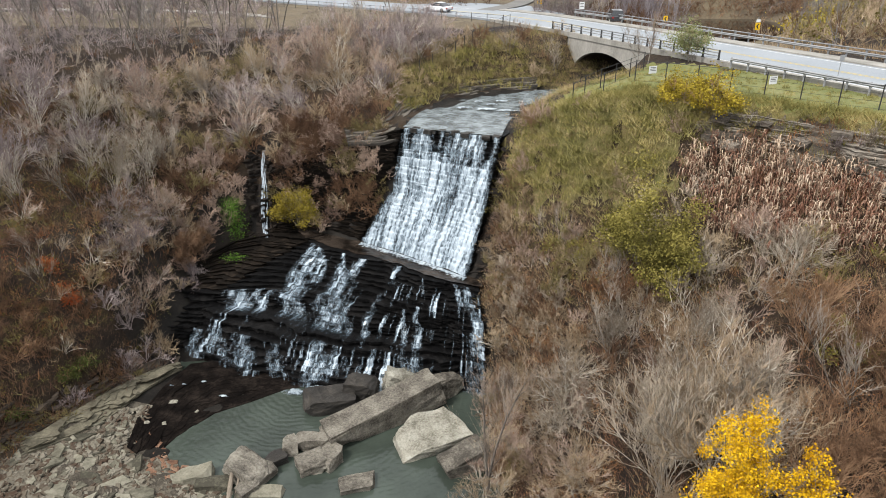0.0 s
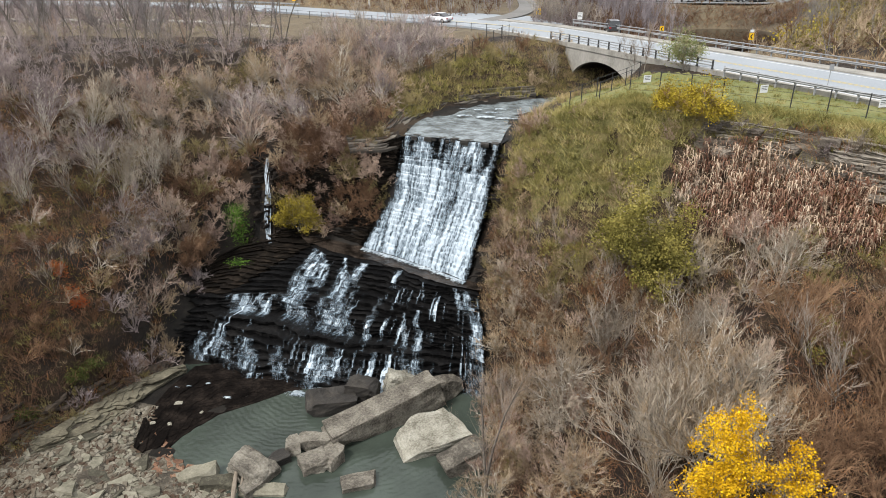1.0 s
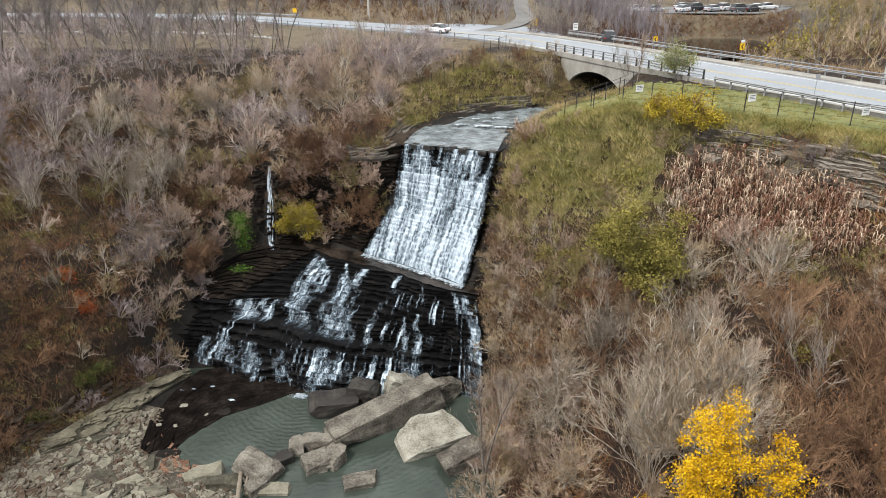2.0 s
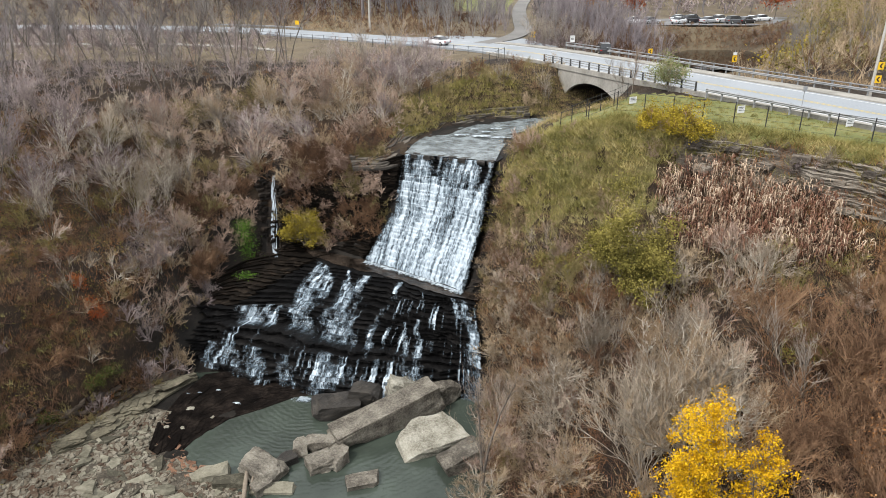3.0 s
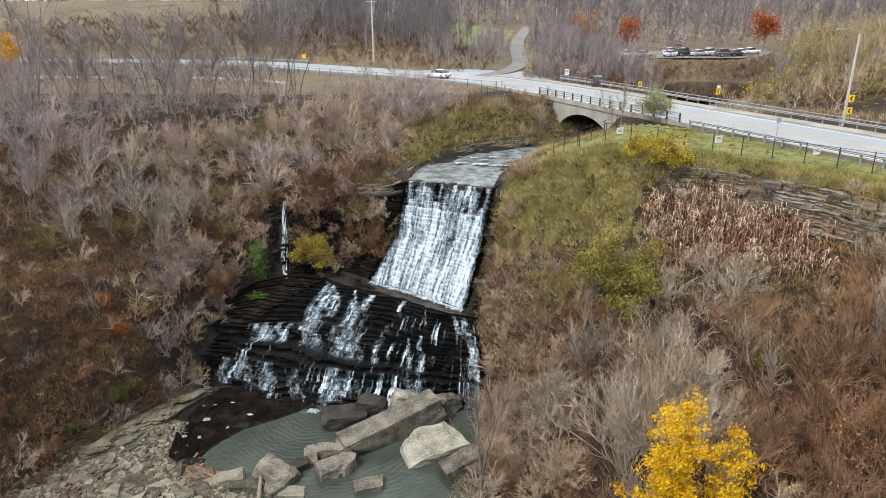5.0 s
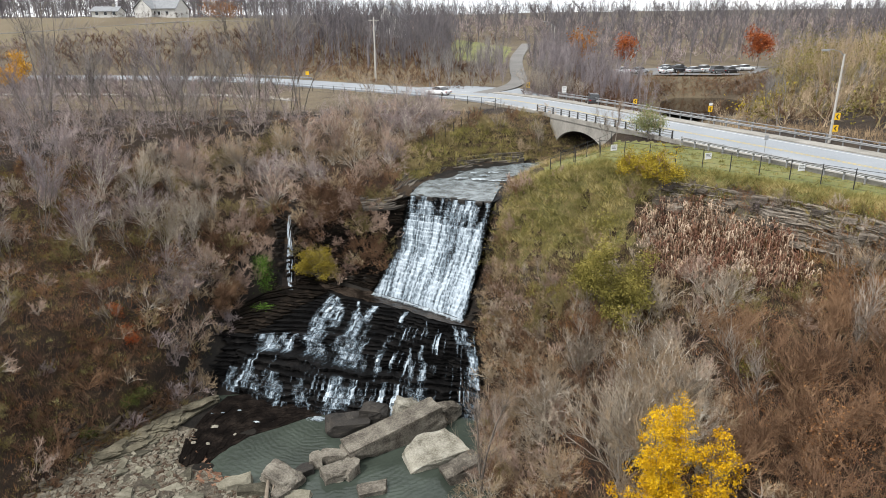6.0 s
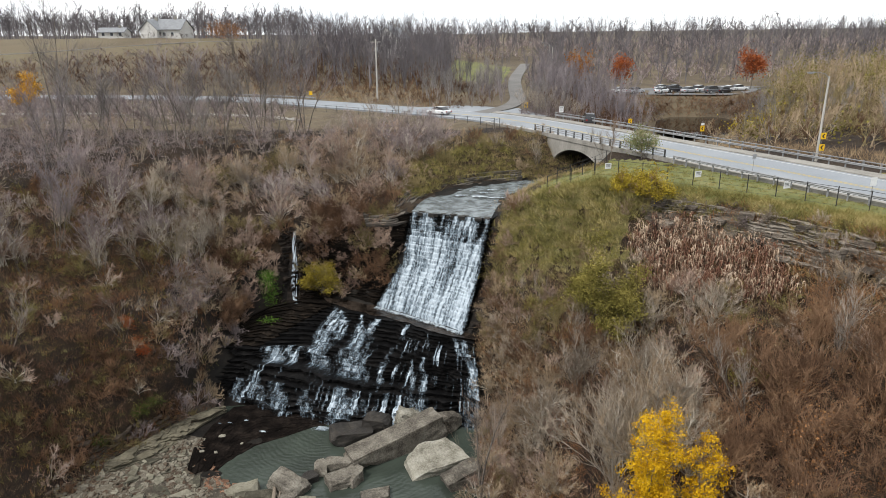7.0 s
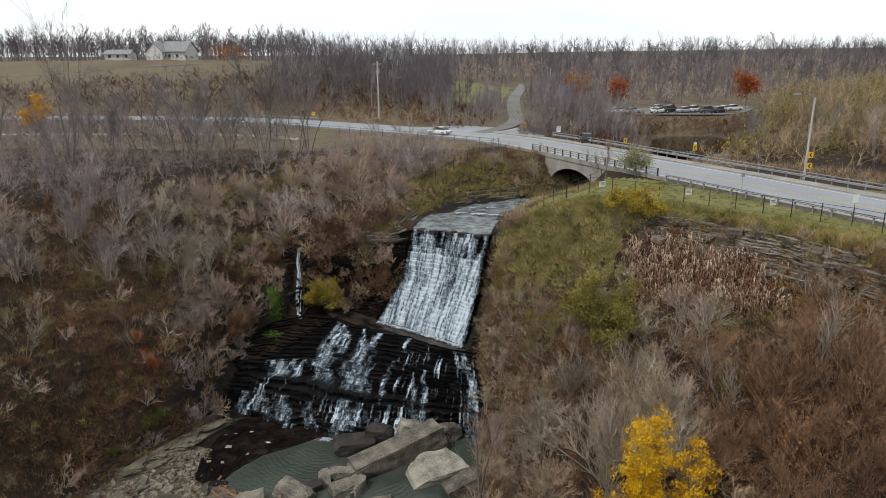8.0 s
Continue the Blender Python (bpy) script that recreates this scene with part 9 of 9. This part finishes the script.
brush("brown_scrub", [(-140, 180), (-128, 176), (-88, 205), (-60, 214), (-62, 218), (-92, 208)], 3.0, coarse_bush, M["bush_mauve"], "grey-brown scrub along the edge of the field", 242, (0.5, 1.0), keep=EVERY)
brush("bare_wood", [(-126, 226), (-118, 226), (-112, 229), (-92, 228), (-84, 228), (-66, 232), (-66, 226), (-90, 224), (-126, 222)], 6.0, coarse_kinds, M["far_wood"], "bare trees in front of the houses", 243, (0.4, 0.75), keep=EVERY)
brush("brown_scrub", [(8, 112), (17, 106), (20, 112), (16, 122), (10, 121)], 2.0, far_bush, M["bush_mauve"], "mauve-brown scrub beside the junction", 244, (0.6, 0.95), keep=lambda q: dist_line(q, SIDE_LINE) > 3.6)
brush("brown_scrub", [(34, 140), (46, 145), (55, 145), (61, 141), (70, 151), (66, 154), (60, 152), (32, 153), (30, 147)], 1.0, east_bush, M["bush_brown"], "dense brown scrub on the bank below the car park", 261, (0.25, 0.5), keep=lambda q: np.array([height(x, y) > 21.3 for x, y in q]) & ~inside(q, PARKING))
brush("bare_wood", [(3.5, 127), (6.6, 131), (7.6, 150), (6.4, 166), (2, 160), (0.5, 138)], 2.6, far_kinds, M["twig_purple"], "bare trees beside the narrow side road", 262, (0.3, 0.6), keep=lambda q: dist_line(q, SIDE_LINE) > 2.4)
brush("hedge", [(-124, 229), (-96, 230), (-96, 232.5), (-124, 231.5)], 2.2, far_bush, M["twig_dark"], "dark hedge in front of the bungalow", 85, (0.6, 0.9))
brush("rust_scrub", [(-95, 232), (-84, 232), (-84, 238), (-95, 238)], 2.5, far_leaf, M["leaf_rust"], "rust-brown bushes beside the bungalow", 86, (1.2, 1.8))
FAR_RING = [(-650, 380), (-420, 345), (-100, 345), (60, 345), (260, 335), (500, 320), (800, 420), (800, 900), (-650, 900)]
brush("bare_wood", FAR_RING, 55, coarse_bush, M["far_wood"], "distant bare woods along the horizon", 81, (3.0, 5.5), 1.5)

brush("bare_wood", [(-270, 344), (60, 342), (260, 334), (330, 334), (330, 366), (260, 366), (60, 372), (-270, 372)], 5.6, crown_trees + far_kinds[:3], M["twig_dark"], "distant rounded bare trees on the skyline", 252, (0.55, 1.25), 0.3)
brush("brown_scrub", [(24, 109), (29, 103), (31, 112), (31, 126), (36, 141), (31, 150), (26, 130)], 2.8, far_bush, M["bush_mauve"], "mauve-brown scrub round the pond", 253, (0.45, 0.9))
brush("bare_wood", [(-9, 124), (0, 123), (8, 134), (9, 150), (8, 182), (-5, 160), (-12, 140)], 4.2, far_kinds, M["twig_dark"], "bare trees between the roads", 254, (0.4, 0.7))
brush("brown_scrub", [(-9, 124), (0, 123), (8, 134), (9, 150), (8, 182), (-5, 160), (-12, 140)], 3.6, far_bush, M["twig_brown"], "brown scrub between the roads", 255, (0.5, 0.9))
brush("brown_scrub", [(30, 128), (38, 140), (46, 149), (55, 148), (60, 141), (68, 150), (67, 156), (60, 153.2), (33, 154), (29, 146)], 1.9, far_bush, M["bush_brown"], "brown scrub along the pond's far bank", 257, (0.4, 0.8), keep=lambda q: ~inside(q, POND) & (q[:, 1] < 149.5))
brush("brown_scrub", [(30, 128), (38, 140), (46, 149), (55, 148), (60, 141), (68, 150), (66, 154), (60, 152), (33, 152), (29, 146)], 2.4, far_bush, M["bush_mauve"], "mauve scrub along the pond's far bank", 260, (0.4, 0.8), keep=lambda q: ~inside(q, POND) & (q[:, 1] < 149.5))
brush("brown_scrub", [(8, 152), (22, 152), (24, 176), (8, 178)], 3.0, far_bush, M["bush_mauve"], "mauve-brown scrub beyond the side road", 258, (0.7, 1.2), keep=lambda q: dist_line(q, SIDE_LINE) > 3.5)
brush("bare_wood", [(6, 153), (24, 153), (26, 190), (6, 190)], 4.5, far_kinds, M["far_wood"], "bare trees beyond the side road", 259, (0.5, 0.85), keep=lambda q: dist_line(q, SIDE_LINE) > 3.5)
near_edge, far_edge = offset(ROAD_LINE, 7.8), offset(ROAD_LINE, 12.5)
pick = (ROAD_LINE[:, 0] < -26) & (ROAD_LINE[:, 0] > -150)
brush("brown_scrub", list(map(tuple, near_edge[pick])) + list(map(tuple, far_edge[pick][::-1])), 3.0, far_bush, M["bush_mauve"], "low mauve-brown scrub along the road's verge", 251, (0.35, 0.7), keep=EVERY)
